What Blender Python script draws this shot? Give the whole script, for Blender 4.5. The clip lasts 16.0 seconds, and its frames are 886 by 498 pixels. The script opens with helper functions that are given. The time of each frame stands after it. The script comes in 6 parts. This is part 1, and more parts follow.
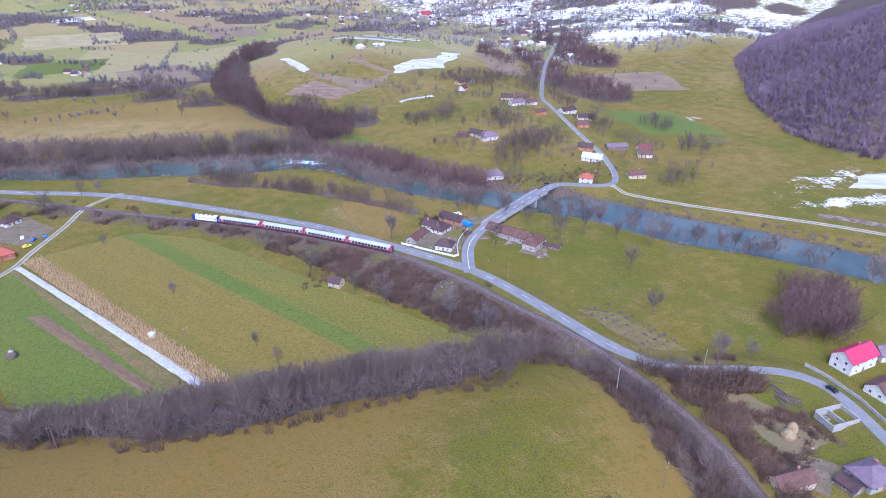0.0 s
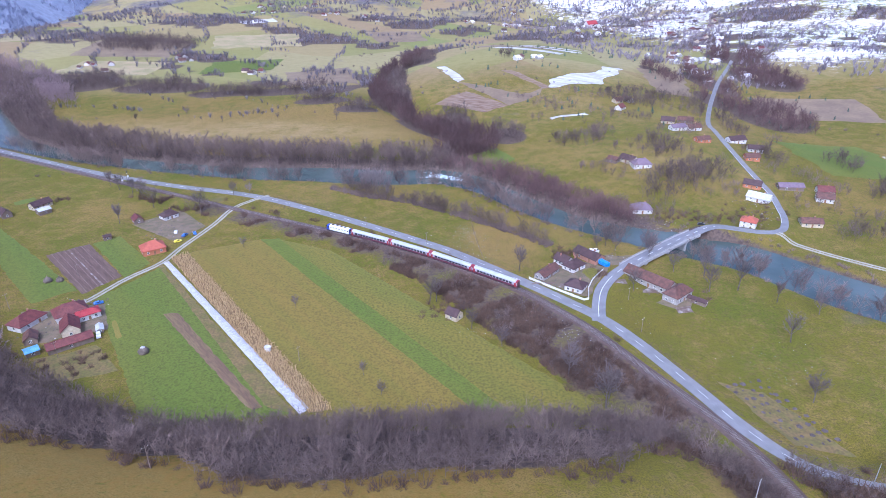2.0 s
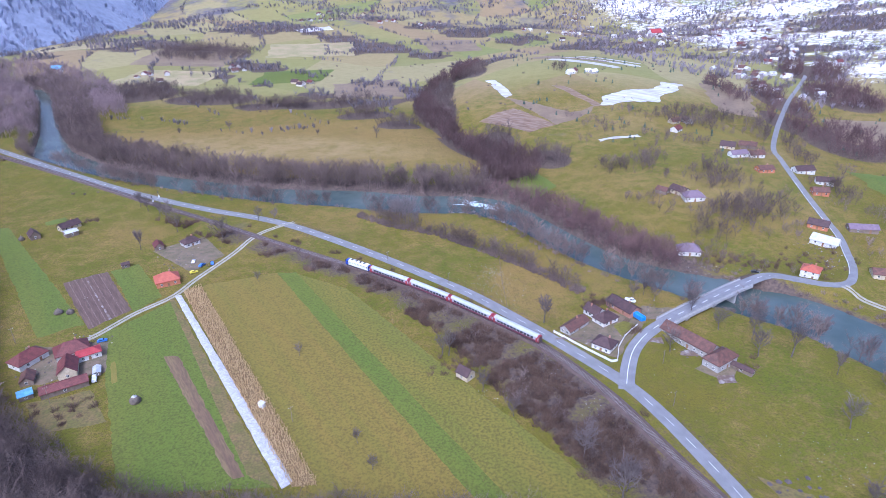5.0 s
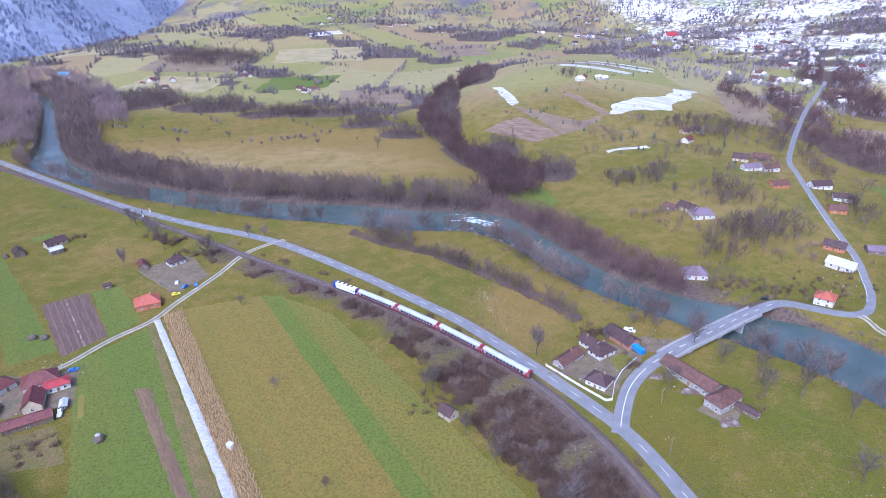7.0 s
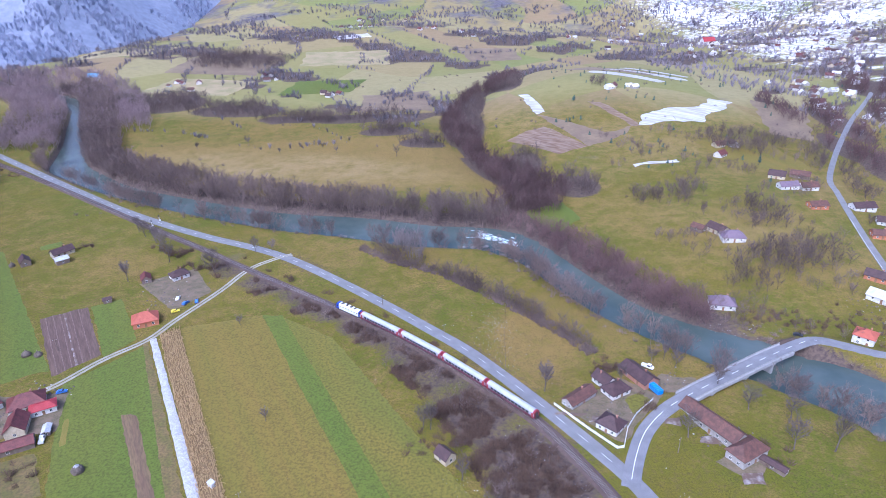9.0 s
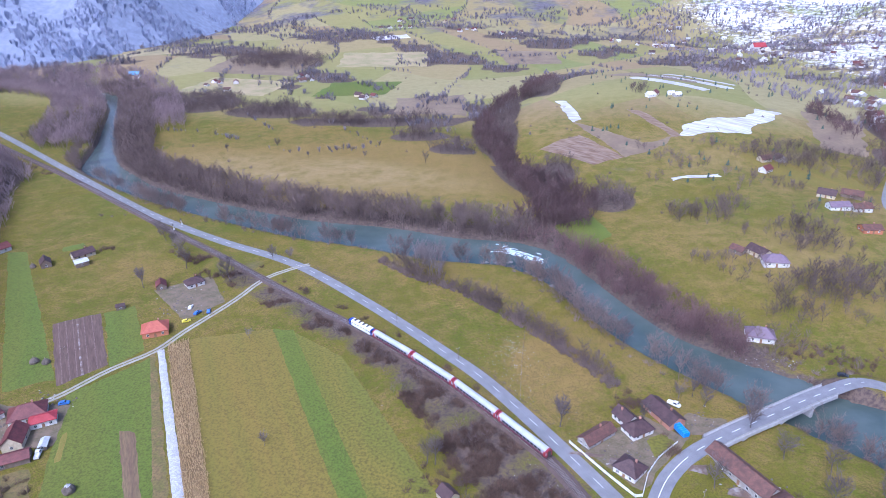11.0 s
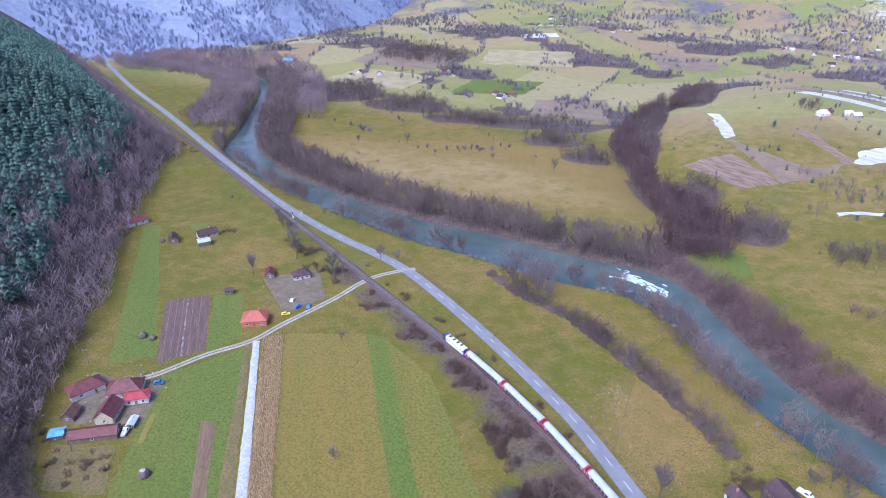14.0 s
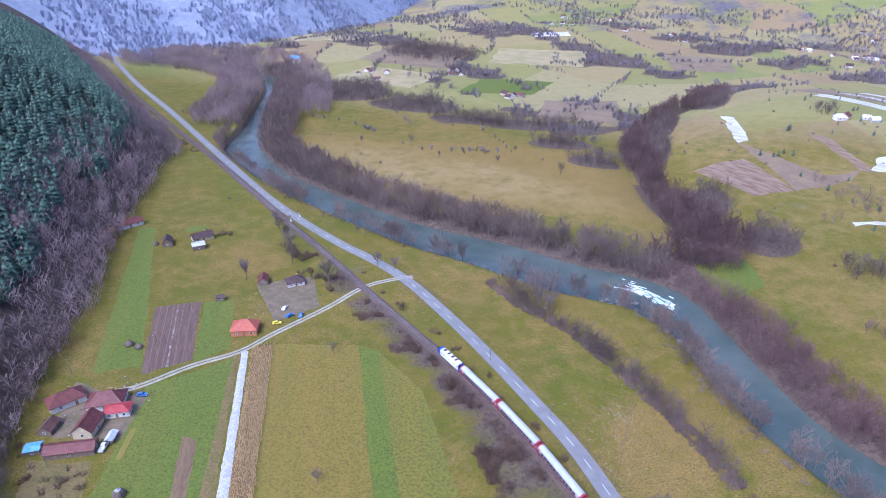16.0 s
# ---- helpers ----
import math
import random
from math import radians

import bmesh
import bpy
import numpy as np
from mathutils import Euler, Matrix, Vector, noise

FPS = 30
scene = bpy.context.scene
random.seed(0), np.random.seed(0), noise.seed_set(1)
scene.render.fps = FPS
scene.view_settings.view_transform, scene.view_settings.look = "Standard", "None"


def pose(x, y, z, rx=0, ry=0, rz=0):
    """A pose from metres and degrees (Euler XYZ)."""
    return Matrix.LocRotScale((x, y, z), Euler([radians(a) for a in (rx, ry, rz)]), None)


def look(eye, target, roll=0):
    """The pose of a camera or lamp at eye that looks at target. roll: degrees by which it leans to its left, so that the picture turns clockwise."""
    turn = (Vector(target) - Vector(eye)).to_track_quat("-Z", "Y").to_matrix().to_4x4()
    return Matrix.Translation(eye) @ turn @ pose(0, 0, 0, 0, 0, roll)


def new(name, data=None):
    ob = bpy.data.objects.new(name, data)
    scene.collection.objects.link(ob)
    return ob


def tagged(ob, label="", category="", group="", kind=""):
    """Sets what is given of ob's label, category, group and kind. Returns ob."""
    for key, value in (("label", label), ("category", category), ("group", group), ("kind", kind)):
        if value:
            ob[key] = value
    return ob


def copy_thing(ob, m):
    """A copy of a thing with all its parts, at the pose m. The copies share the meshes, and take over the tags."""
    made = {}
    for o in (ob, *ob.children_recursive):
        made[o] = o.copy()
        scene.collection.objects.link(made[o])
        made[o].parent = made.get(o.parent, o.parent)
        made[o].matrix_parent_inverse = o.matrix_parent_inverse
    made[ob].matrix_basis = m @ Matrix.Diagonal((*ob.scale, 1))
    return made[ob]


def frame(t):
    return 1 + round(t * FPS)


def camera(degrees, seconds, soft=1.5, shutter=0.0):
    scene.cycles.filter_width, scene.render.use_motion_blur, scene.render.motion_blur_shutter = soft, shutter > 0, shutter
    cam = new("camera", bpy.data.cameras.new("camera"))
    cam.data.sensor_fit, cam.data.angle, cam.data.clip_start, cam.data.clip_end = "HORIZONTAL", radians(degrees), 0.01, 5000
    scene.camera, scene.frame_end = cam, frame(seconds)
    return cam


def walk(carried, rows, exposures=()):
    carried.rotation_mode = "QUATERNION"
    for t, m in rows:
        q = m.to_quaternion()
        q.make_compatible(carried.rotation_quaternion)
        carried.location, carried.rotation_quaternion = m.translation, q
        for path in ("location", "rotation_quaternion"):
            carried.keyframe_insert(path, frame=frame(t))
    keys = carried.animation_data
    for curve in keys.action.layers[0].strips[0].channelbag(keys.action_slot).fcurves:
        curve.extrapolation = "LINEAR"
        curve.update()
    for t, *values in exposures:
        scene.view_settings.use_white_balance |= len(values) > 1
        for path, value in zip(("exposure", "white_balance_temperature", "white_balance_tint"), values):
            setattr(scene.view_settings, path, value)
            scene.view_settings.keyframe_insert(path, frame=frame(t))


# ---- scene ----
cam = camera(69.0, 16.0, soft=0.55)
PATH = [
    (0, (-63.729, -88.787, 144.331), (-63.051, -87.124, 143.45), -0.0),
    (0.5, (-60.895, -84.046, 145.583), (-60.307, -82.348, 144.707), -0.1),
    (1, (-56.584, -79.91, 146.888), (-56.13, -78.17, 146.014), -0.2),
    (1.5, (-52.636, -74.703, 148.552), (-52.289, -72.937, 147.679), -0.2),
    (2, (-49.762, -69.568, 149.488), (-49.511, -67.785, 148.617), -0.2),
    (2.5, (-46.119, -64.609, 150.841), (-45.946, -62.815, 149.972), -0.2),
    (3, (-42.381, -59.896, 152.398), (-42.244, -58.1, 151.53), -0.3),
    (3.5, (-38.552, -55.314, 154.026), (-38.432, -53.516, 153.159), -0.4),
    (4, (-34.871, -50.902, 155.642), (-34.768, -49.103, 154.774), -0.5),
    (6.5, (-16.46, -27.739, 160.733), (-16.437, -25.936, 159.868), -1.3),
    (7, (-13.181, -22.894, 161.604), (-13.167, -21.091, 160.738), -1.3),
    (7.5, (-9.702, -17.649, 162.361), (-9.694, -15.846, 161.494), -1.4),
    (8, (-7.289, -12.874, 162.738), (-7.291, -11.071, 161.873), -1.3),
    (8.5, (-4.347, -7.744, 163.392), (-4.397, -5.941, 162.528), -1.3),
    (9, (-2.305, -3.046, 163.565), (-2.386, -1.243, 162.703), -1.3),
    (9.2, (-1.146, -1.16, 163.433), (-1.24, 0.643, 162.572), -1.3),
    (11.3, (6.936, 17.172, 165.065), (6.733, 18.966, 164.204), -1.1),
    (11.5, (7.207, 19.101, 165.119), (7.012, 20.896, 164.258), -1.0),
    (12, (7.735, 22.873, 165.112), (7.518, 24.665, 164.25), -0.8),
    (12.5, (8.525, 26.994, 164.821), (8.216, 28.772, 163.96), -0.6),
    (13, (10.133, 31.012, 164.352), (9.678, 32.758, 163.49), -0.5),
    (13.5, (11.887, 35.982, 163.786), (11.321, 37.694, 162.922), -0.5),
    (14, (13.037, 39.705, 163.77), (12.442, 41.407, 162.904), -0.5),
    (14.5, (13.173, 43.533, 163.532), (12.538, 45.22, 162.665), -0.4),
    (15, (14.22, 47.479, 163.573), (13.555, 49.153, 162.704), -0.3),
    (15.5, (14.833, 50.873, 163.72), (14.183, 52.552, 162.849), -0.3),
    (16, (15.234, 53.78, 163.914), (14.608, 55.466, 163.041), -0.3),
]
walk(cam, [(t, look(eye, target, roll)) for t, eye, target, roll in PATH], [(0, 0.98, 4700, 21), (16, 0.98, 4700, 21)])

# ---- light ----
world = bpy.data.worlds.new("sky")
scene.world = world
world.use_nodes = True
wn = world.node_tree
sky = wn.nodes.new("ShaderNodeTexSky")
sky.sky_type, sky.sun_disc = "NISHITA", False
sky.sun_elevation, sky.sun_rotation = radians(50), radians(203)
sky.air_density, sky.dust_density, sky.ozone_density = 0.8, 6.0, 1.2
wn.nodes["Background"].inputs["Strength"].default_value = 0.15
wn.links.new(sky.outputs["Color"], wn.nodes["Background"].inputs["Color"])
sun = new("sun", bpy.data.lights.new("sun", "SUN"))
sun.data.energy, sun.data.angle, sun.data.color = 0.75, radians(30), (1.0, 0.95, 0.9)
sun.matrix_world = look((-50, -115, 150), (0, 0, 0))


# ---- materials ----
def surf(name, c1, c2, scale=0.3, c3=None, scale3=6.0, rough=0.85, bump=0.3, metal=0.0, mix3=0.5, spread=(0.35, 0.65), island=0.0, stretch=None, even=False):
    """A surface of two colours in patches of 1/scale metres, a third in grains of 1/scale3, fine relief, and a shade of its own for each piece."""
    m = bpy.data.materials.new(name)
    m.use_nodes = True
    t = m.node_tree
    b = t.nodes["Principled BSDF"]
    b.inputs["Roughness"].default_value, b.inputs["Metallic"].default_value = rough, metal
    geo = t.nodes.new("ShaderNodeNewGeometry")
    at = geo.outputs["Position"]
    if stretch:
        mp = t.nodes.new("ShaderNodeMapping")
        mp.vector_type = "TEXTURE"
        mp.inputs["Scale"].default_value = [1 / k for k in stretch[:3]]
        mp.inputs["Rotation"].default_value = (0, 0, -radians(stretch[3]))
        t.links.new(at, mp.inputs["Vector"])
        at = mp.outputs["Vector"]

    def ramp(s, lo, hi, detail=5.0, grain=False):
        n = t.nodes.new("ShaderNodeTexNoise")
        n.inputs["Scale"].default_value, n.inputs["Detail"].default_value = s, detail
        t.links.new(geo.outputs["Position"] if grain and even else at, n.inputs["Vector"])
        r = t.nodes.new("ShaderNodeMapRange")
        r.inputs["From Min"].default_value, r.inputs["From Max"].default_value = lo, hi
        t.links.new(n.outputs["Fac"], r.inputs["Value"])
        return r.outputs["Result"], n.outputs["Fac"]

    def mixed(f, a, c):
        x = t.nodes.new("ShaderNodeMix")
        x.data_type = "RGBA"
        for v, s in ((f, x.inputs[0]), (a, x.inputs[6]), (c, x.inputs[7])):
            if isinstance(v, (int, float)):
                s.default_value = v
            elif isinstance(v, tuple):
                s.default_value = (*v, 1)
            else:
                t.links.new(v, s)
        return x.outputs[2]

    f, _ = ramp(scale, *spread)
    col = mixed(f, c1, c2)
    g, raw = ramp(scale3, 0.4, 0.75, 8.0, True)
    if c3:
        k = t.nodes.new("ShaderNodeMath")
        k.operation = "MULTIPLY"
        k.inputs[1].default_value = mix3
        t.links.new(g, k.inputs[0])
        col = mixed(k.outputs[0], col, c3)
    if island:
        oi = t.nodes.new("ShaderNodeObjectInfo")
        ad = t.nodes.new("ShaderNodeMath")
        ad.operation = "ADD"
        t.links.new(oi.outputs["Random"], ad.inputs[0])
        t.links.new(geo.outputs["Random Per Island"], ad.inputs[1])
        h = t.nodes.new("ShaderNodeHueSaturation")
        r = t.nodes.new("ShaderNodeMapRange")
        r.inputs["From Max"].default_value = 2.0
        r.inputs["To Min"].default_value, r.inputs["To Max"].default_value = 1 - island, 1 + island
        t.links.new(ad.outputs[0], r.inputs["Value"])
        t.links.new(r.outputs["Result"], h.inputs["Value"])
        t.links.new(col, h.inputs["Color"])
        col = h.outputs["Color"]
    t.links.new(col, b.inputs["Base Color"])
    if bump:
        bp = t.nodes.new("ShaderNodeBump")
        bp.inputs["Strength"].default_value, bp.inputs["Distance"].default_value = bump, 0.3 / max(scale3, 0.3)
        t.links.new(raw, bp.inputs["Height"])
        t.links.new(bp.outputs["Normal"], b.inputs["Normal"])
    m["tools"] = 0
    return m


M = {}
M["bark"] = surf("bark", (0.1, 0.078, 0.07), (0.15, 0.12, 0.108), 0.6, (0.06, 0.048, 0.044), 5, island=0.3)
M["twigs"] = surf("twigs", (0.118, 0.0845, 0.0717), (0.205, 0.151, 0.126), 0.05, (0.0705, 0.05, 0.0442), 0.4, bump=0, island=0.55)
M["twigs_red"] = surf("twigs_red", (0.106, 0.0625, 0.0575), (0.169, 0.103, 0.0925), 0.05, (0.0625, 0.0375, 0.0375), 0.4, bump=0, island=0.55)
M["twigs_grey"] = surf("twigs_grey", (0.187, 0.151, 0.142), (0.274, 0.223, 0.209), 0.05, (0.122, 0.101, 0.095), 0.4, bump=0, island=0.4)
# far twigs: distance haze put into the colour as a paler mauve
M["twigs_hazed"] = surf("twigs_hazed", (0.187, 0.162, 0.18), (0.29, 0.251, 0.268), 0.03, (0.127, 0.107, 0.124), 0.2, bump=0, island=0.45)
M["twigs_light"] = surf("twigs_light", (0.196, 0.143, 0.14), (0.315, 0.235, 0.227), 0.04, (0.125, 0.0911, 0.0896), 0.3, bump=0, island=0.5)
M["twigs_dark"] = surf("twigs_dark", (0.075, 0.058, 0.055), (0.11, 0.087, 0.08), 0.3, (0.05, 0.04, 0.038), 1.0, bump=0, island=0.3)
M["twigs_tree"] = surf("twigs_tree", (0.115, 0.09, 0.082), (0.16, 0.128, 0.118), 0.3, (0.075, 0.06, 0.055), 1.0, bump=0, island=0.3)
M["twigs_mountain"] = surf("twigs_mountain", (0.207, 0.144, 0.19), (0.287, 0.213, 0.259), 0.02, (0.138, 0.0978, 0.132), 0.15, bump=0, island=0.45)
M["needles"] = surf("needles", (0.0332, 0.0665, 0.045), (0.0547, 0.0918, 0.0626), 0.05, (0.0762, 0.117, 0.0802), 1.5, bump=0, island=0.5)
M["scrub"] = surf("scrub", (0.0765, 0.0432, 0.027), (0.135, 0.0846, 0.054), 0.12, (0.0405, 0.0252, 0.0198), 0.6, bump=0, island=0.6)
M["asphalt"] = surf("asphalt", (0.175, 0.17, 0.172), (0.225, 0.22, 0.222), 0.25, (0.12, 0.116, 0.118), 3.0, rough=0.75, bump=0.1)
M["paint_white"] = surf("paint_white", (0.75, 0.75, 0.73), (0.6, 0.6, 0.58), 0.8, (0.45, 0.45, 0.44), 6.0, rough=0.6, bump=0.05)
M["ballast"] = surf("ballast", (0.088, 0.056, 0.044), (0.125, 0.086, 0.068), 0.4, (0.045, 0.03, 0.025), 4.0, bump=0.6)
M["rail"] = surf("rail", (0.16, 0.1, 0.08), (0.3, 0.26, 0.25), 1.0, rough=0.4, metal=0.7, bump=0.05)
M["sleeper"] = surf("sleeper", (0.16, 0.13, 0.12), (0.24, 0.21, 0.19), 1.0, (0.1, 0.08, 0.07), 5.0, island=0.25)
M["dirt"] = surf("dirt", (0.36, 0.33, 0.29), (0.28, 0.25, 0.2), 0.3, (0.2, 0.21, 0.1), 1.5, bump=0.3)
M["concrete"] = surf("concrete", (0.42, 0.41, 0.4), (0.32, 0.31, 0.3), 0.5, (0.25, 0.24, 0.23), 4.0, bump=0.2)


# ---- plan ----
def smooth_line(pts, step=4.0):
    """A Catmull-Rom curve through the given rows, resampled."""
    p = np.array(pts, float)
    p = np.vstack([2 * p[0] - p[1], p, 2 * p[-1] - p[-2]])
    out = []
    for a, b, c, d in zip(p, p[1:], p[2:], p[3:]):
        n = max(2, int(np.linalg.norm((c - b)[:2]) / step))
        u = np.linspace(0, 1, n, endpoint=False)[:, None]
        out.append(0.5 * (2 * b + (c - a) * u + (2 * a - 5 * b + 4 * c - d) * u**2 + (3 * b - a - 3 * c + d) * u**3))
    return np.vstack([*out, p[-2:-1]])


# river: centre and width
RIVER = smooth_line([(-1000, 960, 18), (-760, 850, 18), (-640, 850, 17), (-520, 800, 15), (-466, 738, 13), (-446, 705, 12), (-418, 650, 12), (-390, 598, 14), (-370, 560, 20), (-345, 512, 27),
                     (-310, 482, 23), (-272, 456, 19), (-207, 425, 22), (-151, 402, 25), (-119, 392, 29), (-74, 383, 33), (-32, 370, 33), (12, 364, 31), (37, 340, 21), (56, 306, 20), (73, 279, 20),
                     (90, 262, 22), (108, 248, 26), (128, 235, 32), (142, 225, 33), (158, 209, 31), (183, 170, 33), (213, 136, 29), (245, 90, 27), (290, 30, 26), (340, -60, 26)])
ROAD = smooth_line([(-1000, 985), (-788, 814), (-631, 691), (-496, 594), (-390, 515), (-307, 453), (-248, 410), (-204, 382), (-166, 361), (-130, 344), (-104, 328), (-71, 301),
                    (-43, 276), (-22, 256), (-2, 236), (20, 208), (41, 179), (53, 160), (61, 140), (70, 108), (76, 85), (85, 67), (98, 57), (113, 51), (127, 43), (133, 34), (133, 22), (128, 4), (118, -25), (100, -65), (80, -120)])
RAIL = smooth_line([(-1020, 968), (-800, 797), (-596, 646), (-441, 538), (-346, 474), (-258, 411), (-207, 374), (-167, 346), (-132, 320), (-95, 293), (-55, 264), (-20, 235), (11, 204),
                    (25, 188), (38, 166), (46, 150), (57, 120), (65, 100), (71, 80), (75, 55), (76, 25), (72, 3), (64, -30), (50, -70), (30, -120)])
BRANCH = smooth_line([(51, 158), (56, 172), (63, 186), (74, 198), (90, 209), (108, 220), (133, 236), (152, 246), (164, 242), (178, 235), (190, 237), (201, 252), (208, 268), (217, 290), (222, 310),
                      (230, 348), (241, 390), (252, 425), (262, 455), (294, 511), (325, 560), (359, 611), (433, 714), (516, 853), (640, 1050)])
TRACKWAY = smooth_line([(-107, 336), (-118, 328), (-127, 316), (-136, 290), (-147, 263), (-153, 246), (-166, 230), (-177, 211), (-186, 203)])
BANKWAY = smooth_line([(184, 234), (196, 214), (216, 190), (246, 160), (276, 128), (320, 70), (360, 0)])
FOOT = smooth_line([(-1150, 1050), (-806, 786), (-602, 635), (-450, 526), (-388, 480), (-366, 432), (-335, 380), (-292, 312), (-250, 254), (-222, 204), (-202, 172), (-176, 148), (-142, 124), (-108, 108), (-60, 103), (0, 97), (42, 82),
                    (64, 52), (66, 20), (60, -10), (40, -70), (20, -120), (-20, -400)], 12)
RAVINE = smooth_line([(30, 395), (45, 440), (20, 500), (0, 560), (-20, 640), (-10, 720), (30, 800), (60, 900)], 12)
WATER = -6.8


def away(x, y, line):
    """Distance to a line, signed: positive on its right hand; and the nearest row."""
    best, sign, row = np.full(x.shape, 1e9), np.ones(x.shape), np.zeros(x.shape, int)
    for i, (a, b) in enumerate(zip(line[:-1], line[1:])):
        dx, dy = b[0] - a[0], b[1] - a[1]
        u = np.clip(((x - a[0]) * dx + (y - a[1]) * dy) / (dx * dx + dy * dy + 1e-9), 0, 1)
        ox, oy = x - a[0] - u * dx, y - a[1] - u * dy
        d = np.hypot(ox, oy)
        near = d < best
        best, row = np.where(near, d, best), np.where(near, i, row)
        sign = np.where(near, np.where(dx * oy - dy * ox > 0, -1.0, 1.0), sign)
    return best * sign, row


def ease(a, b, v):
    u = np.clip((v - a) / (b - a), 0, 1)
    return u * u * (3 - 2 * u)


def waves(x, y, s, k):
    """Gentle unevenness from crossed waves of length about s."""
    return (np.sin(x / s + k) * np.cos(y / s * 1.13 - k * 2) + 0.6 * np.sin((x * 0.7 + y * 0.9) / s * 1.7 + k * 3) + 0.4 * np.cos((x - y * 1.3) / s * 2.3 - k)) / 2


def land(x, y):
    """Height of the open land, without roads."""
    x, y = np.asarray(x, float), np.asarray(y, float)
    river, row = away(x, y, RIVER[::3])
    half = RIVER[::3][np.minimum(row, len(RIVER[::3]) - 1), 2] / 2
    north = river < 0
    d = np.abs(river)
    # valley floor
    z = np.where(north, -5.2, -2.2 - 1.8 * ease(30, 110, x) * ease(260, 150, y))
    # hill with the snowy fields, and rises beyond the river
    far = np.hypot(x, y)
    hill = 27 * np.exp(-(((x - 160) / 160) ** 2) - ((y - 715) / 190) ** 2)
    hill += 8 * np.exp(-(((x - 200) / 75) ** 2) - ((y - 390) / 90) ** 2) + 13 * np.exp(-(((x + 560) / 210) ** 2) - ((y - 960) / 160) ** 2)
    hill += 26 * np.exp(-(((x + 260) / 330) ** 2) - ((y - 1230) / 200) ** 2) + 22 * np.exp(-(((x - 560) / 160) ** 2) - ((y - 620) / 220) ** 2)
    hill += 70 * np.exp(-(((x - 900) / 300) ** 2) - ((y - 1050) / 330) ** 2)
    rough = waves(x, y, 55, 1.0) * 1.2 * ease(500, 900, far) + waves(x, y, 140, 2.0) * 7 * ease(750, 1300, far)
    far_rise = 0.21 * ease(-0.5, -0.2, np.arctan2(x, y)) * np.clip(far - 1330, 0, 2200) + waves(x, y, 300, 0.6) * 60 * ease(1500, 2600, far) * ease(-0.5, -0.2, np.arctan2(x, y))
    z = z + ease(15, 90, d) * (hill + rough) * north
    ravine, _ = away(x, y, RAVINE)
    z = z - 9 * np.exp(-((ravine / 26) ** 2)) * north * ease(25, 80, d) * ease(420, 520, y)
    # slope with the pines and the meadow over the near wood
    foot, _ = away(x, y, FOOT)
    top = np.interp(x, [-520, -420, -300, -210, -110, -40, 20, 60], [175, 150, 120, 62, 42, 32, 24, 18])
    steep = np.interp(x, [-320, -230, -110, 0, 40, 60], [0.9, 0.65, 0.75, 0.9, 1.6, 1.6])
    rise = np.clip(foot, 0, None)
    z = z + np.where(foot > 0, top * (1 - np.exp(-rise / top * steep)) + 0.1 * rise, 0)
    # wooded mountain east of the valley
    east, _ = away(x, y, np.array([(2600, 1500), (1100, 820), (680, 590), (530, 490), (438, 372), (388, 280), (380, 228), (410, 182), (600, 60), (900, -200)], float))
    z = z + np.where(east < 0, 0.5 * -east, 0) * (x > 300)
    z = z + far_rise
    # river bed
    bed = ease(half + 7, half - 2, d)
    return z * (1 - bed) + (WATER - 2.0) * bed


def over(line, z0, x, y, z, flat, soft):
    d, row = away(x, y, line)
    k = ease(flat + soft, flat, np.abs(d))
    return z * (1 - k) + z0[np.minimum(row, len(z0) - 1)] * k


RAIL_Z = np.full(len(RAIL), -1.2)
ROAD_Z = np.full(len(ROAD), -1.7)
up = land(BRANCH[:, 0], BRANCH[:, 1])
s_branch = np.r_[0, np.cumsum(np.hypot(*np.diff(BRANCH[:, :2], axis=0).T))]
deck_on, deck_off = 58.0, 122.0
arch = -1.6 + 1.6 * np.sin(np.pi * np.clip((s_branch - 35) / 105, 0, 1))
BRANCH_Z = np.where(s_branch < 150, arch, np.maximum(up, -2.0))
for _ in range(12):
    BRANCH_Z[1:-1] = np.where(s_branch[1:-1] > 118, (BRANCH_Z[:-2] + BRANCH_Z[1:-1] * 2 + BRANCH_Z[2:]) / 4, BRANCH_Z[1:-1])


def ground_z(x, y):
    """Height of the ground with the beds of road and rail in it."""
    x, y = np.atleast_1d(np.asarray(x, float)), np.atleast_1d(np.asarray(y, float))
    z = land(x, y)
    z = over(RAIL, RAIL_Z - 0.5, x, y, z, 5.0, 14.0)
    z = over(ROAD, ROAD_Z - 0.1, x, y, z, 5.0, 9.0)
    keep = (s_branch < deck_on - 3) & (s_branch > 4)
    z = over(BRANCH[keep], BRANCH_Z[keep] - 0.1, x, y, z, 4.5, 7.0)
    keep = (s_branch > deck_off + 3) & (s_branch < 700)
    z = over(BRANCH[keep], BRANCH_Z[keep] - 0.1, x, y, z, 3.5, 8.0)
    river, row = away(x, y, RIVER)
    half = RIVER[np.minimum(row, len(RIVER) - 1), 2] / 2
    bed = ease(half + 1.0, half - 3, np.abs(river))
    return z * (1 - bed) + np.minimum(z, WATER - 2.0) * bed


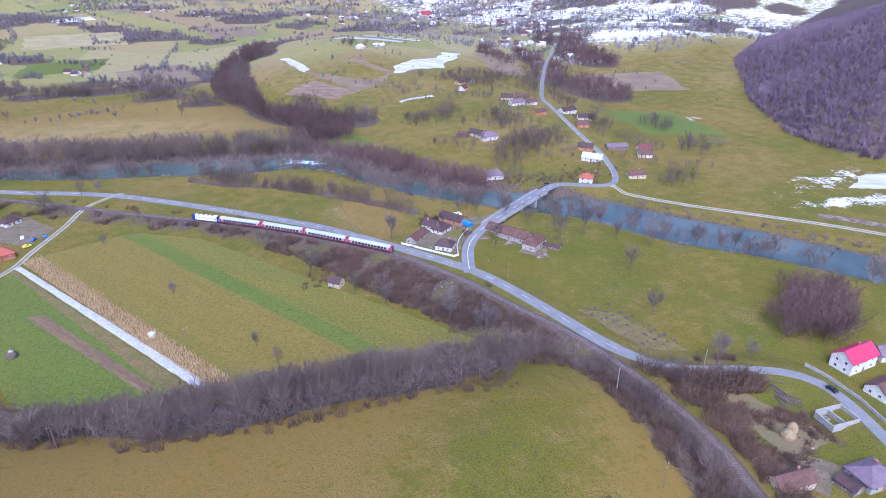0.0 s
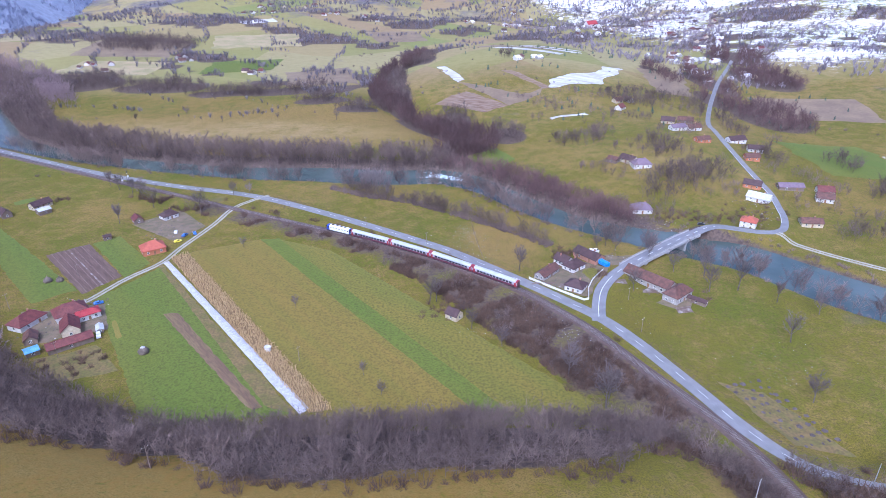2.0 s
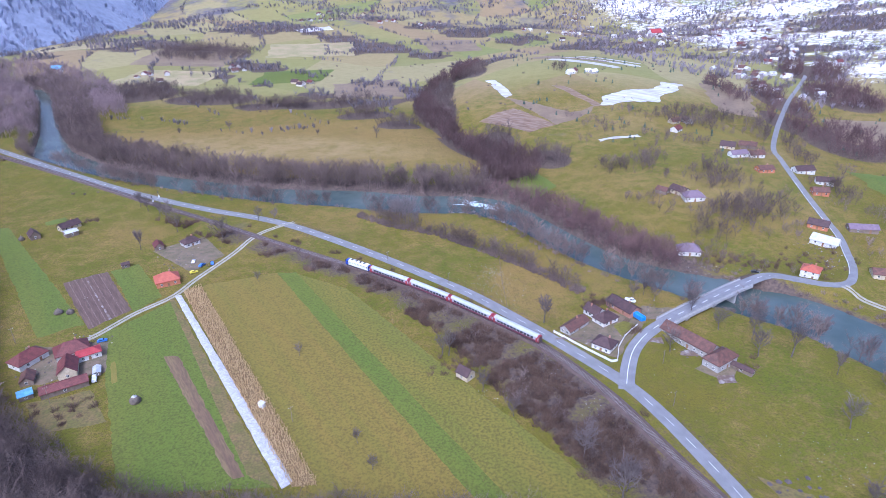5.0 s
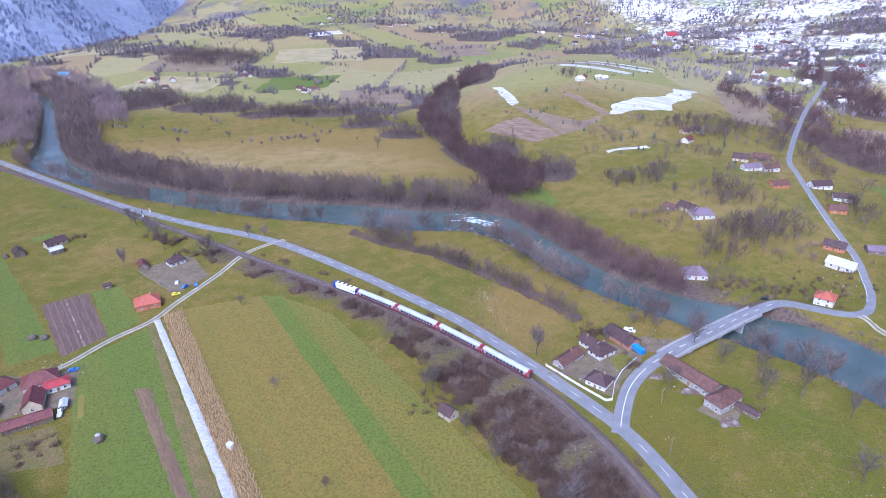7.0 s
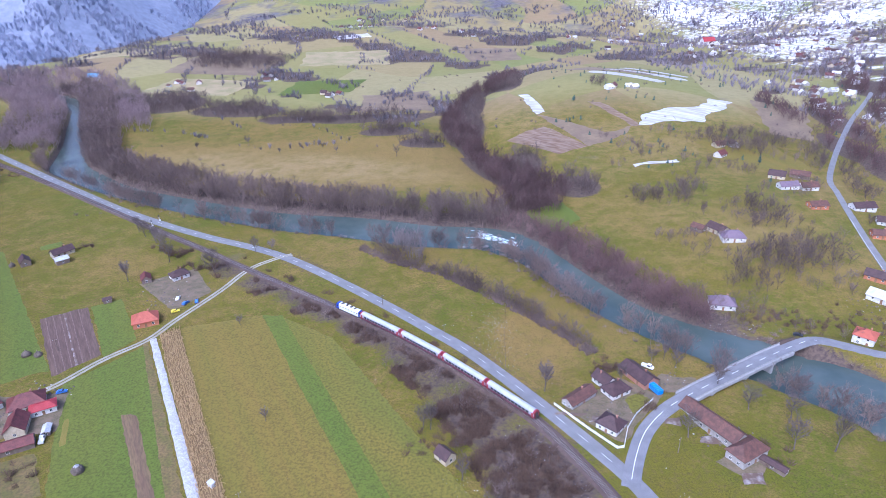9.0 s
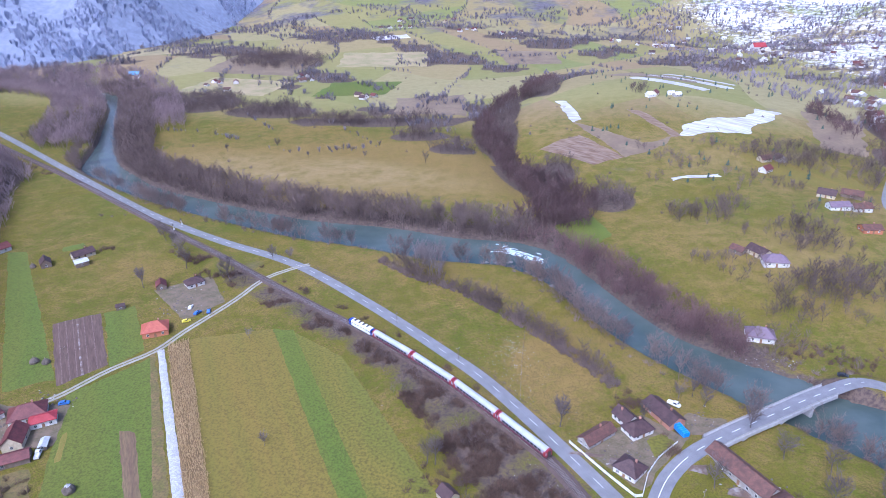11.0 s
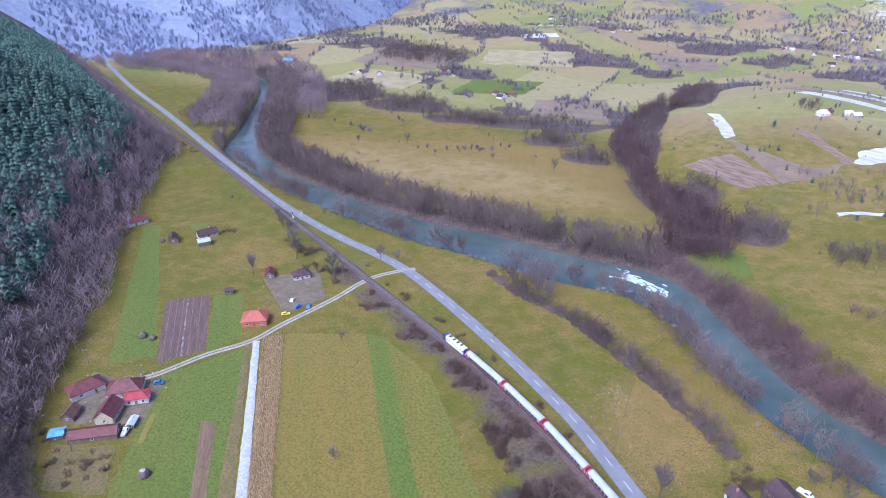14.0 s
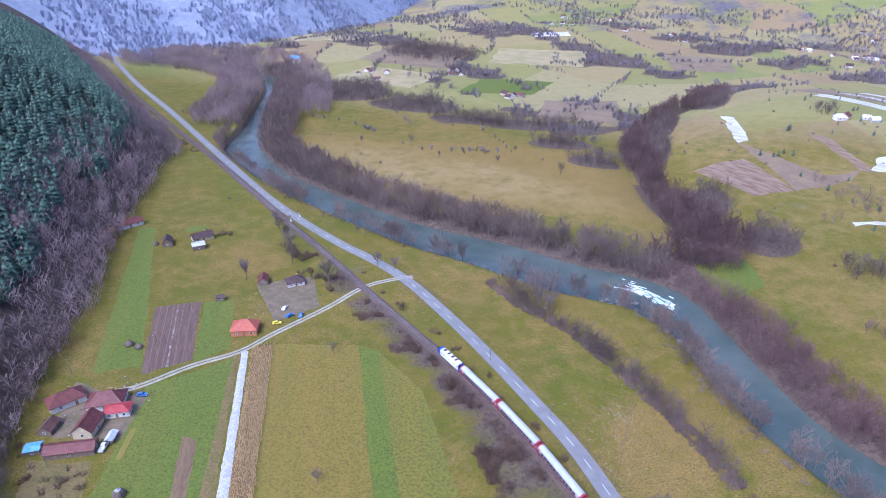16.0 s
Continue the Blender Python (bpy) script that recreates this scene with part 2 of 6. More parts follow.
# woods: centre and half widths
BEND_WOODS = [(-348, 981, 75, 50), (-354, 747, 42, 45), (-264, 712, 53, 30), (-189, 672, 40, 18), (-129, 668, 58, 18), (-80, 612, 30, 16), (-45, 572, 22, 16), (-6, 610, 20, 44), (40, 505, 18, 28), (77, 450, 18, 22), (0, 706, 16, 70), (44, 811, 20, 80), (-419, 718, 40, 70), (-446, 635, 28, 60)]
COPSES = [(225, 532, 40, 28), (278, 500, 14, 45), (150, 418, 13, 22), (122, 417, 12, 12), (181, 378, 17, 20), (194, 331, 16, 18), (173, 331, 14, 14), (153, 320, 12, 13), (137, 709, 11, 14), (308, 341, 14, 20), (294, 280, 16, 16), (232, 226, 16, 10), (255, 353, 10, 20), (178, 328, 20, 20), (270, 430, 10, 20), (145, 300, 16, 8)]
ROAD_WOODS = [(330, 470, 30, 50), (407, 602, 30, 60), (310, 530, 14, 40), (340, 600, 16, 60), (440, 720, 30, 60), (300, 640, 12, 50)]
EAST_FOOT = np.array([(2600, 1500), (1100, 820), (680, 590), (530, 490), (438, 372), (388, 280), (380, 228), (410, 182), (600, 60), (900, -200)], float)


def wooded(x, y):
    """How wooded the far land is, over 0 where trees stand."""
    w = waves(x, y, 62, 3.1) + 0.7 * waves(x, y, 23, 1.7) - 0.42
    w = w + 0.5 * ease(900, 1500, np.hypot(x, y)) + 0.5 * ease(-450, -900, x) * ease(800, 1100, y)
    w = w - 1.2 * ease(250, 120, np.hypot((x - 165) * 1.2, y - 690))
    return np.where((y > 640) & (away(x, y, RIVER[::3])[0] < -20), w, -1.0)


def in_plots(x, y, rows):
    k = np.zeros(np.shape(x))
    for a, b, c, d in rows:
        k = np.maximum(k, ease(1.15, 0.8, np.hypot((x - a) / c, (y - b) / d)))
    return k



WOOD_X, WOOD_UP = [-200, -175, -160, -130, -104, -86, -67, -41, -10, 14, 34, 55], [90, 55, 34, 33, 34, 50, 56, 49, 50, 40, 20, 12]


def wood_top(x):
    """How far up the slope the near wood reaches."""
    return np.interp(x, WOOD_X, WOOD_UP)

# ---- building helpers ----


def mesh_of(name, verts, faces, *mats, index=None, smooth=False):
    me = bpy.data.meshes.new(name)
    me.from_pydata(np.asarray(verts, float).tolist(), [], faces if isinstance(faces, list) else np.asarray(faces).tolist())
    for m in mats:
        me.materials.append(m)
    if index is not None:
        me.polygons.foreach_set("material_index", np.asarray(index, np.int32))
    if smooth:
        me.polygons.foreach_set("use_smooth", np.ones(len(me.polygons), bool))
    me.update()
    return me


def piece(name, verts, faces, mat, parent=None, label="", smooth=False, at=None):
    ob = new(name, mesh_of(name, verts, faces, mat, smooth=smooth))
    ob.parent = parent
    if at is not None:
        ob.matrix_basis = at
    return tagged(ob, label)


def part(name, bm, material, parent=None, label="", smooth=False):
    me = bpy.data.meshes.new(name)
    if smooth:
        for f in bm.faces:
            f.smooth = True
    bm.to_mesh(me)
    bm.free()
    me.materials.append(material)
    ob = new(name, me)
    ob.parent = parent
    return tagged(ob, label)


def anchor(name, m, label, category, group=""):
    ob = new(name)
    ob.empty_display_size = 0.5
    ob.matrix_basis = m
    return tagged(ob, label, category, group)


def box(bm, x0, x1, y0, y1, z0, z1, bevel=0.0):
    m = Matrix.LocRotScale(((x0 + x1) / 2, (y0 + y1) / 2, (z0 + z1) / 2), None, (x1 - x0, y1 - y0, z1 - z0))
    made = bmesh.ops.create_cube(bm, size=1, matrix=m)["verts"]
    if bevel:
        bmesh.ops.bevel(bm, geom=list({e for v in made for e in v.link_edges}), offset=bevel, segments=2, affect="EDGES", profile=0.5)
    return bm


def ribbon(line, offsets, zs, lift):
    """Verts and faces of a band along a line; offsets and lifts are across it, to the right."""
    p = np.asarray(line)[:, :2]
    d = np.gradient(p, axis=0)
    d /= np.linalg.norm(d, axis=1)[:, None] + 1e-9
    r = np.stack([d[:, 1], -d[:, 0]], 1)
    n, k = len(p), len(offsets)
    v = np.zeros((n, k, 3))
    for j, (o, h) in enumerate(zip(offsets, lift)):
        v[:, j, :2] = p + r * (o if np.ndim(o) == 0 else np.asarray(o)[:, None])
        v[:, j, 2] = zs + h
    i = np.arange(n - 1)[:, None] * k + np.arange(k - 1)
    f = np.stack([i, i + k, i + k + 1, i + 1], -1).reshape(-1, 4)
    return v.reshape(-1, 3), f


def dense(line, z, step):
    """Line and heights resampled evenly."""
    p = np.asarray(line)[:, :2]
    s = np.r_[0, np.cumsum(np.hypot(*np.diff(p, axis=0).T))]
    t = np.arange(0, s[-1], step)
    return np.stack([np.interp(t, s, p[:, 0]), np.interp(t, s, p[:, 1])], 1), np.interp(t, s, z), t


# ---- ground ----
def axis(lo, hi, fine, end_lo, end_hi):
    v = list(np.arange(lo, hi, fine))
    step, a = fine, hi
    while a < end_hi:
        v.append(a)
        step = min(step * 1.035, 45)
        a += step
    v.append(end_hi)
    step, a = fine, lo
    low = []
    while a > end_lo:
        step = min(step * 1.06, 80)
        a -= step
        low.append(a)
    return np.array(low[::-1] + v)


gx, gy = axis(-400, 320, 2.8, -3200, 2800), axis(-20, 540, 2.8, -900, 4000)
X, Y = np.meshgrid(gx, gy)
Z = ground_z(X.ravel(), Y.ravel())
fx, fy = X.ravel(), Y.ravel()
river_d, _ = away(fx, fy, RIVER[::2])
north = river_d < 0
foot_d, _ = away(fx, fy, FOOT)
rail_d, _ = away(fx, fy, RAIL)
rav_d, _ = away(fx, fy, RAVINE)
fdist = np.hypot(fx, fy)
n1, n2 = waves(fx, fy, 38, 0.4), waves(fx, fy, 90, 2.2)
dry = np.clip(0.45 + 0.35 * n1 + 0.25 * n2, 0, 1)
# straw-coloured meadow in the river bend, and the meadow over the near wood
dryroad = np.exp(-(((fx - 26) / 15) ** 2 + ((fy - 240) / 32) ** 2) ** 2)
bend = np.exp(-(((fx + 145) / 165) ** 2 + ((fy - 515) / 72) ** 2) ** 2)
dry = np.where(north, np.clip(0.45 + 0.3 * n1 + 1.2 * bend + 0.3 * ease(600, 1000, fdist), 0, 1), dry * 0.75)
lush = np.exp(-((((fx - 14) * 0.866 - (fy - 41) * 0.5) / 27) ** 2))
dry = np.where((foot_d > 9) & (fx > -235), np.clip(0.95 + 0.25 * n2 - 0.8 * lush, 0, 1), dry)
gold = np.exp(-(((fx + 206) / 26) ** 2 + ((fy - 328) / 24) ** 2) ** 2) + np.exp(-(((fx - 30) / 19) ** 2 + ((fy - 246) / 24) ** 2) ** 2)
rusty = ease(-9, -4, foot_d - wood_top(fx)) * (fx > -235) * (foot_d > 0)
between = (~north) & (rail_d < 0) & (fy > 170)
dry = np.where(between, np.clip(0.42 + 0.35 * n1 + 0.5 * dryroad, 0, 1), dry)
dry = np.clip(dry + 0.45 * gold * (0.7 + 0.5 * waves(fx, fy, 11, 0.8)), 0, 1)
meadow_e = (~north) & (rail_d < -10) & (fy < 190)
dry = np.where(meadow_e, np.clip(0.2 + 0.3 * n1, 0, 1), dry)
snow = np.clip(ease(430, 700, fx + 0.25 * (fy - 700)) * ease(560, 800, fy) * (0.55 + 0.6 * n1), 0, 1)
snow = np.maximum(snow, ease(400, 500, fx + 0.12 * (fy - 600)) * ease(540, 660, fy) * (0.72 + 0.25 * n1))
snow = np.maximum(snow, 0.75 * ease(1250, 1800, fdist) * np.clip(0.15 + 0.9 * n2 + 0.0008 * fx, 0, 1))
snow = np.maximum(snow, 0.74 * np.exp(-(((fx - 325) / 52) ** 2 + ((fy - 192 - 0.12 * (fx - 325)) / 17) ** 2) ** 2) * (0.75 + 0.5 * n1))
snow = np.maximum(snow, 0.8 * np.exp(-(((fx - 318) / 50) ** 2 + ((fy - 158 + 0.2 * (fx - 318)) / 10) ** 2) ** 2))
snow = np.maximum(snow, 0.6 * np.exp(-(((fx - 330) / 40) ** 2 + ((fy - 340 - 0.4 * (fx - 330)) / 14) ** 2) ** 2) * (0.6 + 0.6 * n1))
litter = np.zeros(len(fx))
litter = np.maximum(litter, ease(-4, 6, foot_d) * (foot_d < wood_top(fx) - 5))
litter = np.maximum(litter, ease(-4, 8, foot_d) * (fx < -190))
scrub_w = np.interp(fy, [60, 110, 160, 205, 240, 300], [16, 16, 17, 11, 8, 8])
litter = np.maximum(litter, ease(scrub_w + 4, scrub_w - 5, np.abs(rail_d - scrub_w)) * (fx > -150) * np.clip(0.85 + 0.6 * waves(fx, fy, 9, 0.4), 0, 1))
half_w = RIVER[::2][np.minimum(away(fx, fy, RIVER[::2])[1], len(RIVER[::2]) - 1), 2] / 2
litter = np.maximum(litter, ease(half_w + 34, half_w + 14, np.abs(river_d)) * north * ease(150, 105, fx))
litter = np.maximum(litter, 0.8 * ease(half_w + 9, half_w + 2, np.abs(river_d)))
litter = np.maximum(litter, ease(21, 11, np.abs(rav_d) * np.where(fy > 540, 1.6, 1.0)) * north)
litter = np.maximum(litter, in_plots(fx, fy, BEND_WOODS + ROAD_WOODS) * north)
litter = np.maximum(litter, 0.3 * in_plots(fx, fy, COPSES) * north)
litter = np.maximum(litter, ease(-0.1, 0.15, wooded(fx, fy)) * ease(1500, 1150, fdist))
litter = np.maximum(litter, ease(0, 10, -away(fx, fy, EAST_FOOT)[0]) * (fx > 300))
snow = snow * (1 - 0.8 * litter)
road_d = np.abs(away(fx, fy, ROAD)[0])
litter = np.maximum(litter, 0.62 * ease(8.5, 6.0, road_d) * (0.6 + 0.4 * n1))
nx, ny = len(gx), len(gy)
i = (np.arange(ny - 1)[:, None] * nx + np.arange(nx - 1)).ravel()
ground = new("ground", mesh_of("ground", np.stack([fx, fy, Z], 1), np.stack([i, i + 1, i + nx + 1, i + nx], 1), smooth=True))
tagged(ground, "valley floor and hills of winter grass with patches of snow", "ground", kind="structure")
# red: rusty grass; green: distance, which spreads the hazy mauve woods
rust = ground.data.color_attributes.new("rust", "FLOAT_COLOR", "POINT")
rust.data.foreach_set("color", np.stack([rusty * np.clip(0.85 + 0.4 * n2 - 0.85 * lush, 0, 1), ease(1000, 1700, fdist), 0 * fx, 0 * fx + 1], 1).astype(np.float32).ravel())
col = ground.data.color_attributes.new("cover", "FLOAT_COLOR", "POINT")
col.data.foreach_set("color", np.stack([dry, snow, litter, np.maximum(0.4 * ease(-5, 5, Z) * (0.6 + 0.6 * n1), 1.1 * np.exp(-(((fx + 150) / 120) ** 2 + ((fy - 508 + 0.25 * (fx + 150)) / 40) ** 2) ** 2) * (0.75 + 0.4 * n1)) * north], 1).astype(np.float32).ravel())


def ground_material():
    m = bpy.data.materials.new("winter_grass")
    m.use_nodes = True
    t = m.node_tree
    b = t.nodes["Principled BSDF"]
    b.inputs["Roughness"].default_value = 0.95
    b.inputs["Specular IOR Level"].default_value = 0.2
    geo = t.nodes.new("ShaderNodeNewGeometry").outputs["Position"]
    at = t.nodes.new("ShaderNodeVertexColor")
    at.layer_name = "cover"
    sep = t.nodes.new("ShaderNodeSeparateColor")
    t.links.new(at.outputs["Color"], sep.inputs["Color"])

    def noise_(s, detail=6.0):
        n = t.nodes.new("ShaderNodeTexNoise")
        n.inputs["Scale"].default_value, n.inputs["Detail"].default_value = s, detail
        n.inputs["Roughness"].default_value = 0.65
        t.links.new(geo, n.inputs["Vector"])
        return n.outputs["Fac"]

    def put(op, a, b2, clamp=True):
        k = t.nodes.new("ShaderNodeMath")
        k.operation, k.use_clamp = op, clamp
        for v, s in ((a, k.inputs[0]), (b2, k.inputs[1])):
            if isinstance(v, (int, float)):
                s.default_value = v
            else:
                t.links.new(v, s)
        return k.outputs[0]

    def span(v, lo, hi):
        r = t.nodes.new("ShaderNodeMapRange")
        r.inputs["From Min"].default_value, r.inputs["From Max"].default_value = lo, hi
        t.links.new(v, r.inputs["Value"])
        return r.outputs["Result"]

    def mixed(f, a, c):
        x = t.nodes.new("ShaderNodeMix")
        x.data_type = "RGBA"
        for v, s in ((f, x.inputs[0]), (a, x.inputs[6]), (c, x.inputs[7])):
            if isinstance(v, tuple):
                s.default_value = (*v, 1)
            else:
                t.links.new(v, s)
        return x.outputs[2]

    broad, mid, fine, grain = noise_(0.02), noise_(0.11), noise_(0.6, 10.0), noise_(2.4, 10.0)
    f_dry = span(put("ADD", sep.outputs["Red"], put("MULTIPLY", put("SUBTRACT", put("ADD", mid, fine, False), 1.0, False), 2.4, False), False), 0.1, 0.95)
    green = mixed(span(broad, 0.35, 0.65), GREEN, GREEN2)
    c = mixed(f_dry, green, STRAW)
    c = mixed(put("MULTIPLY", span(fine, 0.48, 0.7), 0.6), c, (0.11, 0.085, 0.036))
    c = mixed(put("MULTIPLY", span(grain, 0.44, 0.62), 0.8), c, (0.052, 0.05, 0.01))
    # alpha: straw meadow in the bend, and hill pasture paled for haze
    c = mixed(put("MULTIPLY", put("MULTIPLY", at.outputs["Alpha"], span(mid, 0.25, 0.7)), 0.72), c, (0.33, 0.255, 0.125))
    ru = t.nodes.new("ShaderNodeVertexColor")
    ru.layer_name = "rust"
    rs2 = t.nodes.new("ShaderNodeSeparateColor")
    t.links.new(ru.outputs["Color"], rs2.inputs["Color"])
    c = mixed(put("MULTIPLY", put("MULTIPLY", rs2.outputs["Red"], span(fine, 0.28, 0.6)), 0.9), c, mixed(span(mid, 0.35, 0.65), (0.26, 0.145, 0.024), (0.185, 0.128, 0.018)))
    # hill pastures in plots, each with a cast of its own, paled for haze
    xyz = t.nodes.new("ShaderNodeSeparateXYZ")
    t.links.new(geo, xyz.inputs[0])
    px, py = xyz.outputs["X"], xyz.outputs["Y"]
    def lin(a, b2):
        return put("ADD", put("MULTIPLY", px, a, False), put("MULTIPLY", py, b2, False), False)
    pu = put("ADD", lin(0.0108, 0.0042), put("MULTIPLY", put("SINE", lin(0.004, 0.011), 0.0, False), 0.55, False), False)
    pv = put("ADD", lin(-0.0028, 0.0072), put("MULTIPLY", put("SINE", lin(0.013, -0.005), 0.0, False), 0.5, False), False)
    cell = t.nodes.new("ShaderNodeCombineXYZ")
    t.links.new(put("FLOOR", pu, 0.0, False), cell.inputs["X"])
    t.links.new(put("FLOOR", pv, 0.0, False), cell.inputs["Y"])
    wn2 = t.nodes.new("ShaderNodeTexWhiteNoise")
    wn2.noise_dimensions = "2D"
    t.links.new(cell.outputs[0], wn2.inputs["Vector"])
    tone = t.nodes.new("ShaderNodeValToRGB")
    tone.color_ramp.interpolation = "CONSTANT"
    tints = ((0.0, (0.25, 0.23, 0.085)), (0.2, (0.2, 0.22, 0.07)), (0.38, (0.29, 0.235, 0.11)), (0.55, (0.225, 0.22, 0.075)), (0.7, (0.27, 0.2, 0.11)), (0.84, (0.3, 0.26, 0.125)))
    while len(tone.color_ramp.elements) < len(tints):
        tone.color_ramp.elements.new(0.5)
    for el, (at_, c_) in zip(tone.color_ramp.elements, tints):
        el.position, el.color = at_, (*c_, 1)
    t.links.new(wn2.outputs["Value"], tone.inputs["Fac"])
    plots = put("MULTIPLY", span(lin(0.15, 1.0), 620, 720), put("ADD", 0.5, put("MULTIPLY", mid, 0.55, False), False))
    c = mixed(plots, c, tone.outputs["Color"])
    # wooded patches, more with distance, some haze mixed into their mauve
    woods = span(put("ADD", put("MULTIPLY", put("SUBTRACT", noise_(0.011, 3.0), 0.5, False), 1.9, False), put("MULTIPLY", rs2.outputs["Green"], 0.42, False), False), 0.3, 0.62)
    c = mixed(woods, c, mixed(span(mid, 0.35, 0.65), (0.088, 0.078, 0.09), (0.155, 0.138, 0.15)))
    lit = span(put("ADD", sep.outputs["Blue"], put("MULTIPLY", put("SUBTRACT", fine, 0.5, False), 0.9, False), False), 0.3, 0.7)
    c = mixed(lit, c, mixed(span(fine, 0.4, 0.65), (0.125, 0.092, 0.068), (0.06, 0.044, 0.04)))
    sn = span(put("ADD", sep.outputs["Green"], put("MULTIPLY", put("SUBTRACT", put("ADD", mid, put("MULTIPLY", put("SUBTRACT", fine, 0.5, False), 0.7, False), False), 0.55, False), 1.9, False), False), 0.45, 0.8)
    c = mixed(sn, c, (0.72, 0.73, 0.76))
    t.links.new(c, b.inputs["Base Color"])
    bp = t.nodes.new("ShaderNodeBump")
    bp.inputs["Strength"].default_value, bp.inputs["Distance"].default_value = 0.4, 0.25
    t.links.new(fine, bp.inputs["Height"])
    t.links.new(bp.outputs["Normal"], b.inputs["Normal"])
    return m


GREEN, GREEN2, STRAW = (0.112, 0.124, 0.01), (0.165, 0.134, 0.014), (0.265, 0.175, 0.05)
M["ground"] = ground_material()
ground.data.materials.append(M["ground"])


# ---- water ----
def water_material():
    m = surf("river_water", (0.06, 0.082, 0.072), (0.1, 0.122, 0.108), 0.05, rough=0.1, bump=0)
    t = m.node_tree
    b = t.nodes["Principled BSDF"]
    n = t.nodes.new("ShaderNodeTexNoise")
    n.inputs["Scale"].default_value, n.inputs["Detail"].default_value = 0.6, 6
    bp = t.nodes.new("ShaderNodeBump")
    bp.inputs["Strength"].default_value, bp.inputs["Distance"].default_value = 0.35, 0.4
    b.inputs["IOR"].default_value = 1.4
    geo = t.nodes.new("ShaderNodeNewGeometry")
    t.links.new(geo.outputs["Position"], n.inputs["Vector"])
    t.links.new(n.outputs["Fac"], bp.inputs["Height"])
    t.links.new(bp.outputs["Normal"], b.inputs["Normal"])
    return m


M["water"] = water_material()
hw = RIVER[:, 2] / 2 + 8
v, f = ribbon(RIVER, [-hw, 0 * hw, hw], np.full(len(RIVER), WATER), [0, 0, 0])
tagged(piece("water", v, f, M["water"]), "teal winter river water with soft ripples", "river", kind="structure")

# ---- roads and railway ----
p, z, s_road = dense(ROAD, ROAD_Z, 3)
slim = 3.1 - 0.9 * ease(85, 60, p[:, 1])
v, f = ribbon(p, [-slim - 0.3, -slim, 0 * slim, slim, slim + 0.3], z, [-0.25, 0.0, 0.05, 0.0, -0.25])
road = tagged(piece("road", v, f, M["asphalt"]), "grey asphalt road along the railway", "road", kind="structure")
keep = s_branch < 720
p2, z2, s2 = dense(BRANCH[keep], BRANCH_Z[keep], 3)
wide = 2.0 + 1.0 * ease(190, 150, s2)
v, f = ribbon(p2, [-wide - 0.2, -wide, 0 * wide, wide, wide + 0.2], z2, [-0.25, 0.03, 0.07, 0.03, -0.25])
road_2 = tagged(piece("road", v, f, M["asphalt"]), "grey asphalt side road over the bridge to the village", "road", kind="structure")


def marks(line, z, s, offset, on, off, a, b, width, lift, name, parent):
    """Painted dashes along a road."""
    vs, fs = [], []
    for s0 in np.arange(a, b, on + off):
        t = np.linspace(s0, min(s0 + on, b), max(2, int(on / 3)))
        q = np.stack([np.interp(t, s, line[:, 0]), np.interp(t, s, line[:, 1])], 1)
        v, f = ribbon(q, [offset - width / 2, offset + width / 2], np.interp(t, s, z), [lift, lift])
        fs.append(f + sum(len(x) for x in vs))
        vs.append(v)
    piece(name, np.vstack(vs), np.vstack(fs), M["paint_white"], parent)


road_len = s_road[-1]
marks(p, z, s_road, 0.0, 5, 7, 20, road_len - 215, 0.18, 0.066, "centre_marking", road)
marks(p2, z2, s2, 0.0, 4, 5, 40, 140, 0.28, 0.086, "centre_marking", road_2)
marks(p2, z2, s2, 0.0, 36, 1, 4, 40, 0.3, 0.086, "centre_marking", road_2)
marks(p2, z2, s2, -1.8, 30, 0.2, 190, 330, 0.2, 0.062, "edge_marking", road_2)

p, z, s = dense(RAIL, RAIL_Z, 3)
v, f = ribbon(p, [-3.4, -1.9, 1.9, 3.4], z, [-0.75, -0.22, -0.22, -0.75])
track = tagged(piece("ballast", v, f, M["ballast"]), "rusty brown ballast bed of a single railway track", "railway", kind="structure")
for side in (-0.75, 0.75):
    v, f = ribbon(p, [side - 0.07, side - 0.05, side + 0.05, side + 0.07], z, [-0.1, 0.08, 0.08, -0.1])
    piece("rail", v, f, M["rail"], track, "worn steel rail")
q, zq, sq = dense(RAIL, RAIL_Z, 0.65)
keep = (q[:, 0] > -330) & (q[:, 1] > -30)
q, zq = q[keep], zq[keep]
d = np.gradient(q, axis=0)
d /= np.linalg.norm(d, axis=1)[:, None]
r = np.stack([d[:, 1], -d[:, 0]], 1)
cv = []
for a, b, h in ((-1.3, -0.13, -0.3), (1.3, -0.13, -0.3), (1.3, 0.13, -0.3), (-1.3, 0.13, -0.3), (-1.3, -0.13, -0.11), (1.3, -0.13, -0.11), (1.3, 0.13, -0.11), (-1.3, 0.13, -0.11)):
    cv.append(np.c_[q + r * a + d * b, zq + h])
cv = np.stack(cv, 1).reshape(-1, 3)
cf = np.array([(4, 5, 6, 7), (0, 1, 5, 4), (1, 2, 6, 5), (2, 3, 7, 6), (3, 0, 4, 7)])
cf = (np.arange(len(q))[:, None, None] * 8 + cf).reshape(-1, 4)
tagged(piece("sleepers", cv, cf, M["sleeper"], track, "weathered concrete sleepers"), kind="stuff")

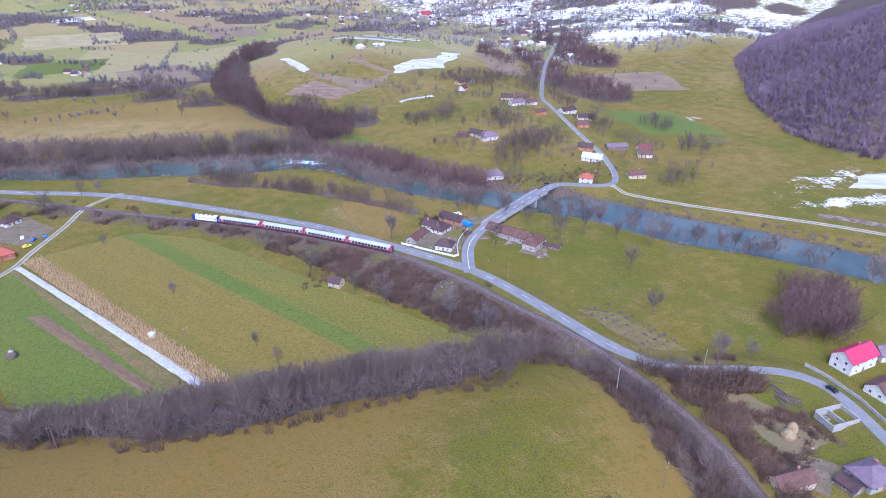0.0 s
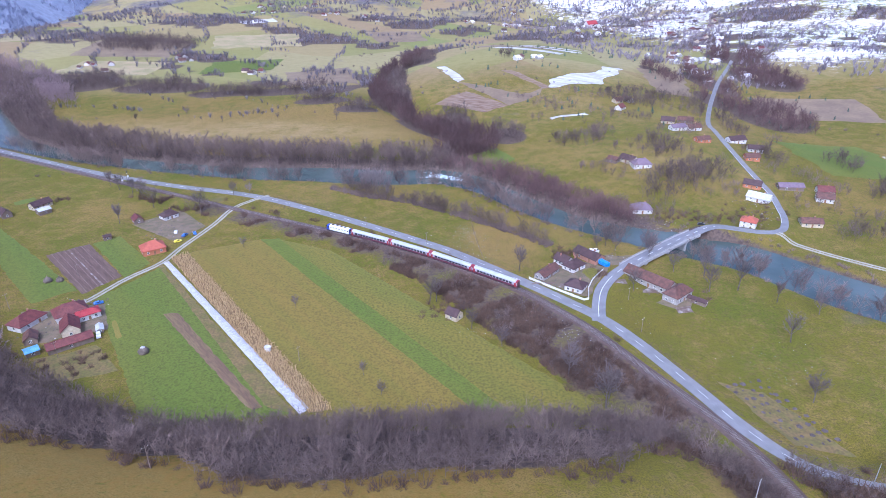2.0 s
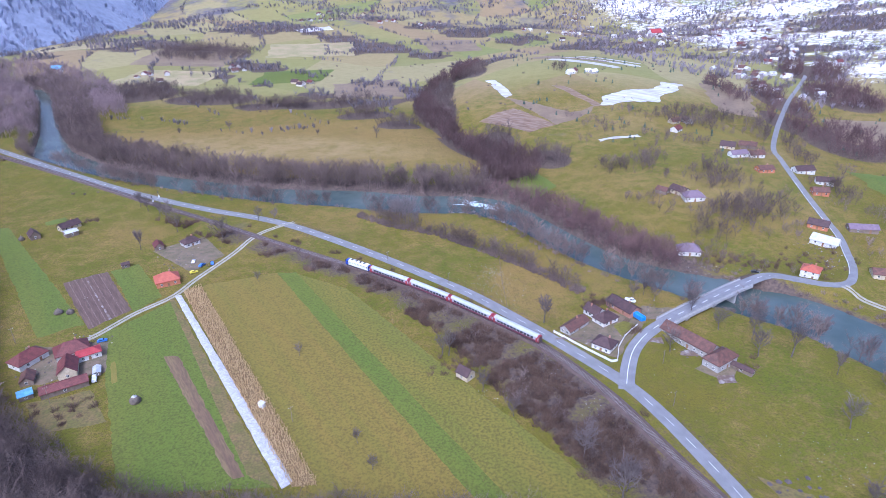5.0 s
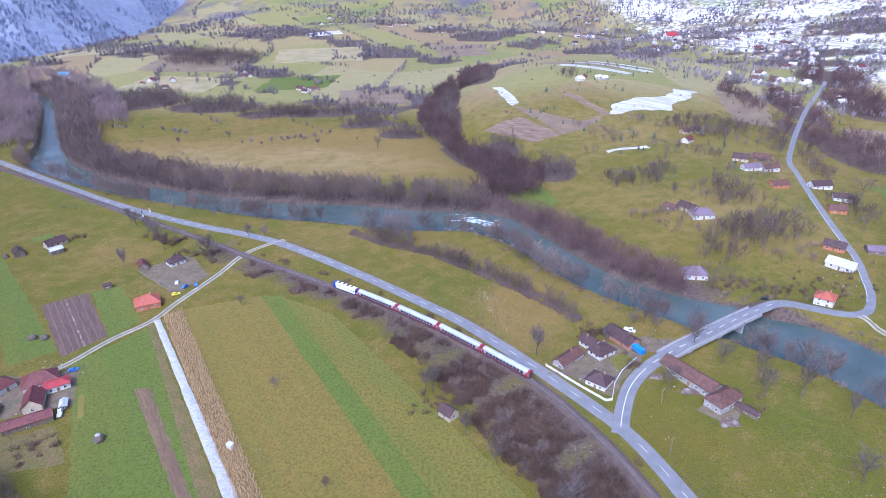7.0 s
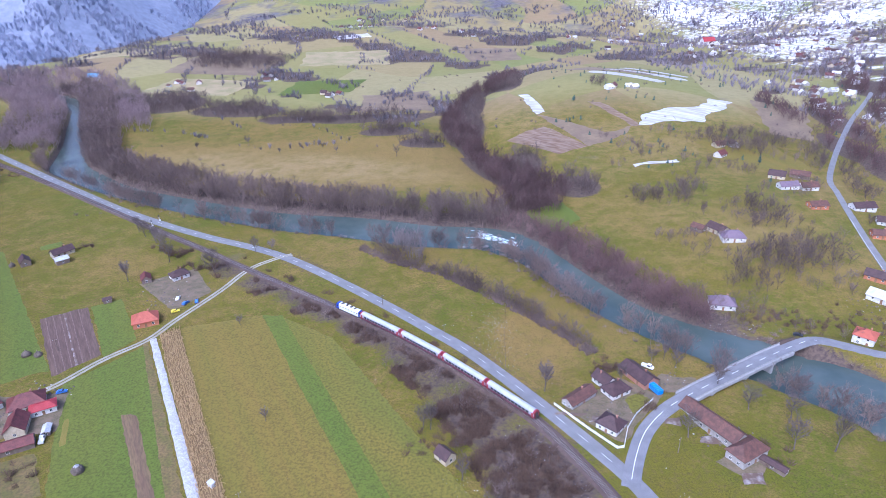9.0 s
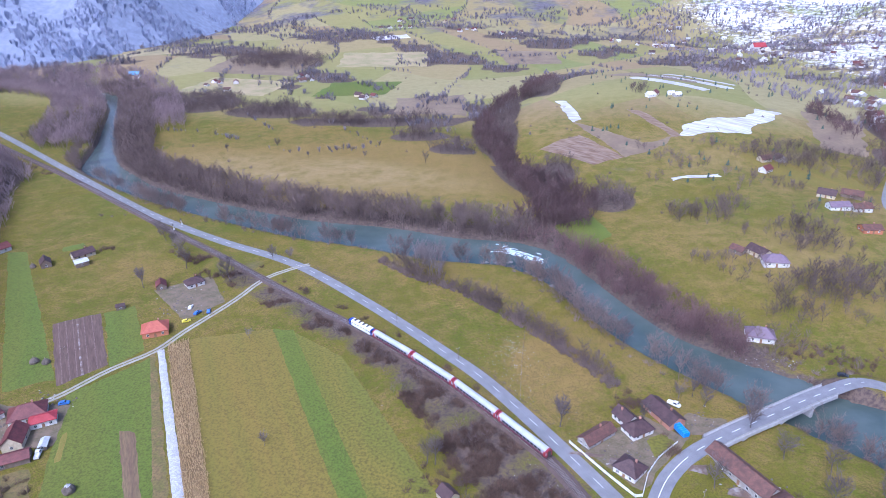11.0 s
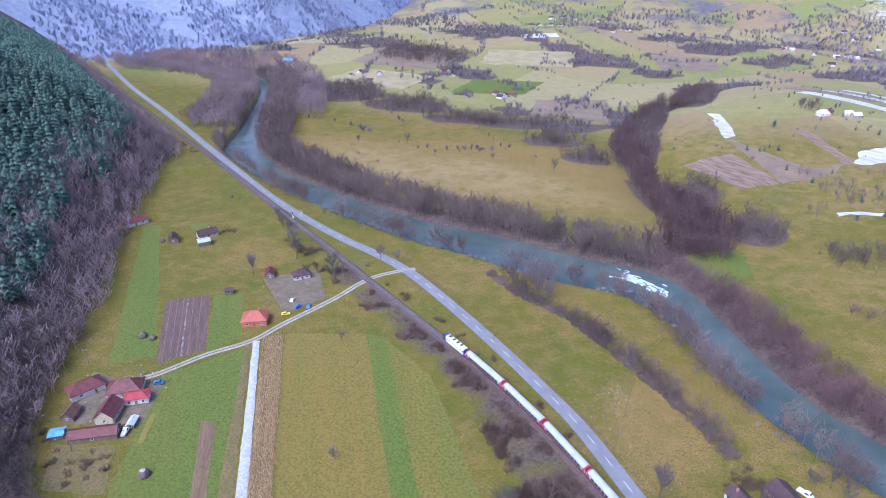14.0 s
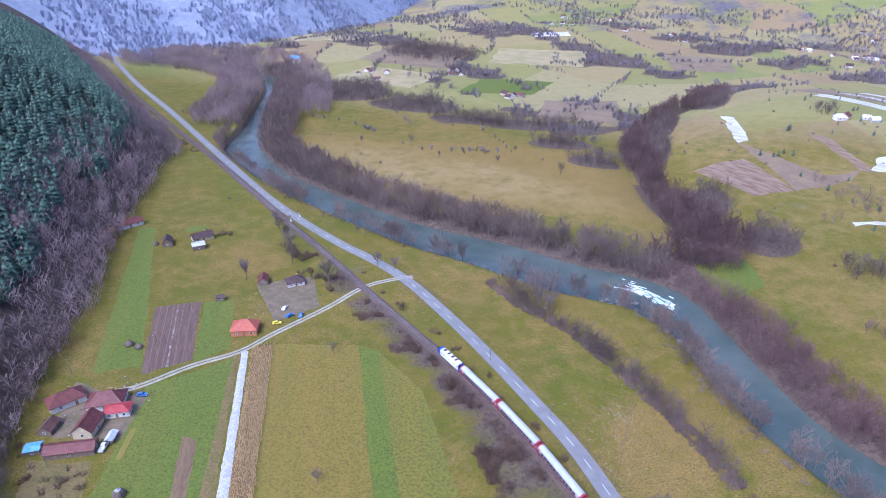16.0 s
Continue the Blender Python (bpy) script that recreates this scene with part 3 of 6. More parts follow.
for line, w, label in ((TRACKWAY, 1.7, "pale rutted farm track across the fields"), (BANKWAY, 2.2, "pale gravel lane beside the river")):
    p, _, _ = dense(line, np.zeros(len(line)), 3)
    zz = ground_z(p[:, 0], p[:, 1])
    v, f = ribbon(p, [-w, -w * 0.8, -w * 0.25, -w * 0.2], zz, [0.02, 0.14, 0.14, 0.02])
    v2, f2 = ribbon(p, [w * 0.2, w * 0.25, w * 0.8, w], zz, [0.02, 0.14, 0.14, 0.02])
    v, f = np.vstack([v, v2]), np.vstack([f, f2 + len(v)])
    tagged(piece("path", v, f, M["dirt"]), label, "path", kind="structure")


# ---- trees ----
def spike(vs, fs, a, b, r0, r1, sides=3):
    """A tapered shoot from a to b."""
    a, b = np.asarray(a, float), np.asarray(b, float)
    d = (b - a) / (np.linalg.norm(b - a) + 1e-9)
    u = np.cross(d, (0.3, 0.9, 0.2))
    u /= np.linalg.norm(u) + 1e-9
    w = np.cross(d, u)
    n = len(vs)
    an = np.arange(sides) * 2 * np.pi / sides
    for q in an:
        vs.append(a + (u * np.cos(q) + w * np.sin(q)) * r0)
    if r1 <= 0:
        vs.append(b)
        fs.extend((n + k, n + (k + 1) % sides, n + sides) for k in range(sides))
    else:
        for q in an:
            vs.append(b + (u * np.cos(q) + w * np.sin(q)) * r1)
        for k in range(sides):
            k2 = (k + 1) % sides
            fs.append((n + k, n + k2, n + sides + k2))
            fs.append((n + k, n + sides + k2, n + sides + k))


def blade(vs, fs, a, b, r):
    """A hair-thin twig."""
    d = np.asarray(b) - a
    u = np.cross(d, (d[1] + 0.3, -d[2], d[0] + 0.1))
    u = u / (np.linalg.norm(u) + 1e-9) * r
    n = len(vs)
    vs.extend((a + u, a - u, np.asarray(b, float)))
    fs.append((n, n + 1, n + 2))


def bare_tree(g, height=1.0, spread=0.3, limbs=7, shoots=5, twigs=2, base=0.25, thick=0.022, fine=0.006, lean=0.5, hair=False):
    """Trunk and crown of a leafless tree of unit height: two pairs of verts and faces."""
    tv, tf, cv, cf = [], [], [], []
    top = np.array([g.normal(0, 0.03), g.normal(0, 0.03), 0.72])
    mid = top * 0.5 + [g.normal(0, 0.015), g.normal(0, 0.015), 0]
    spike(tv, tf, (0, 0, -0.03), mid, thick, thick * 0.7, 5)
    spike(tv, tf, mid, top, thick * 0.7, thick * 0.25, 4)
    for k in range(limbs):
        h = base + (0.74 - base) * (k + g.random() * 0.7) / limbs
        a = k * 2.4 + g.random()
        root = mid * min(1, h / 0.36) if h < 0.36 else mid + (top - mid) * (h - 0.36) / 0.36
        out = spread * (1.0 - 0.45 * h) * g.uniform(0.75, 1.2)
        tip = root + np.array([np.cos(a) * out, np.sin(a) * out, out * lean + g.uniform(0.1, 0.28)])
        spike(cv, cf, root, tip, thick * 0.45, fine * 0.6)
        for j in range(shoots):
            u = 0.25 + 0.7 * (j + g.random() * 0.6) / shoots
            p0 = root + (tip - root) * u
            b = a + g.normal(0, 1.0)
            o = out * g.uniform(0.3, 0.65)
            p1 = p0 + np.array([np.cos(b) * o, np.sin(b) * o, g.uniform(0.04, 0.2)])
            (blade if hair else spike)(cv, cf, p0, p1, fine * 1.1, *(() if hair else (0,)))
            for _ in range(twigs):
                p2 = p0 + (p1 - p0) * g.uniform(0.3, 0.9)
                e = g.normal(0, 1, 3) * 0.07 + [0, 0, 0.05]
                (blade if hair else spike)(cv, cf, p2, p2 + e, fine * 0.8, *(() if hair else (0,)))
    return (np.array(tv), tf), (np.array(cv), cf)


def bush(g, shoots=22):
    """A leafless bush of unit height and width: many shoots from the ground."""
    vs, fs = [], []
    for _ in range(shoots):
        a, r = g.random() * 6.28, np.sqrt(g.random()) * 0.5
        p0 = np.array([np.cos(a) * r * 0.5, np.sin(a) * r * 0.5, -0.03])
        p1 = np.array([np.cos(a) * r * 1.3, np.sin(a) * r * 1.3, g.uniform(0.5, 1.0) * (1.15 - r)])
        spike(vs, fs, p0, p1, 0.026, 0)
        for _ in range(2):
            q = p0 + (p1 - p0) * g.uniform(0.35, 0.8)
            blade(vs, fs, q, q + g.normal(0, 1, 3) * 0.13 + [0, 0, 0.1], 0.02)
    return np.array(vs), fs


def pine(g, tiers=4):
    """A conifer of unit height: a stem and tiers of drooping boughs with ragged tips."""
    vs, fs = [], []
    spike(vs, fs, (0, 0, -0.03), (0, 0, 0.9), 0.018, 0, 4)
    for k in range(tiers):
        h, r = 0.16 + 0.8 * k / tiers, 0.23 * (1 - k / tiers) ** 0.8 + 0.03
        n = 6
        c = len(vs)
        vs.append(np.array([0, 0, h + 0.2]))
        for j in range(2 * n):
            a = j * np.pi / n + k
            q = r * (g.uniform(0.85, 1.2) if j % 2 else g.uniform(0.5, 0.68))
            vs.append(np.array([np.cos(a) * q, np.sin(a) * q, h + (0.0 if j % 2 else 0.07) + g.normal(0, 0.012)]))
        fs.extend((c, c + 1 + j, c + 1 + (j + 1) % (2 * n)) for j in range(2 * n))
    return np.array(vs), fs


def join(pair):
    (a, fa), (b, fb) = pair
    return np.vstack([a, b]), fa + [tuple(k + len(a) for k in q) for q in fb]


tg = np.random.default_rng(11)
WOOD = [join(bare_tree(tg, spread=s, limbs=7, shoots=5, twigs=2, thick=0.014, fine=0.0058, base=b, lean=0.9)) for s, b in ((0.26, 0.2), (0.32, 0.14), (0.22, 0.24), (0.29, 0.17))]
THICKET = [join(bare_tree(tg, spread=s, limbs=8, shoots=8, twigs=2, thick=0.008, fine=0.0056, base=b, lean=l, hair=True)) for s, b, l in ((0.3, 0.14, 0.8), (0.36, 0.1, 0.6), (0.26, 0.18, 0.9), (0.4, 0.08, 0.5))]
FARWOOD = [join(bare_tree(tg, spread=s, limbs=8, shoots=8, twigs=1, thick=0.012, fine=0.0095, base=0.15, lean=0.8, hair=True)) for s in (0.3, 0.38, 0.34)]
MIDWOOD = [join(bare_tree(tg, spread=s, limbs=6, shoots=6, twigs=1, thick=0.014, fine=0.013, base=0.15, lean=0.8, hair=True)) for s in (0.32, 0.4, 0.36)]


def far_tree(g, shoots=26):
    """A distant leafless tree: a fan of stout shoots."""
    vs, fs = [], []
    for k in range(shoots):
        a, r, h0 = k * 2.4 + g.random(), g.uniform(0.12, 0.42), g.uniform(0.0, 0.35)
        blade(vs, fs, np.array([0, 0, h0 - 0.03]), (np.cos(a) * r, np.sin(a) * r, h0 + g.uniform(0.35, 0.62)), 0.024)
    return np.array(vs), fs


SPECK = [far_tree(tg) for _ in range(4)]
BUSH = [bush(tg) for _ in range(3)]
PINE = [pine(tg) for _ in range(3)]


def stand(name, label, xy, size, kinds, mat, category="woods", squash=1.0, sink=0.0, vary=0.25, z=None):
    """Many trees joined into one mesh, each turned and sized by chance."""
    xy = np.asarray(xy)
    z = ground_z(xy[:, 0], xy[:, 1]) if z is None else z
    g = np.random.default_rng(len(xy))
    vs, fs, n = [], [], 0
    pick = g.integers(0, len(kinds), len(xy))
    for k, (v, f) in enumerate(kinds):
        at = np.flatnonzero(pick == k)
        if not len(at):
            continue
        v, f = np.asarray(v), np.asarray(f)
        a, s = g.random(len(at)) * 6.28, np.broadcast_to(size, (len(xy),))[at] * g.uniform(1 - vary, 1 + vary, len(at))
        c, w = np.cos(a)[:, None], np.sin(a)[:, None]
        sx = s[:, None] * squash
        p = np.stack([(v[:, 0] * c - v[:, 1] * w) * sx + xy[at, 0:1], (v[:, 0] * w + v[:, 1] * c) * sx + xy[at, 1:2], v[:, 2] * s[:, None] + z[at][:, None] - sink], -1)
        vs.append(p.reshape(-1, 3))
        fs.append((f[None] + (np.arange(len(at)) * len(v))[:, None, None]).reshape(-1, 3) + n)
        n += len(at) * len(v)
    vs, fs = np.vstack(vs), np.vstack(fs)
    me = bpy.data.meshes.new(name)
    me.vertices.add(len(vs))
    me.vertices.foreach_set("co", vs.astype(np.float32).ravel())
    me.loops.add(fs.size)
    me.loops.foreach_set("vertex_index", fs.astype(np.int32).ravel())
    me.polygons.add(len(fs))
    me.polygons.foreach_set("loop_start", np.arange(0, fs.size, 3, dtype=np.int32))
    me.update(calc_edges=True)
    me.materials.append(mat)
    return tagged(new(name, me), label, category, kind="stuff")


def along(line, lo, hi, density, seed, a=0.0, b=1.0, gap=None):
    """Places scattered beside a line, between two offsets to its right; density in pieces a square metre."""
    g = np.random.default_rng(seed)
    p = np.asarray(line)[:, :2]
    s = np.r_[0, np.cumsum(np.hypot(*np.diff(p, axis=0).T))]
    n = int((b - a) * s[-1] * (hi - lo) * density)
    t = g.uniform(a, b, n) * s[-1]
    q = np.stack([np.interp(t, s, p[:, 0]), np.interp(t, s, p[:, 1])], 1)
    q2 = np.stack([np.interp(t + 2, s, p[:, 0]), np.interp(t + 2, s, p[:, 1])], 1)
    q1 = np.stack([np.interp(t - 2, s, p[:, 0]), np.interp(t - 2, s, p[:, 1])], 1)
    d = (q2 - q1) / (np.linalg.norm(q2 - q1, axis=1)[:, None] + 1e-9)
    o = g.uniform(lo, hi, n)[:, None]
    xy = q + np.stack([d[:, 1], -d[:, 0]], 1) * o
    return xy[dry_land(xy)]


def dry_land(xy):
    """Off the water, the roads and the track."""
    d, row = away(xy[:, 0], xy[:, 1], RIVER)
    ok = np.abs(d) > RIVER[np.minimum(row, len(RIVER) - 1), 2] / 2 + 2.2
    for line, w in ((ROAD, 5.5), (RAIL, 4.2), (BRANCH, 5.0), (TRACKWAY, 3.0), (BANKWAY, 3.0)):
        ok &= np.abs(away(xy[:, 0], xy[:, 1], line)[0]) > w
    return ok


def scatter(x0, x1, y0, y1, n, seed, keep):
    g = np.random.default_rng(seed)
    xy = np.stack([g.uniform(x0, x1, n), g.uniform(y0, y1, n)], 1)
    return xy[keep(xy[:, 0], xy[:, 1]) & dry_land(xy)]


# wood on the slope below the near meadow, and round the farm
stand("near_wood", "mauve-brown leafless wood on the slope below the meadow", np.vstack([
    scatter(-260, 70, -40, 240, 11500, 3, lambda x, y: (away(x, y, FOOT)[0] > -3) & (away(x, y, FOOT)[0] < wood_top(x) + 3 * np.sin(x / 9)) & (x > -235))]),
    7.5, THICKET, M["twigs"], vary=0.38)
stand("wood_edge", "reddish-brown bushes along the upper edge of the wood", scatter(-240, 70, -40, 240, 9000, 13, lambda x, y: np.abs(away(x, y, FOOT)[0] - wood_top(x) - 3 * np.sin(x / 9)) < 3.0 + 2 * np.sin(x / 5)), 2.6, BUSH, M["scrub"], squash=1.3, vary=0.4)
# far bank of the river
ends = len(RIVER)
stand("river_wood", "leafless wood along the far river bank", (lambda q: q[q[:, 0] < 22])(along(RIVER, -44, -8, 0.07, 5, 0.28, 0.72)), 11.5, FARWOOD, M["twigs"], vary=0.35)
stand("river_thicket", "dense mauve thicket on the steep river bank", (lambda q: q[(q[:, 0] > 10) & (q[:, 0] < 116)])(along(RIVER, -38, -9, 0.12, 55, 0.50, 0.80)), 8.0, THICKET, M["twigs_red"])
stand("river_wood", "leafless wood filling the river bend", np.vstack([along(RIVER, -75, -7, 0.038, 6, 0.12, 0.42), along(RIVER, 7, 62, 0.042, 61, 0.12, 0.44)]), 11.0, MIDWOOD, M["twigs_light"])
stand("bank_trees", "slim leafless trees along the near river bank", (lambda q: q[waves(q[:, 0], q[:, 1], 14, 0.7) > -0.35])(along(RIVER, 10, 22, 0.115, 7, 0.40, 0.97)), 10.0, THICKET, M["twigs"], vary=0.4)
stand("rail_scrub", "reddish-brown scrub beside the railway", np.vstack([(lambda q: q[waves(q[:, 0], q[:, 1], 9, 0.4) > -0.2])((lambda p: p[away(p[:, 0], p[:, 1], RAIL)[0] < np.interp(p[:, 1], [60, 110, 160, 205, 240, 300], [33, 34, 36, 24, 17, 16])])(along(RAIL, 5, 36, 0.24, 8, 0.63, 0.93))), along(RAIL, 5, 12, 0.03, 81, 0.2, 0.5), along(RAIL, -9, -4.3, 0.02, 82, 0.66, 0.9)]), 3.2, BUSH, M["scrub"], squash=1.2)
stand("rail_saplings", "thin leafless saplings standing in the railway scrub", (lambda p: p[(away(p[:, 0], p[:, 1], RAIL)[0] < np.interp(p[:, 1], [60, 110, 160, 205, 240, 300], [35, 36, 38, 25, 17, 16])) & (waves(p[:, 0], p[:, 1], 11, 1.4) > -0.1)])(along(RAIL, 7, 38, 0.03, 83, 0.66, 0.93)), 5.0, THICKET, M["twigs"], vary=0.4)
stand("ravine_wood", "dark leafless wood in the side valley", scatter(-120, 140, 400, 900, 7000, 9, lambda x, y: np.abs(away(x, y, RAVINE)[0]) < (18 + 5 * np.sin(y / 30)) * np.where(y > 540, 0.55, 1.0)), 11.0, FARWOOD, M["twigs_red"], vary=0.35)
stand("pine_wood", "dark green pine wood on the steep slope", scatter(-820, -230, 190, 860, 30000, 10, lambda x, y: (away(x, y, FOOT)[0] > 24 + 10 * waves(x, y, 16, 0.5)) & (away(x, y, FOOT)[0] < 250)), 9.5, PINE, M["needles"], squash=1.35, vary=0.45)
stand("slope_wood", "mauve leafless trees at the foot of the pine slope", scatter(-860, -190, 130, 860, 30000, 12, lambda x, y: (away(x, y, FOOT)[0] > -4 + 3 * waves(x, y, 9, 0.2)) & (away(x, y, FOOT)[0] < np.where(y > 420, 34, 48))), 8.0, MIDWOOD, M["twigs_light"], vary=0.4)

# ---- more materials ----
M["plow"] = surf("ploughed_soil", (0.105, 0.064, 0.046), (0.15, 0.095, 0.068), 0.5, (0.05, 0.032, 0.025), 1.6, bump=0.9, mix3=0.6, stretch=(1.0, 0.12, 1.0, -34))
M["furrow"] = surf("pale_furrow", (0.2, 0.14, 0.11), (0.14, 0.09, 0.07), 0.6, (0.09, 0.06, 0.045), 2.0, bump=0.6, mix3=0.6)
M["bed"] = surf("garden_soil", (0.15, 0.092, 0.05), (0.195, 0.135, 0.06), 0.35, (0.075, 0.048, 0.03), 1.8, bump=0.6, mix3=0.6, stretch=(1.0, 0.15, 1.0, -31))
M["dry_weeds"] = surf("dry_weeds", (0.19, 0.13, 0.045), (0.13, 0.118, 0.022), 0.25, (0.085, 0.055, 0.028), 1.0, bump=0.6, mix3=0.7)
M["bank"] = surf("withered_bank", (0.2, 0.135, 0.07), (0.15, 0.13, 0.05), 0.15, (0.09, 0.06, 0.04), 1.4, bump=0.5)
M["stubble"] = surf("maize_stubble", (0.2, 0.13, 0.05), (0.28, 0.19, 0.085), 0.4, (0.1, 0.066, 0.032), 2.0, bump=0.6, stretch=(1.0, 0.15, 1.0, -31))
M["stalk"] = surf("maize_stalk", (0.46, 0.32, 0.14), (0.58, 0.42, 0.21), 0.3, bump=0, island=0.3)
M["vivid"] = surf("sown_grass", (0.092, 0.138, 0.00736), (0.138, 0.143, 0.011), 0.06, (0.0442, 0.0515, 0.00552), 1.1, bump=0.7, mix3=0.75, spread=(0.25, 0.75), stretch=(1.0, 0.12, 1.0, -30), even=True)
M["meadow"] = surf("meadow_grass", (0.125, 0.136, 0.009), (0.195, 0.15, 0.016), 0.08, (0.06, 0.05, 0.008), 0.9, bump=0.7, mix3=0.8, spread=(0.25, 0.75), stretch=(1.0, 0.2, 1.0, -30), even=True)
M["olive"] = surf("mown_grass", (0.148, 0.136, 0.01), (0.215, 0.146, 0.02), 0.16, (0.082, 0.056, 0.01), 1.1, bump=0.7, mix3=0.75, spread=(0.2, 0.8), stretch=(1.0, 0.05, 1.0, -30), even=True)
M["golden"] = surf("golden_grass", (0.2, 0.15, 0.024), (0.145, 0.135, 0.013), 0.2, (0.27, 0.18, 0.05), 1.6, bump=0.6, mix3=0.6, spread=(0.3, 0.7))
M["straw"] = surf("straw_meadow", (0.33, 0.255, 0.13), (0.22, 0.195, 0.075), 0.05, (0.36, 0.295, 0.17), 0.5, bump=0.3, mix3=0.4)
M["redsoil"] = surf("reddish_pasture", (0.17, 0.118, 0.075), (0.225, 0.165, 0.095), 0.06, (0.11, 0.085, 0.05), 0.4, bump=0.2)
M["snow"] = surf("old_snow", (0.54, 0.54, 0.56), (0.38, 0.375, 0.39), 0.7, (0.2, 0.18, 0.17), 2.2, rough=0.7, bump=0.8, mix3=0.8)
M["snow_soil"] = surf("snow_in_furrows", (0.34, 0.31, 0.29), (0.13, 0.085, 0.058), 0.3, (0.11, 0.07, 0.05), 0.9, rough=0.7, bump=0.5, mix3=0.8, spread=(0.3, 0.55))
M["snow_field"] = surf("snow_on_furrows", (0.6, 0.6, 0.62), (0.4, 0.38, 0.37), 0.22, (0.26, 0.22, 0.19), 0.35, rough=0.7, bump=0.6, mix3=0.75, stretch=(1.0, 0.12, 1.0, -62))
M["hill_plow"] = surf("ploughed_hill_soil", (0.14, 0.085, 0.045), (0.2, 0.13, 0.075), 0.25, (0.34, 0.29, 0.25), 0.5, bump=0.5, mix3=0.4, stretch=(1.0, 0.2, 1.0, -50))
M["yard"] = surf("trodden_yard", (0.17, 0.122, 0.075), (0.105, 0.088, 0.04), 0.3, (0.23, 0.18, 0.13), 1.5, bump=0.4, mix3=0.4)
M["foam"] = surf("foam", (0.8, 0.85, 0.87), (0.45, 0.6, 0.62), 0.5, (0.2, 0.4, 0.42), 1.2, rough=0.4, bump=0.7, mix3=0.6)
M["rock"] = surf("river_rock", (0.2, 0.18, 0.16), (0.3, 0.28, 0.26), 0.6, (0.1, 0.09, 0.08), 3, bump=0.5)
for key, a, b in (("wall_white", (0.72, 0.71, 0.68), (0.58, 0.56, 0.52)), ("wall_cream", (0.6, 0.52, 0.36), (0.48, 0.41, 0.28)), ("wall_grey", (0.42, 0.4, 0.37), (0.32, 0.3, 0.27)), ("wall_orange", (0.5, 0.2, 0.1), (0.42, 0.16, 0.08)),
                  ("wall_brick", (0.36, 0.17, 0.11), (0.42, 0.23, 0.16)), ("wood_old", (0.16, 0.12, 0.09), (0.23, 0.18, 0.14))):
    M[key] = surf(key, a, b, 0.7, tuple(x * 0.6 for x in b), 4.0, bump=0.15, mix3=0.45)
for key, a, b in (("roof_dark", (0.055, 0.03, 0.028), (0.088, 0.048, 0.043)), ("roof_brown", (0.085, 0.042, 0.032), (0.16, 0.075, 0.05)), ("roof_red", (0.11, 0.03, 0.026), (0.17, 0.05, 0.04)), ("roof_orange", (0.42, 0.11, 0.06), (0.34, 0.085, 0.05)), ("roof_brightred", (0.3, 0.03, 0.035), (0.36, 0.05, 0.05)),
                  ("roof_magenta", (0.5, 0.04, 0.1), (0.42, 0.03, 0.08)), ("roof_purple", (0.15, 0.105, 0.135), (0.2, 0.145, 0.17)), ("roof_grey", (0.42, 0.43, 0.44), (0.55, 0.55, 0.53)), ("roof_blue", (0.12, 0.3, 0.5), (0.2, 0.42, 0.6)), ("roof_snow", (0.7, 0.71, 0.74), (0.5, 0.47, 0.47))):
    M[key] = surf(key, a, b, 0.6, tuple(x * 0.55 for x in a), 3.0, rough=0.6, bump=0.3, mix3=0.5)
M["glass"] = surf("window_glass", (0.03, 0.035, 0.04), (0.05, 0.055, 0.06), 1.0, rough=0.08, bump=0)
M["frame_white"] = surf("window_frame", (0.75, 0.74, 0.72), (0.66, 0.65, 0.62), 2.0, rough=0.5, bump=0)
M["door_wood"] = surf("door_wood", (0.2, 0.11, 0.06), (0.26, 0.15, 0.08), 1.5, bump=0.1)


def mesh_z(x, y):
    """Height of the ground sheet itself."""
    x, y = np.atleast_1d(np.asarray(x, float)), np.atleast_1d(np.asarray(y, float))
    zz = Z.reshape(ny, nx)
    a, b = np.clip(np.searchsorted(gx, x) - 1, 0, nx - 2), np.clip(np.searchsorted(gy, y) - 1, 0, ny - 2)
    u, w = (x - gx[a]) / (gx[a + 1] - gx[a]), (y - gy[b]) / (gy[b + 1] - gy[b])
    return (zz[b, a] * (1 - u) + zz[b, a + 1] * u) * (1 - w) + (zz[b + 1, a] * (1 - u) + zz[b + 1, a + 1] * u) * w


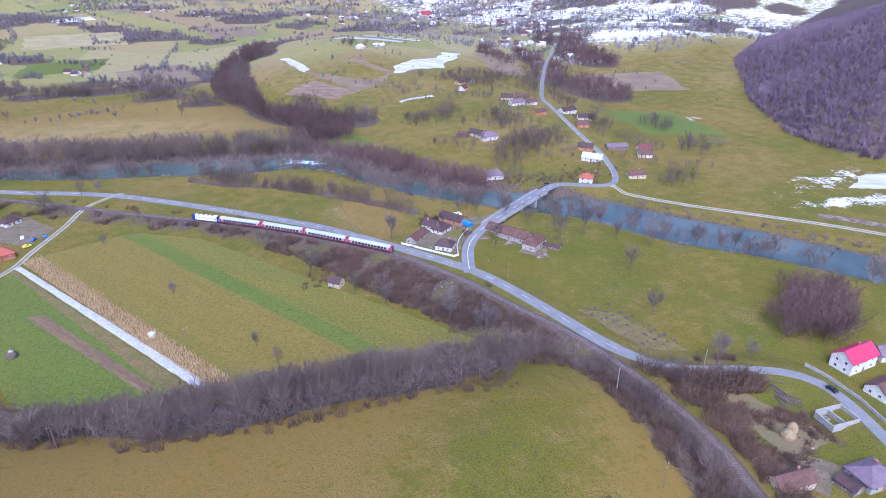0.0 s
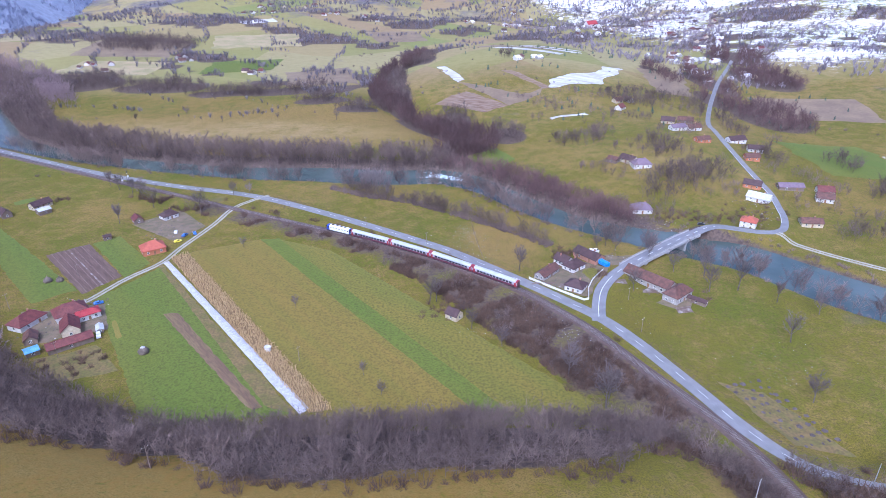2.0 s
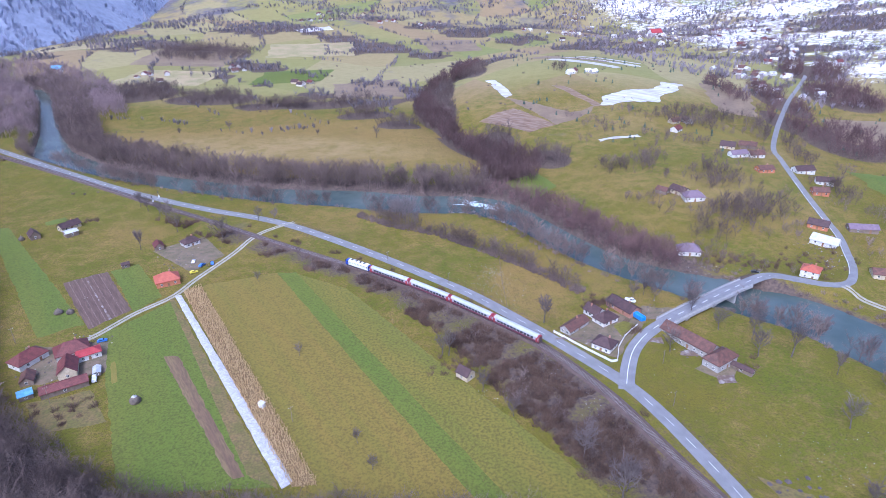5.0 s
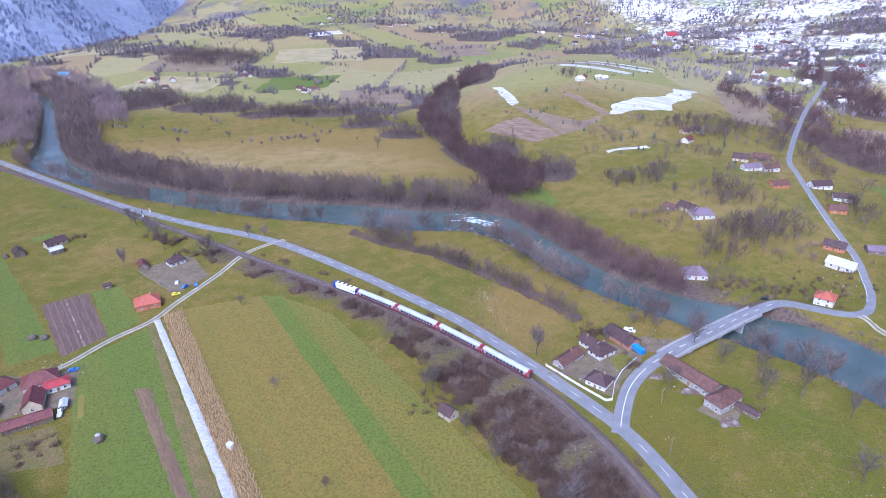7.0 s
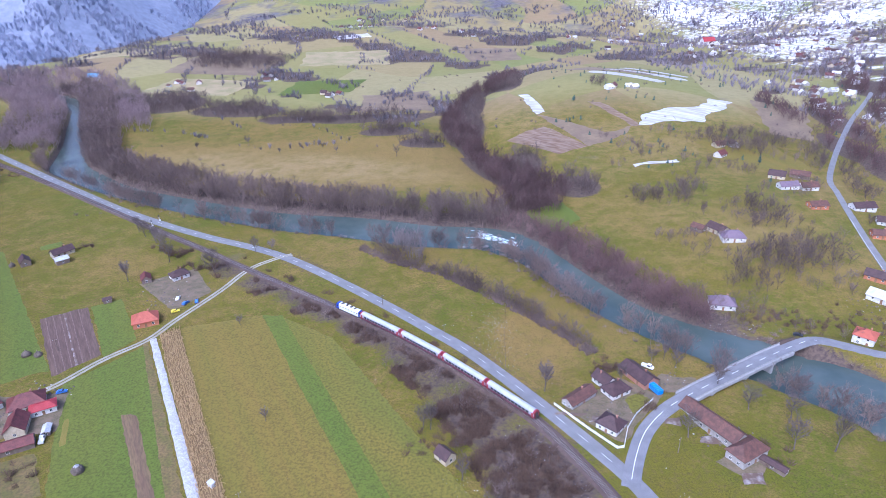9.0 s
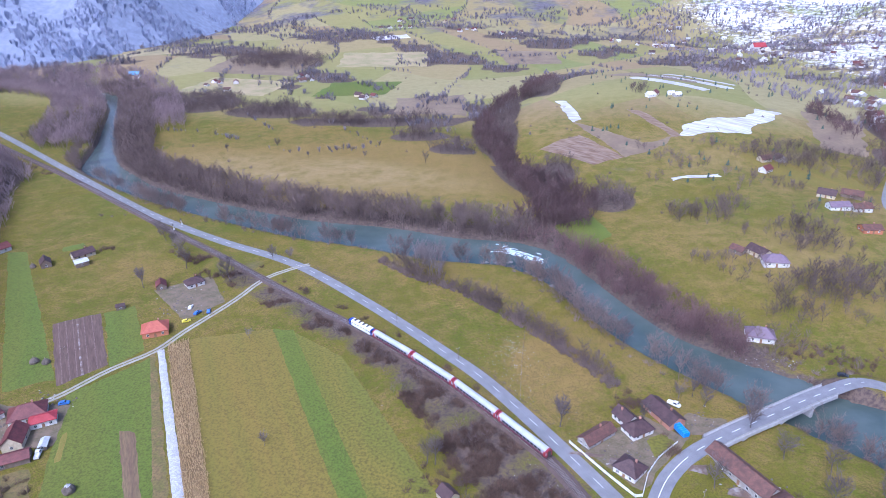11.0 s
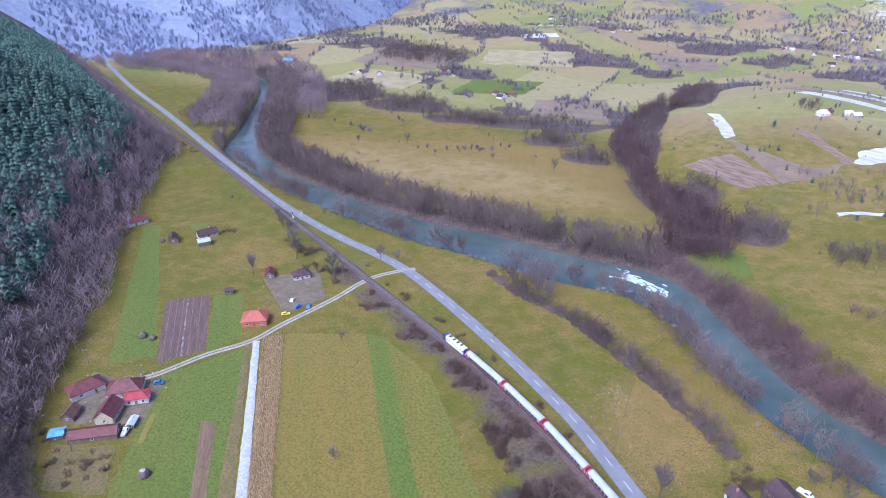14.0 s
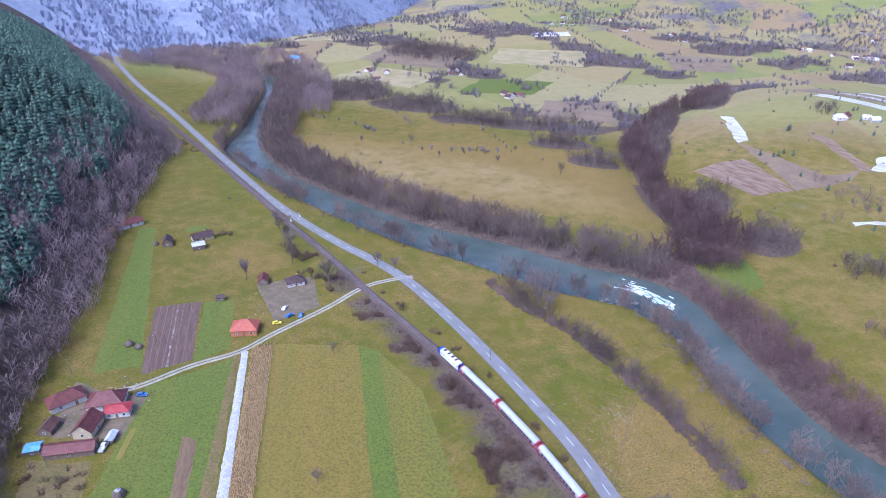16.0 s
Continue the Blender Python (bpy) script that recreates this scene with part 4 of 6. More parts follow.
def field(label, quad, mat, lift=0.1, cell=2.5, jitter=0.5, name="field", swell=0.0, category="field"):
    """A four-cornered plot that lies on the ground, with uneven edges."""
    a, b, c, d = [np.array(q, float) for q in quad]
    n = int(np.clip(max(np.linalg.norm(b - a), np.linalg.norm(c - d)) / cell, 3, 60))
    m = int(np.clip(max(np.linalg.norm(d - a), np.linalg.norm(c - b)) / cell, 3, 80))
    u, w = np.meshgrid(np.linspace(0, 1, n + 1), np.linspace(0, 1, m + 1))
    u, w = u.ravel()[:, None], w.ravel()[:, None]
    xy = (a * (1 - u) + b * u) * (1 - w) + (d * (1 - u) + c * u) * w
    g = np.random.default_rng(int(abs(a[0] * 7 + a[1])))
    xy = xy + g.normal(0, min(0.08 * cell, jitter * 0.5), xy.shape) + jitter * np.stack([waves(xy[:, 0], xy[:, 1], 1.2 + 2.5 * jitter, 1), waves(xy[:, 0], xy[:, 1], 1.2 + 2.5 * jitter, 4)], 1)
    rim = np.minimum(np.minimum(u, 1 - u) * n, np.minimum(w, 1 - w) * m).ravel()
    z = mesh_z(xy[:, 0], xy[:, 1]) + np.where(rim < 0.5, lift * 0.4, lift) + swell * np.clip(rim, 0, 1.5) * g.uniform(0.5, 1.2, len(xy))
    i = (np.arange(m)[:, None] * (n + 1) + np.arange(n)).ravel()
    f = np.stack([i, i + 1, i + n + 2, i + n + 1], 1)
    return tagged(piece(name, np.c_[xy, z], f, mat, smooth=True), label, category, kind="structure")


# ---- fields of the valley floor ----
field("bright green sown grass beside the farm", [(-174, 212), (-152, 241), (-78, 116), (-128, 116)], M["vivid"], 0.08)
field("olive strip of mown grass", [(-143, 256), (-105, 268), (-8, 102), (-64, 112)], M["olive"], 0.08)
field("vivid green strip of winter crop", [(-105, 268), (-95, 268), (2, 101), (-9, 100)], M["vivid"], 0.12)
field("mid-green meadow beside the railway scrub", [(-95, 267), (-66, 248), (40, 92), (2, 98)], M["meadow"], 0.08)
field("green grass strip along the wood's edge", [(-296, 338), (-287, 342), (-186, 222), (-203, 212)], M["vivid"], 0.07, jitter=1.5)
field("bright green grass beside the ploughed plot", [(-196, 276), (-184, 284), (-158, 246), (-167, 232)], M["vivid"], 0.07, jitter=1.0)
field("small green garden behind the farmhouse", [(-268, 349), (-259, 357), (-253, 350), (-264, 343)], M["vivid"], 0.12, jitter=0.6)
field("rough brown weeds below the stable", [(-182, 164), (-160, 171), (-147, 152), (-168, 146)], M["dry_weeds"], 0.14, jitter=1.5)
field("dark ploughed plot with snow in its furrows", [(-216, 264), (-198, 276), (-169, 234), (-182, 217)], M["plow"], 0.14, swell=0.06)
field("strip of dug garden soil", [(-140, 193), (-134, 195), (-88, 121), (-93, 120)], M["bed"], 0.16, swell=0.06)
field("strip of dry weeds between plots", [(-154, 243), (-152, 244), (-76, 115), (-88, 121)], M["dry_weeds"], 0.12)
field("strip of dry maize stubble", [(-149, 250), (-142, 256), (-63, 116), (-72, 116)], M["stubble"], 0.14)
field("long narrow strip of old snow", [(-152.0, 246.0), (-149.2, 247.2), (-71.6, 118.0), (-75.2, 115.4)], M["snow"], 0.2, cell=0.9, jitter=0.35, swell=0.07, name="snow_strip", category="snow")
field("trodden brown farmyard beside the house", [(-182, 300), (-158, 318), (-139, 292), (-152, 272)], M["yard"], 0.3, jitter=1.5)
field("strip of dry yellow flowers by the farm", [(-161, 190), (-159, 192), (-152, 176), (-154, 174)], M["golden"], 0.15)
field("muddy farmyard among the red roofs", [(-202, 203), (-168, 206), (-160, 184), (-188, 176)], M["yard"], 0.3, jitter=1.5)
field("muddy yard with melting snow", [(34, 199), (60, 219), (75, 206), (53, 179)], M["yard"], 0.3, jitter=1.0)
field("green garden plot inside the white fence", [(58, 205), (66, 210), (71, 203), (60, 192)], M["meadow"], 0.42, jitter=0.8)
field("dark yard behind the barn", [(84, 172), (93, 163), (101, 170), (96, 180)], M["yard"], 0.3, jitter=1.0)
field("gravel forecourt by the bridge", [(70, 208), (78, 222), (92, 219), (86, 210)], M["yard"], 0.3, jitter=1.0)
field("old orchard plot with dug circles", [(82, 112), (96, 104), (106, 70), (88, 76)], M["dry_weeds"], 0.3, jitter=1.2)
field("brown rough grass on the railway bank", [(88, 60), (106, 50), (113, 14), (92, 16)], M["bank"], 0.25, jitter=5.0)
field("muddy yard of the house by the railway", [(86, 10), (98, 14), (108, 2), (92, -4)], M["yard"], 0.3, jitter=1.2)
for k, (x, y, a, b) in enumerate([(47, 193, 4, 2.6), (94, 165, 4.2, 3), (74, 191, 3, 2), (37, 195, 7, 1), (84, 12, 4, 3), (86, 183, 4, 2.2)]):
    field("patch of melting snow on the ground", [(x - a, y - b), (x + a * 0.8, y - b * 0.9), (x + a, y + b), (x - a * 0.7, y + b * 0.8)], M["snow_soil"], 0.4, cell=0.9, jitter=0.9, name="snow_patch", category="snow")

for k, u in enumerate((0.12, 0.27, 0.41, 0.5, 0.63, 0.8)):
    a, b = np.array([-216, 264]) * (1 - u) + np.array([-198, 276]) * u, np.array([-182, 217]) * (1 - u) + np.array([-169, 234]) * u
    w = np.array([0.35, 0.25]) * (1.5 if k == 3 else 0.8)
    field("pale furrow in the ploughed plot", [a - w, a + w, b + w, b - w], M["furrow"] if k != 3 else M["snow_soil"], 0.27, cell=1.0, jitter=0.35, name="furrow", category="furrow")

# ---- fields on the hills ----
for label, quad, mat in (
    ("snow-covered field on the hill", [(150, 572), (186, 585), (188, 618), (160, 600)], "snow_field"), ("snow-covered field on the hill", [(186, 585), (212, 582), (232, 628), (188, 618)], "snow_field"), ("snow-covered field on the hill", [(212, 612), (238, 614), (260, 654), (240, 656)], "snow_field"),
    ("brown field strip with snow", [(116, 644), (130, 637), (153, 572), (146, 570)], "hill_plow"), ("ploughed field with snow in its furrows", [(31, 563), (67, 586), (100, 531), (73, 518)], "hill_plow"), ("brown ploughed field on the hill", [(62, 624), (78, 606), (129, 549), (100, 531)], "redsoil"),
    ("snow strip on the hill", [(52, 699), (62, 694), (74, 625), (63, 622)], "snow_field"), ("thin snow strip on the hill", [(125, 484), (126, 489), (162, 494), (163, 489)], "snow_field"), ("far snow-covered field", [(-240, 1160), (-180, 1185), (-170, 1160), (-225, 1140)], "snow_field"),
    ("snow strip between hill fields", [(138, 797), (152, 818), (215, 724), (203, 714)], "snow_field"), ("snow strip between hill fields", [(163, 835), (178, 855), (249, 757), (236, 743)], "snow_field"), ("snow strip between hill fields", [(195, 860), (203, 870), (262, 788), (255, 782)], "snow_field"),
    ("reddish pasture on the hill's flank", [(262, 560), (292, 545), (330, 640), (285, 670)], "redsoil"), ("reddish pasture on the far hill", [(120, 860), (160, 890), (235, 790), (205, 770)], "redsoil"), ("reddish ploughed slope", [(-430, 905), (-300, 900), (-290, 1000), (-420, 1000)], "redsoil"),
    ("green meadow among the far farms", [(-240, 790), (-150, 800), (-140, 880), (-230, 870)], "vivid"), ("reddish far pasture", [(0, 1000), (80, 1010), (70, 1100), (-20, 1090)], "redsoil"), ("pale far pasture", [(-640, 1000), (-500, 1020), (-480, 1120), (-640, 1110)], "straw"),
    ("green meadow by the ravine", [(35, 405), (62, 425), (72, 390), (52, 372)], "vivid"), ("snow-covered field across the river", [(330, 178), (366, 192), (420, 176), (372, 152)], "snow_field"), ("strip of thin snow beside the lane", [(270, 150), (276, 153), (330, 92), (322, 88)], "snow_soil"),
    ("brown ploughed field beside the snow", [(100, 533), (130, 550), (146, 572), (118, 560)], "redsoil"), ("straw pasture on the far slope", [(-420, 800), (-300, 790), (-290, 870), (-400, 880)], "straw"), ("reddish pasture on the far slope", [(-120, 700), (-40, 690), (-50, 790), (-130, 780)], "redsoil"), ("straw pasture on the far hill", [(-250, 960), (-120, 980), (-130, 1080), (-260, 1050)], "straw"), ("olive pasture on the hill", [(200, 470), (262, 470), (250, 540), (190, 540)], "olive"), ("reddish pasture strip", [(330, 470), (420, 430), (440, 500), (350, 540)], "redsoil"), ("green meadow by the village road", [(285, 320), (350, 300), (350, 380), (290, 400)], "vivid")):
    field(label, quad, M[mat], 0.5, cell=5, jitter=2.5)

# maize stalks left standing
g = np.random.default_rng(21)
vs, fs = [], []
for row in np.linspace(0.03, 0.97, 11):
    for w in np.linspace(0, 1, 210):
        if g.random() < 0.12:
            continue
        a = np.array([-149 + 7 * row, 250 + 6 * row]) * (1 - w) + np.array([-72 + 9 * row, 116.0]) * w + g.normal(0, 0.22, 2)
        h = g.uniform(1.1, 2.3)
        spike(vs, fs, (a[0], a[1], -2.1), (a[0] + g.normal(0, 0.3), a[1] + g.normal(0, 0.3), -2.1 + h), 0.13, 0)
        for _ in range(2):
            spike(vs, fs, (a[0], a[1], -2.0 + h * g.uniform(0.3, 0.7)), (a[0] + g.normal(0, 0.6), a[1] + g.normal(0, 0.6), -2.0 + h * g.uniform(0.2, 0.8)), 0.1, 0)
tagged(piece("maize_stalks", np.array(vs), fs, M["stalk"]), "rows of dry tan maize stalks left standing", "crop", kind="stuff")


# ---- houses ----
PANE = {}


def window_mesh(w, h):
    if (w, h) not in PANE:
        bm = bmesh.new()
        t = 0.1
        for r in ((-w / 2, w / 2, h - t, h), (-w / 2, w / 2, 0, t), (-w / 2, -w / 2 + t, t, h - t), (w / 2 - t, w / 2, t, h - t), (-0.04, 0.04, t, h - t)):
            box(bm, r[0], r[1], -0.06, 0.08, r[2], r[3])
        a = bpy.data.meshes.new("window_frame")
        bm.to_mesh(a), bm.free()
        a.materials.append(M["frame_white"])
        bm = box(bmesh.new(), -w / 2 + t, w / 2 - t, -0.05, 0.02, t, h - t)
        b = bpy.data.meshes.new("pane")
        bm.to_mesh(b), bm.free()
        b.materials.append(M["glass"])
        PANE[(w, h)] = (a, b)
    return PANE[(w, h)]


def house(x, y, yaw, length, width, wall, rise, wall_mat, roof_mat, label, hip=False, windows=3, storeys=1, chimney=True, door=True, name="house", category="house", over=0.5, z=None, sides="fbe"):
    """A house with its ridge along its length; the base stands on the ground."""
    z = float(mesh_z(x, y)[0]) if z is None else z
    top = anchor(name, pose(x, y, z, rz=yaw), label, category)
    L, W = length / 2, width / 2
    v = [(-L, -W, -0.8), (L, -W, -0.8), (L, W, -0.8), (-L, W, -0.8), (-L, -W, wall), (L, -W, wall), (L, W, wall), (-L, W, wall)]
    f = [(0, 1, 5, 4), (2, 3, 7, 6), (3, 2, 1, 0)]
    if hip:
        f += [(1, 2, 6, 5), (3, 0, 4, 7), (4, 5, 6, 7)]
    else:
        v += [(-L, 0, wall + rise * 0.97), (L, 0, wall + rise * 0.97)]
        f += [(1, 2, 6, 9, 5), (3, 0, 4, 8, 7)]
    piece("wall", v, f, M[wall_mat], top)
    o, dz = over, over * rise / W
    e = W * 0.9 if hip else -o * 0.8
    t = 0.18
    a = [(-L - o, -W - o, wall - dz), (L + o, -W - o, wall - dz), (L + o, W + o, wall - dz), (-L - o, W + o, wall - dz), (-L + e, 0, wall + rise), (L - e, 0, wall + rise)]
    rv = [(p[0], p[1], p[2] + t) for p in a] + a
    rf = [(0, 1, 5, 4), (2, 3, 4, 5), (7, 6, 10, 11), (9, 8, 11, 10), (0, 6, 7, 1), (2, 8, 9, 3)]
    rf += [(1, 2, 5), (3, 0, 4), (1, 7, 8, 2), (3, 9, 6, 0), (8, 7, 11), (6, 9, 10)] if hip else [(1, 7, 11, 5), (2, 5, 11, 8), (3, 4, 10, 9), (0, 4, 10, 6)]
    roof = piece("roof", rv, rf, M[roof_mat], top)
    bm = bmesh.new()
    box(bm, -L + e - 0.05 if hip else -L - o * 0.8, L - e + 0.05 if hip else L + o * 0.8, -0.14, 0.14, wall + rise + t - 0.08, wall + rise + t + 0.06)
    part("ridge", bm, M[roof_mat], roof)
    if chimney:
        bm = bmesh.new()
        box(bm, -0.3, 0.3, -0.3, 0.3, 0, 1.7), box(bm, -0.4, 0.4, -0.4, 0.4, 1.45, 1.6)
        c = part("chimney", bm, M["wall_brick"], roof)
        c.location = (L * 0.35, W * 0.25, wall + rise * 0.75 - 0.4)
    w, h = 1.1, 1.25
    fm, pm = window_mesh(w, h)
    step = wall / storeys
    for s in range(storeys):
        for side, face, count in (("f", 0, windows), ("b", 180, windows), ("e", 90, max(1, windows - 1)), ("e", -90, max(1, windows - 1))):
            if side not in sides:
                continue
            span = length if face in (0, 180) else width
            for k in range(count):
                u = ((k + 0.5) / count - 0.5) * span * 0.86
                if door and s == 0 and face == 0 and k == count // 2 and count > 1:
                    bm = box(bmesh.new(), u - 0.5, u + 0.5, -W - 0.05, -W + 0.03, -0.1, 2.05)
                    box(bm, u - 0.6, u + 0.6, -W - 0.35, -W, -0.5, 0.0)
                    part("door", bm, M["door_wood"], top)
                    continue
                m = pose(0, 0, 0, rz=face) @ pose(u, -(W if face in (0, 180) else L), s * step + min(0.95, step * 0.35))
                win = new("window", fm)
                win.parent, win.matrix_basis = top, m
                pn = new("pane", pm)
                pn.parent = win
    return top


def shed(x, y, yaw, length, width, wall, rise, wall_mat, roof_mat, label, **kw):
    return house(x, y, yaw, length, width, wall, rise, wall_mat, roof_mat, label, windows=1, chimney=False, name="shed", category="shed", over=0.35, **kw)


# hamlet by the bridge
house(41, 204, 41, 14, 5.6, 2.6, 1.8, "wall_grey", "roof_brown", "low cottage with a weathered brown tiled roof")
house(56.5, 209, 32, 9.5, 7, 2.8, 2.6, "wall_white", "roof_dark", "white house with a dark tiled hip roof", hip=True)
house(53, 215, 124, 8, 6, 2.8, 2.4, "wall_white", "roof_dark", "white house wing with a dark tiled roof")
house(50.5, 188, -41, 8.5, 7.5, 3.2, 2.4, "wall_white", "roof_dark", "small white house with a dark hip roof inside the fence", hip=True)
house(68, 219, -60, 15, 7.5, 2.8, 2.2, "wall_brick", "roof_dark", "brick outbuilding with a long dark red roof", windows=2)
house(88.5, 190, -58, 25, 7.5, 3.4, 2.6, "wall_grey", "roof_brown", "long barn with a rusty tiled roof and peeling walls", windows=6, chimney=False, name="barn", category="barn")
house(95.5, 175, 32, 13, 7.5, 4.0, 2.8, "wall_grey", "roof_brown", "barn wing with a weathered hip roof", hip=True, windows=3, chimney=False, name="barn", category="barn")
shed(103, 170, -50, 9, 3, 2.0, 0.8, "wood_old", "roof_dark", "low wooden lean-to behind the barn")
shed(-11, 171, -46, 6, 5, 2.6, 2.2, "wall_cream", "roof_dark", "small abandoned hut with a sagging brown roof")
# houses by the farm track
house(-160.5, 261, 26, 11.5, 9, 3.2, 3.0, "wall_orange", "roof_orange", "orange house with a bright orange hip roof", hip=True)
house(-163, 308, 44, 9, 6.5, 2.8, 2.2, "wall_white", "roof_dark", "small white house with a dark hip roof", hip=True)
shed(-180, 304, 120, 7, 5, 2.4, 2.0, "wood_old", "roof_red", "wooden shed with a rusty red roof")
shed(-190, 281, 30, 4, 3, 2.0, 0.8, "wood_old", "roof_dark", "small dark wooden shed")
shed(-262, 325, 130, 8, 5.5, 2.6, 2.6, "wood_old", "roof_dark", "dark wooden barn with a steep roof")
house(-247, 338, 55, 12, 6, 2.6, 2.2, "wall_cream", "roof_dark", "low farmhouse with a dark brown roof")
shed(-241, 327, 46, 7, 6, 2.8, 0.8, "wood_old", "roof_grey", "open shed with a pale sheet roof")
house(-304, 338, 65, 16, 6, 2.8, 2.4, "wall_white", "roof_red", "long farmhouse at the wood's edge with a red-brown roof")
shed(-300, 317, 60, 9, 5, 2.4, 2.0, "wood_old", "roof_brown", "brown-roofed farm shed at the wood's edge")
# farm under the wooded slope
house(-196, 193, 62, 13, 8, 3.0, 2.8, "wall_white", "roof_red", "white farmhouse with a weathered red hip roof", hip=True, windows=2)
house(-180, 198, 32, 13, 9, 3.2, 3.2, "wall_white", "roof_red", "large white farmhouse with a red-brown hip roof", hip=True)
house(-171.5, 195, 32, 9, 5.5, 3.0, 1.2, "wall_white", "roof_brightred", "white annexe with a bright red sheet roof", hip=True, chimney=False)
house(-175, 184, 112, 10, 7, 3.4, 3.0, "wall_cream", "roof_red", "hay barn with a steep red roof", chimney=False, windows=1, name="barn", category="barn")
shed(-171.5, 173, 30, 17, 6, 2.4, 1.6, "wood_old", "roof_red", "long low stable with a rusty red roof")
shed(-189, 179, 110, 7, 5, 2.2, 1.8, "wood_old", "roof_brown", "small shed with a rust-brown roof")
shed(-184.5, 168.5, 34, 5, 4.5, 2.2, 0.6, "wood_old", "roof_blue", "lean-to with a pale blue sheet roof")
shed(-163, 183, 112, 5, 2.6, 1.8, 0.6, "wood_old", "roof_grey", "grey slatted maize crib beside the barn")
# houses by the railway cutting
house(157, 39, 4, 15, 8.5, 5.4, 3.2, "wall_white", "roof_magenta", "tall white house with a magenta sheet roof", storeys=2)
house(174, 38, -15, 9, 7, 3.0, 2.4, "wall_white", "roof_purple", "white cottage with a dark slate roof")
house(153, 23, 5, 12, 8, 3.0, 2.6, "wall_white", "roof_brown", "white bungalow with a red-brown roof")
house(85, 3, -6, 13, 6, 2.6, 2.4, "wall_cream", "roof_brown", "old cottage with a rusty tiled roof")
house(110, -4, -3, 11, 9, 3.0, 2.6, "wall_grey", "roof_purple", "house with a wide purple-grey roof", hip=True)
shed(101, -4, -86, 6, 5, 2.2, 1.4, "wood_old", "roof_dark", "dark-roofed shed beside the house")
# across the river
house(124.5, 282, -10, 12, 8.5, 3.0, 3.0, "wall_white", "roof_purple", "white house with a purple-grey roof above the river", hip=True)
house(154, 351, -4, 13, 8.5, 3.0, 3.0, "wall_white", "roof_purple", "white house with a dark hip roof on the meadow", hip=True)
house(149, 362, -60, 12, 7, 2.8, 2.4, "wall_cream", "roof_dark", "long dark-roofed farmhouse on the meadow")
shed(139, 366, -50, 8, 6, 2.4, 1.8, "wood_old", "roof_brown", "brown-roofed shed behind the farmhouse")
house(177, 250, -41, 8.5, 8, 4.6, 2.2, "wall_white", "roof_orange", "two-storey white house with an orange hip roof", hip=True, storeys=2, windows=2)
house(204, 283, -50, 14, 7, 2.8, 2.6, "wall_white", "roof_grey", "long white house with a pale roof beside the road")
house(212, 304, -40, 11, 7, 2.8, 2.4, "wall_orange", "roof_dark", "orange house with a dark roof beside the road")
house(236, 299, -12, 16, 6.5, 2.6, 1.8, "wood_old", "roof_purple", "long dark barn with a purple-brown roof", windows=2, name="barn", category="barn", chimney=False)
house(214, 246, -16, 12, 7, 2.8, 2.0, "wall_cream", "roof_brown", "low house with a red-brown roof")
house(247, 279, -30, 10, 8, 2.8, 2.6, "wall_white", "roof_brown", "white house with a reddish roof")
house(255, 290, -20, 10, 7, 2.8, 2.6, "wall_white", "roof_red", "white house with a dull red roof")
house(222, 392, 4, 11, 8, 2.6, 2.0, "wall_orange", "roof_brown", "brick-red house with a brown roof")
house(219, 428, 8, 13, 7, 2.8, 2.2, "wall_white", "roof_purple", "white house with a slate-grey roof")
house(233, 428, 8, 12, 7, 2.8, 2.4, "wall_white", "roof_brown", "white house with a brown roof by the road")
house(222, 452, -30, 11, 8, 2.8, 2.8, "wall_cream", "roof_dark", "farmhouse with a dark steep roof")
house(240, 455, -30, 13, 8, 2.8, 2.4, "wood_old", "roof_brown", "brown barn beside the road", windows=1, name="barn", category="barn")
house(240, 352, -10, 10, 7, 2.8, 2.2, "wall_orange", "roof_brown", "salmon house with a brown roof")
house(255, 372, -20, 11, 7, 2.8, 2.2, "wall_white", "roof_dark", "white house with a dark roof by the road")
house(252, 394, 5, 14, 8, 2.8, 2.4, "wall_white", "roof_dark", "white house with a broad dark roof")

# ---- village and far farms ----
def far_house(x, y, yaw, s, wall_mat, roof_mat, label):
    return house(x, y, yaw, 10 * s, 7.5 * s, 3.2 * s, 2.8 * s, wall_mat, roof_mat, label, windows=2, chimney=False, door=False, sides="f")


g = np.random.default_rng(31)
WALLS = ("wall_white", "wall_white", "wall_cream", "wall_grey")
ROOFS = (("roof_snow", "snow-covered"), ("roof_snow", "snow-covered"), ("roof_dark", "dark"), ("roof_brown", "brown"), ("roof_red", "red"))
for cx, cy, rx, ry, n in ((374, 690, 32, 90, 26), (470, 860, 40, 110, 26), (420, 1090, 90, 100, 30), (250, 1160, 80, 70, 14), (-150, 1290, 95, 90, 14), (-40, 1240, 60, 50, 8), (560, 1050, 60, 110, 16), (-376, 832, 20, 20, 5), (-175, 789, 16, 18, 5), (-509, 864, 14, 10, 3), (160, 684, 16, 10, 4), (-279, 883, 16, 18, 4), (330, 1320, 60, 90, 8), (212, 512, 14, 14, 3)):
    for _ in range(n):
        x, y = cx + g.uniform(-1, 1) * rx, cy + g.uniform(-1, 1) * ry
        if abs(away(np.array([x]), np.array([y]), BRANCH)[0][0]) < 10:
            continue
        r, word = ROOFS[g.integers(0, 5)] if cx > 0 and cy > 600 else ROOFS[g.integers(2, 5)]
        far_house(x, y, g.uniform(0, 180), g.uniform(0.6, 0.95), WALLS[g.integers(0, 4)], r, f"far village house with a {word} roof")
far_house(-512, 872, 10, 1.4, "wall_white", "roof_blue", "far house with a bright blue roof")
far_house(396, 1130, 10, 2.0, "wall_white", "roof_brightred", "village church hall with a bright red roof")

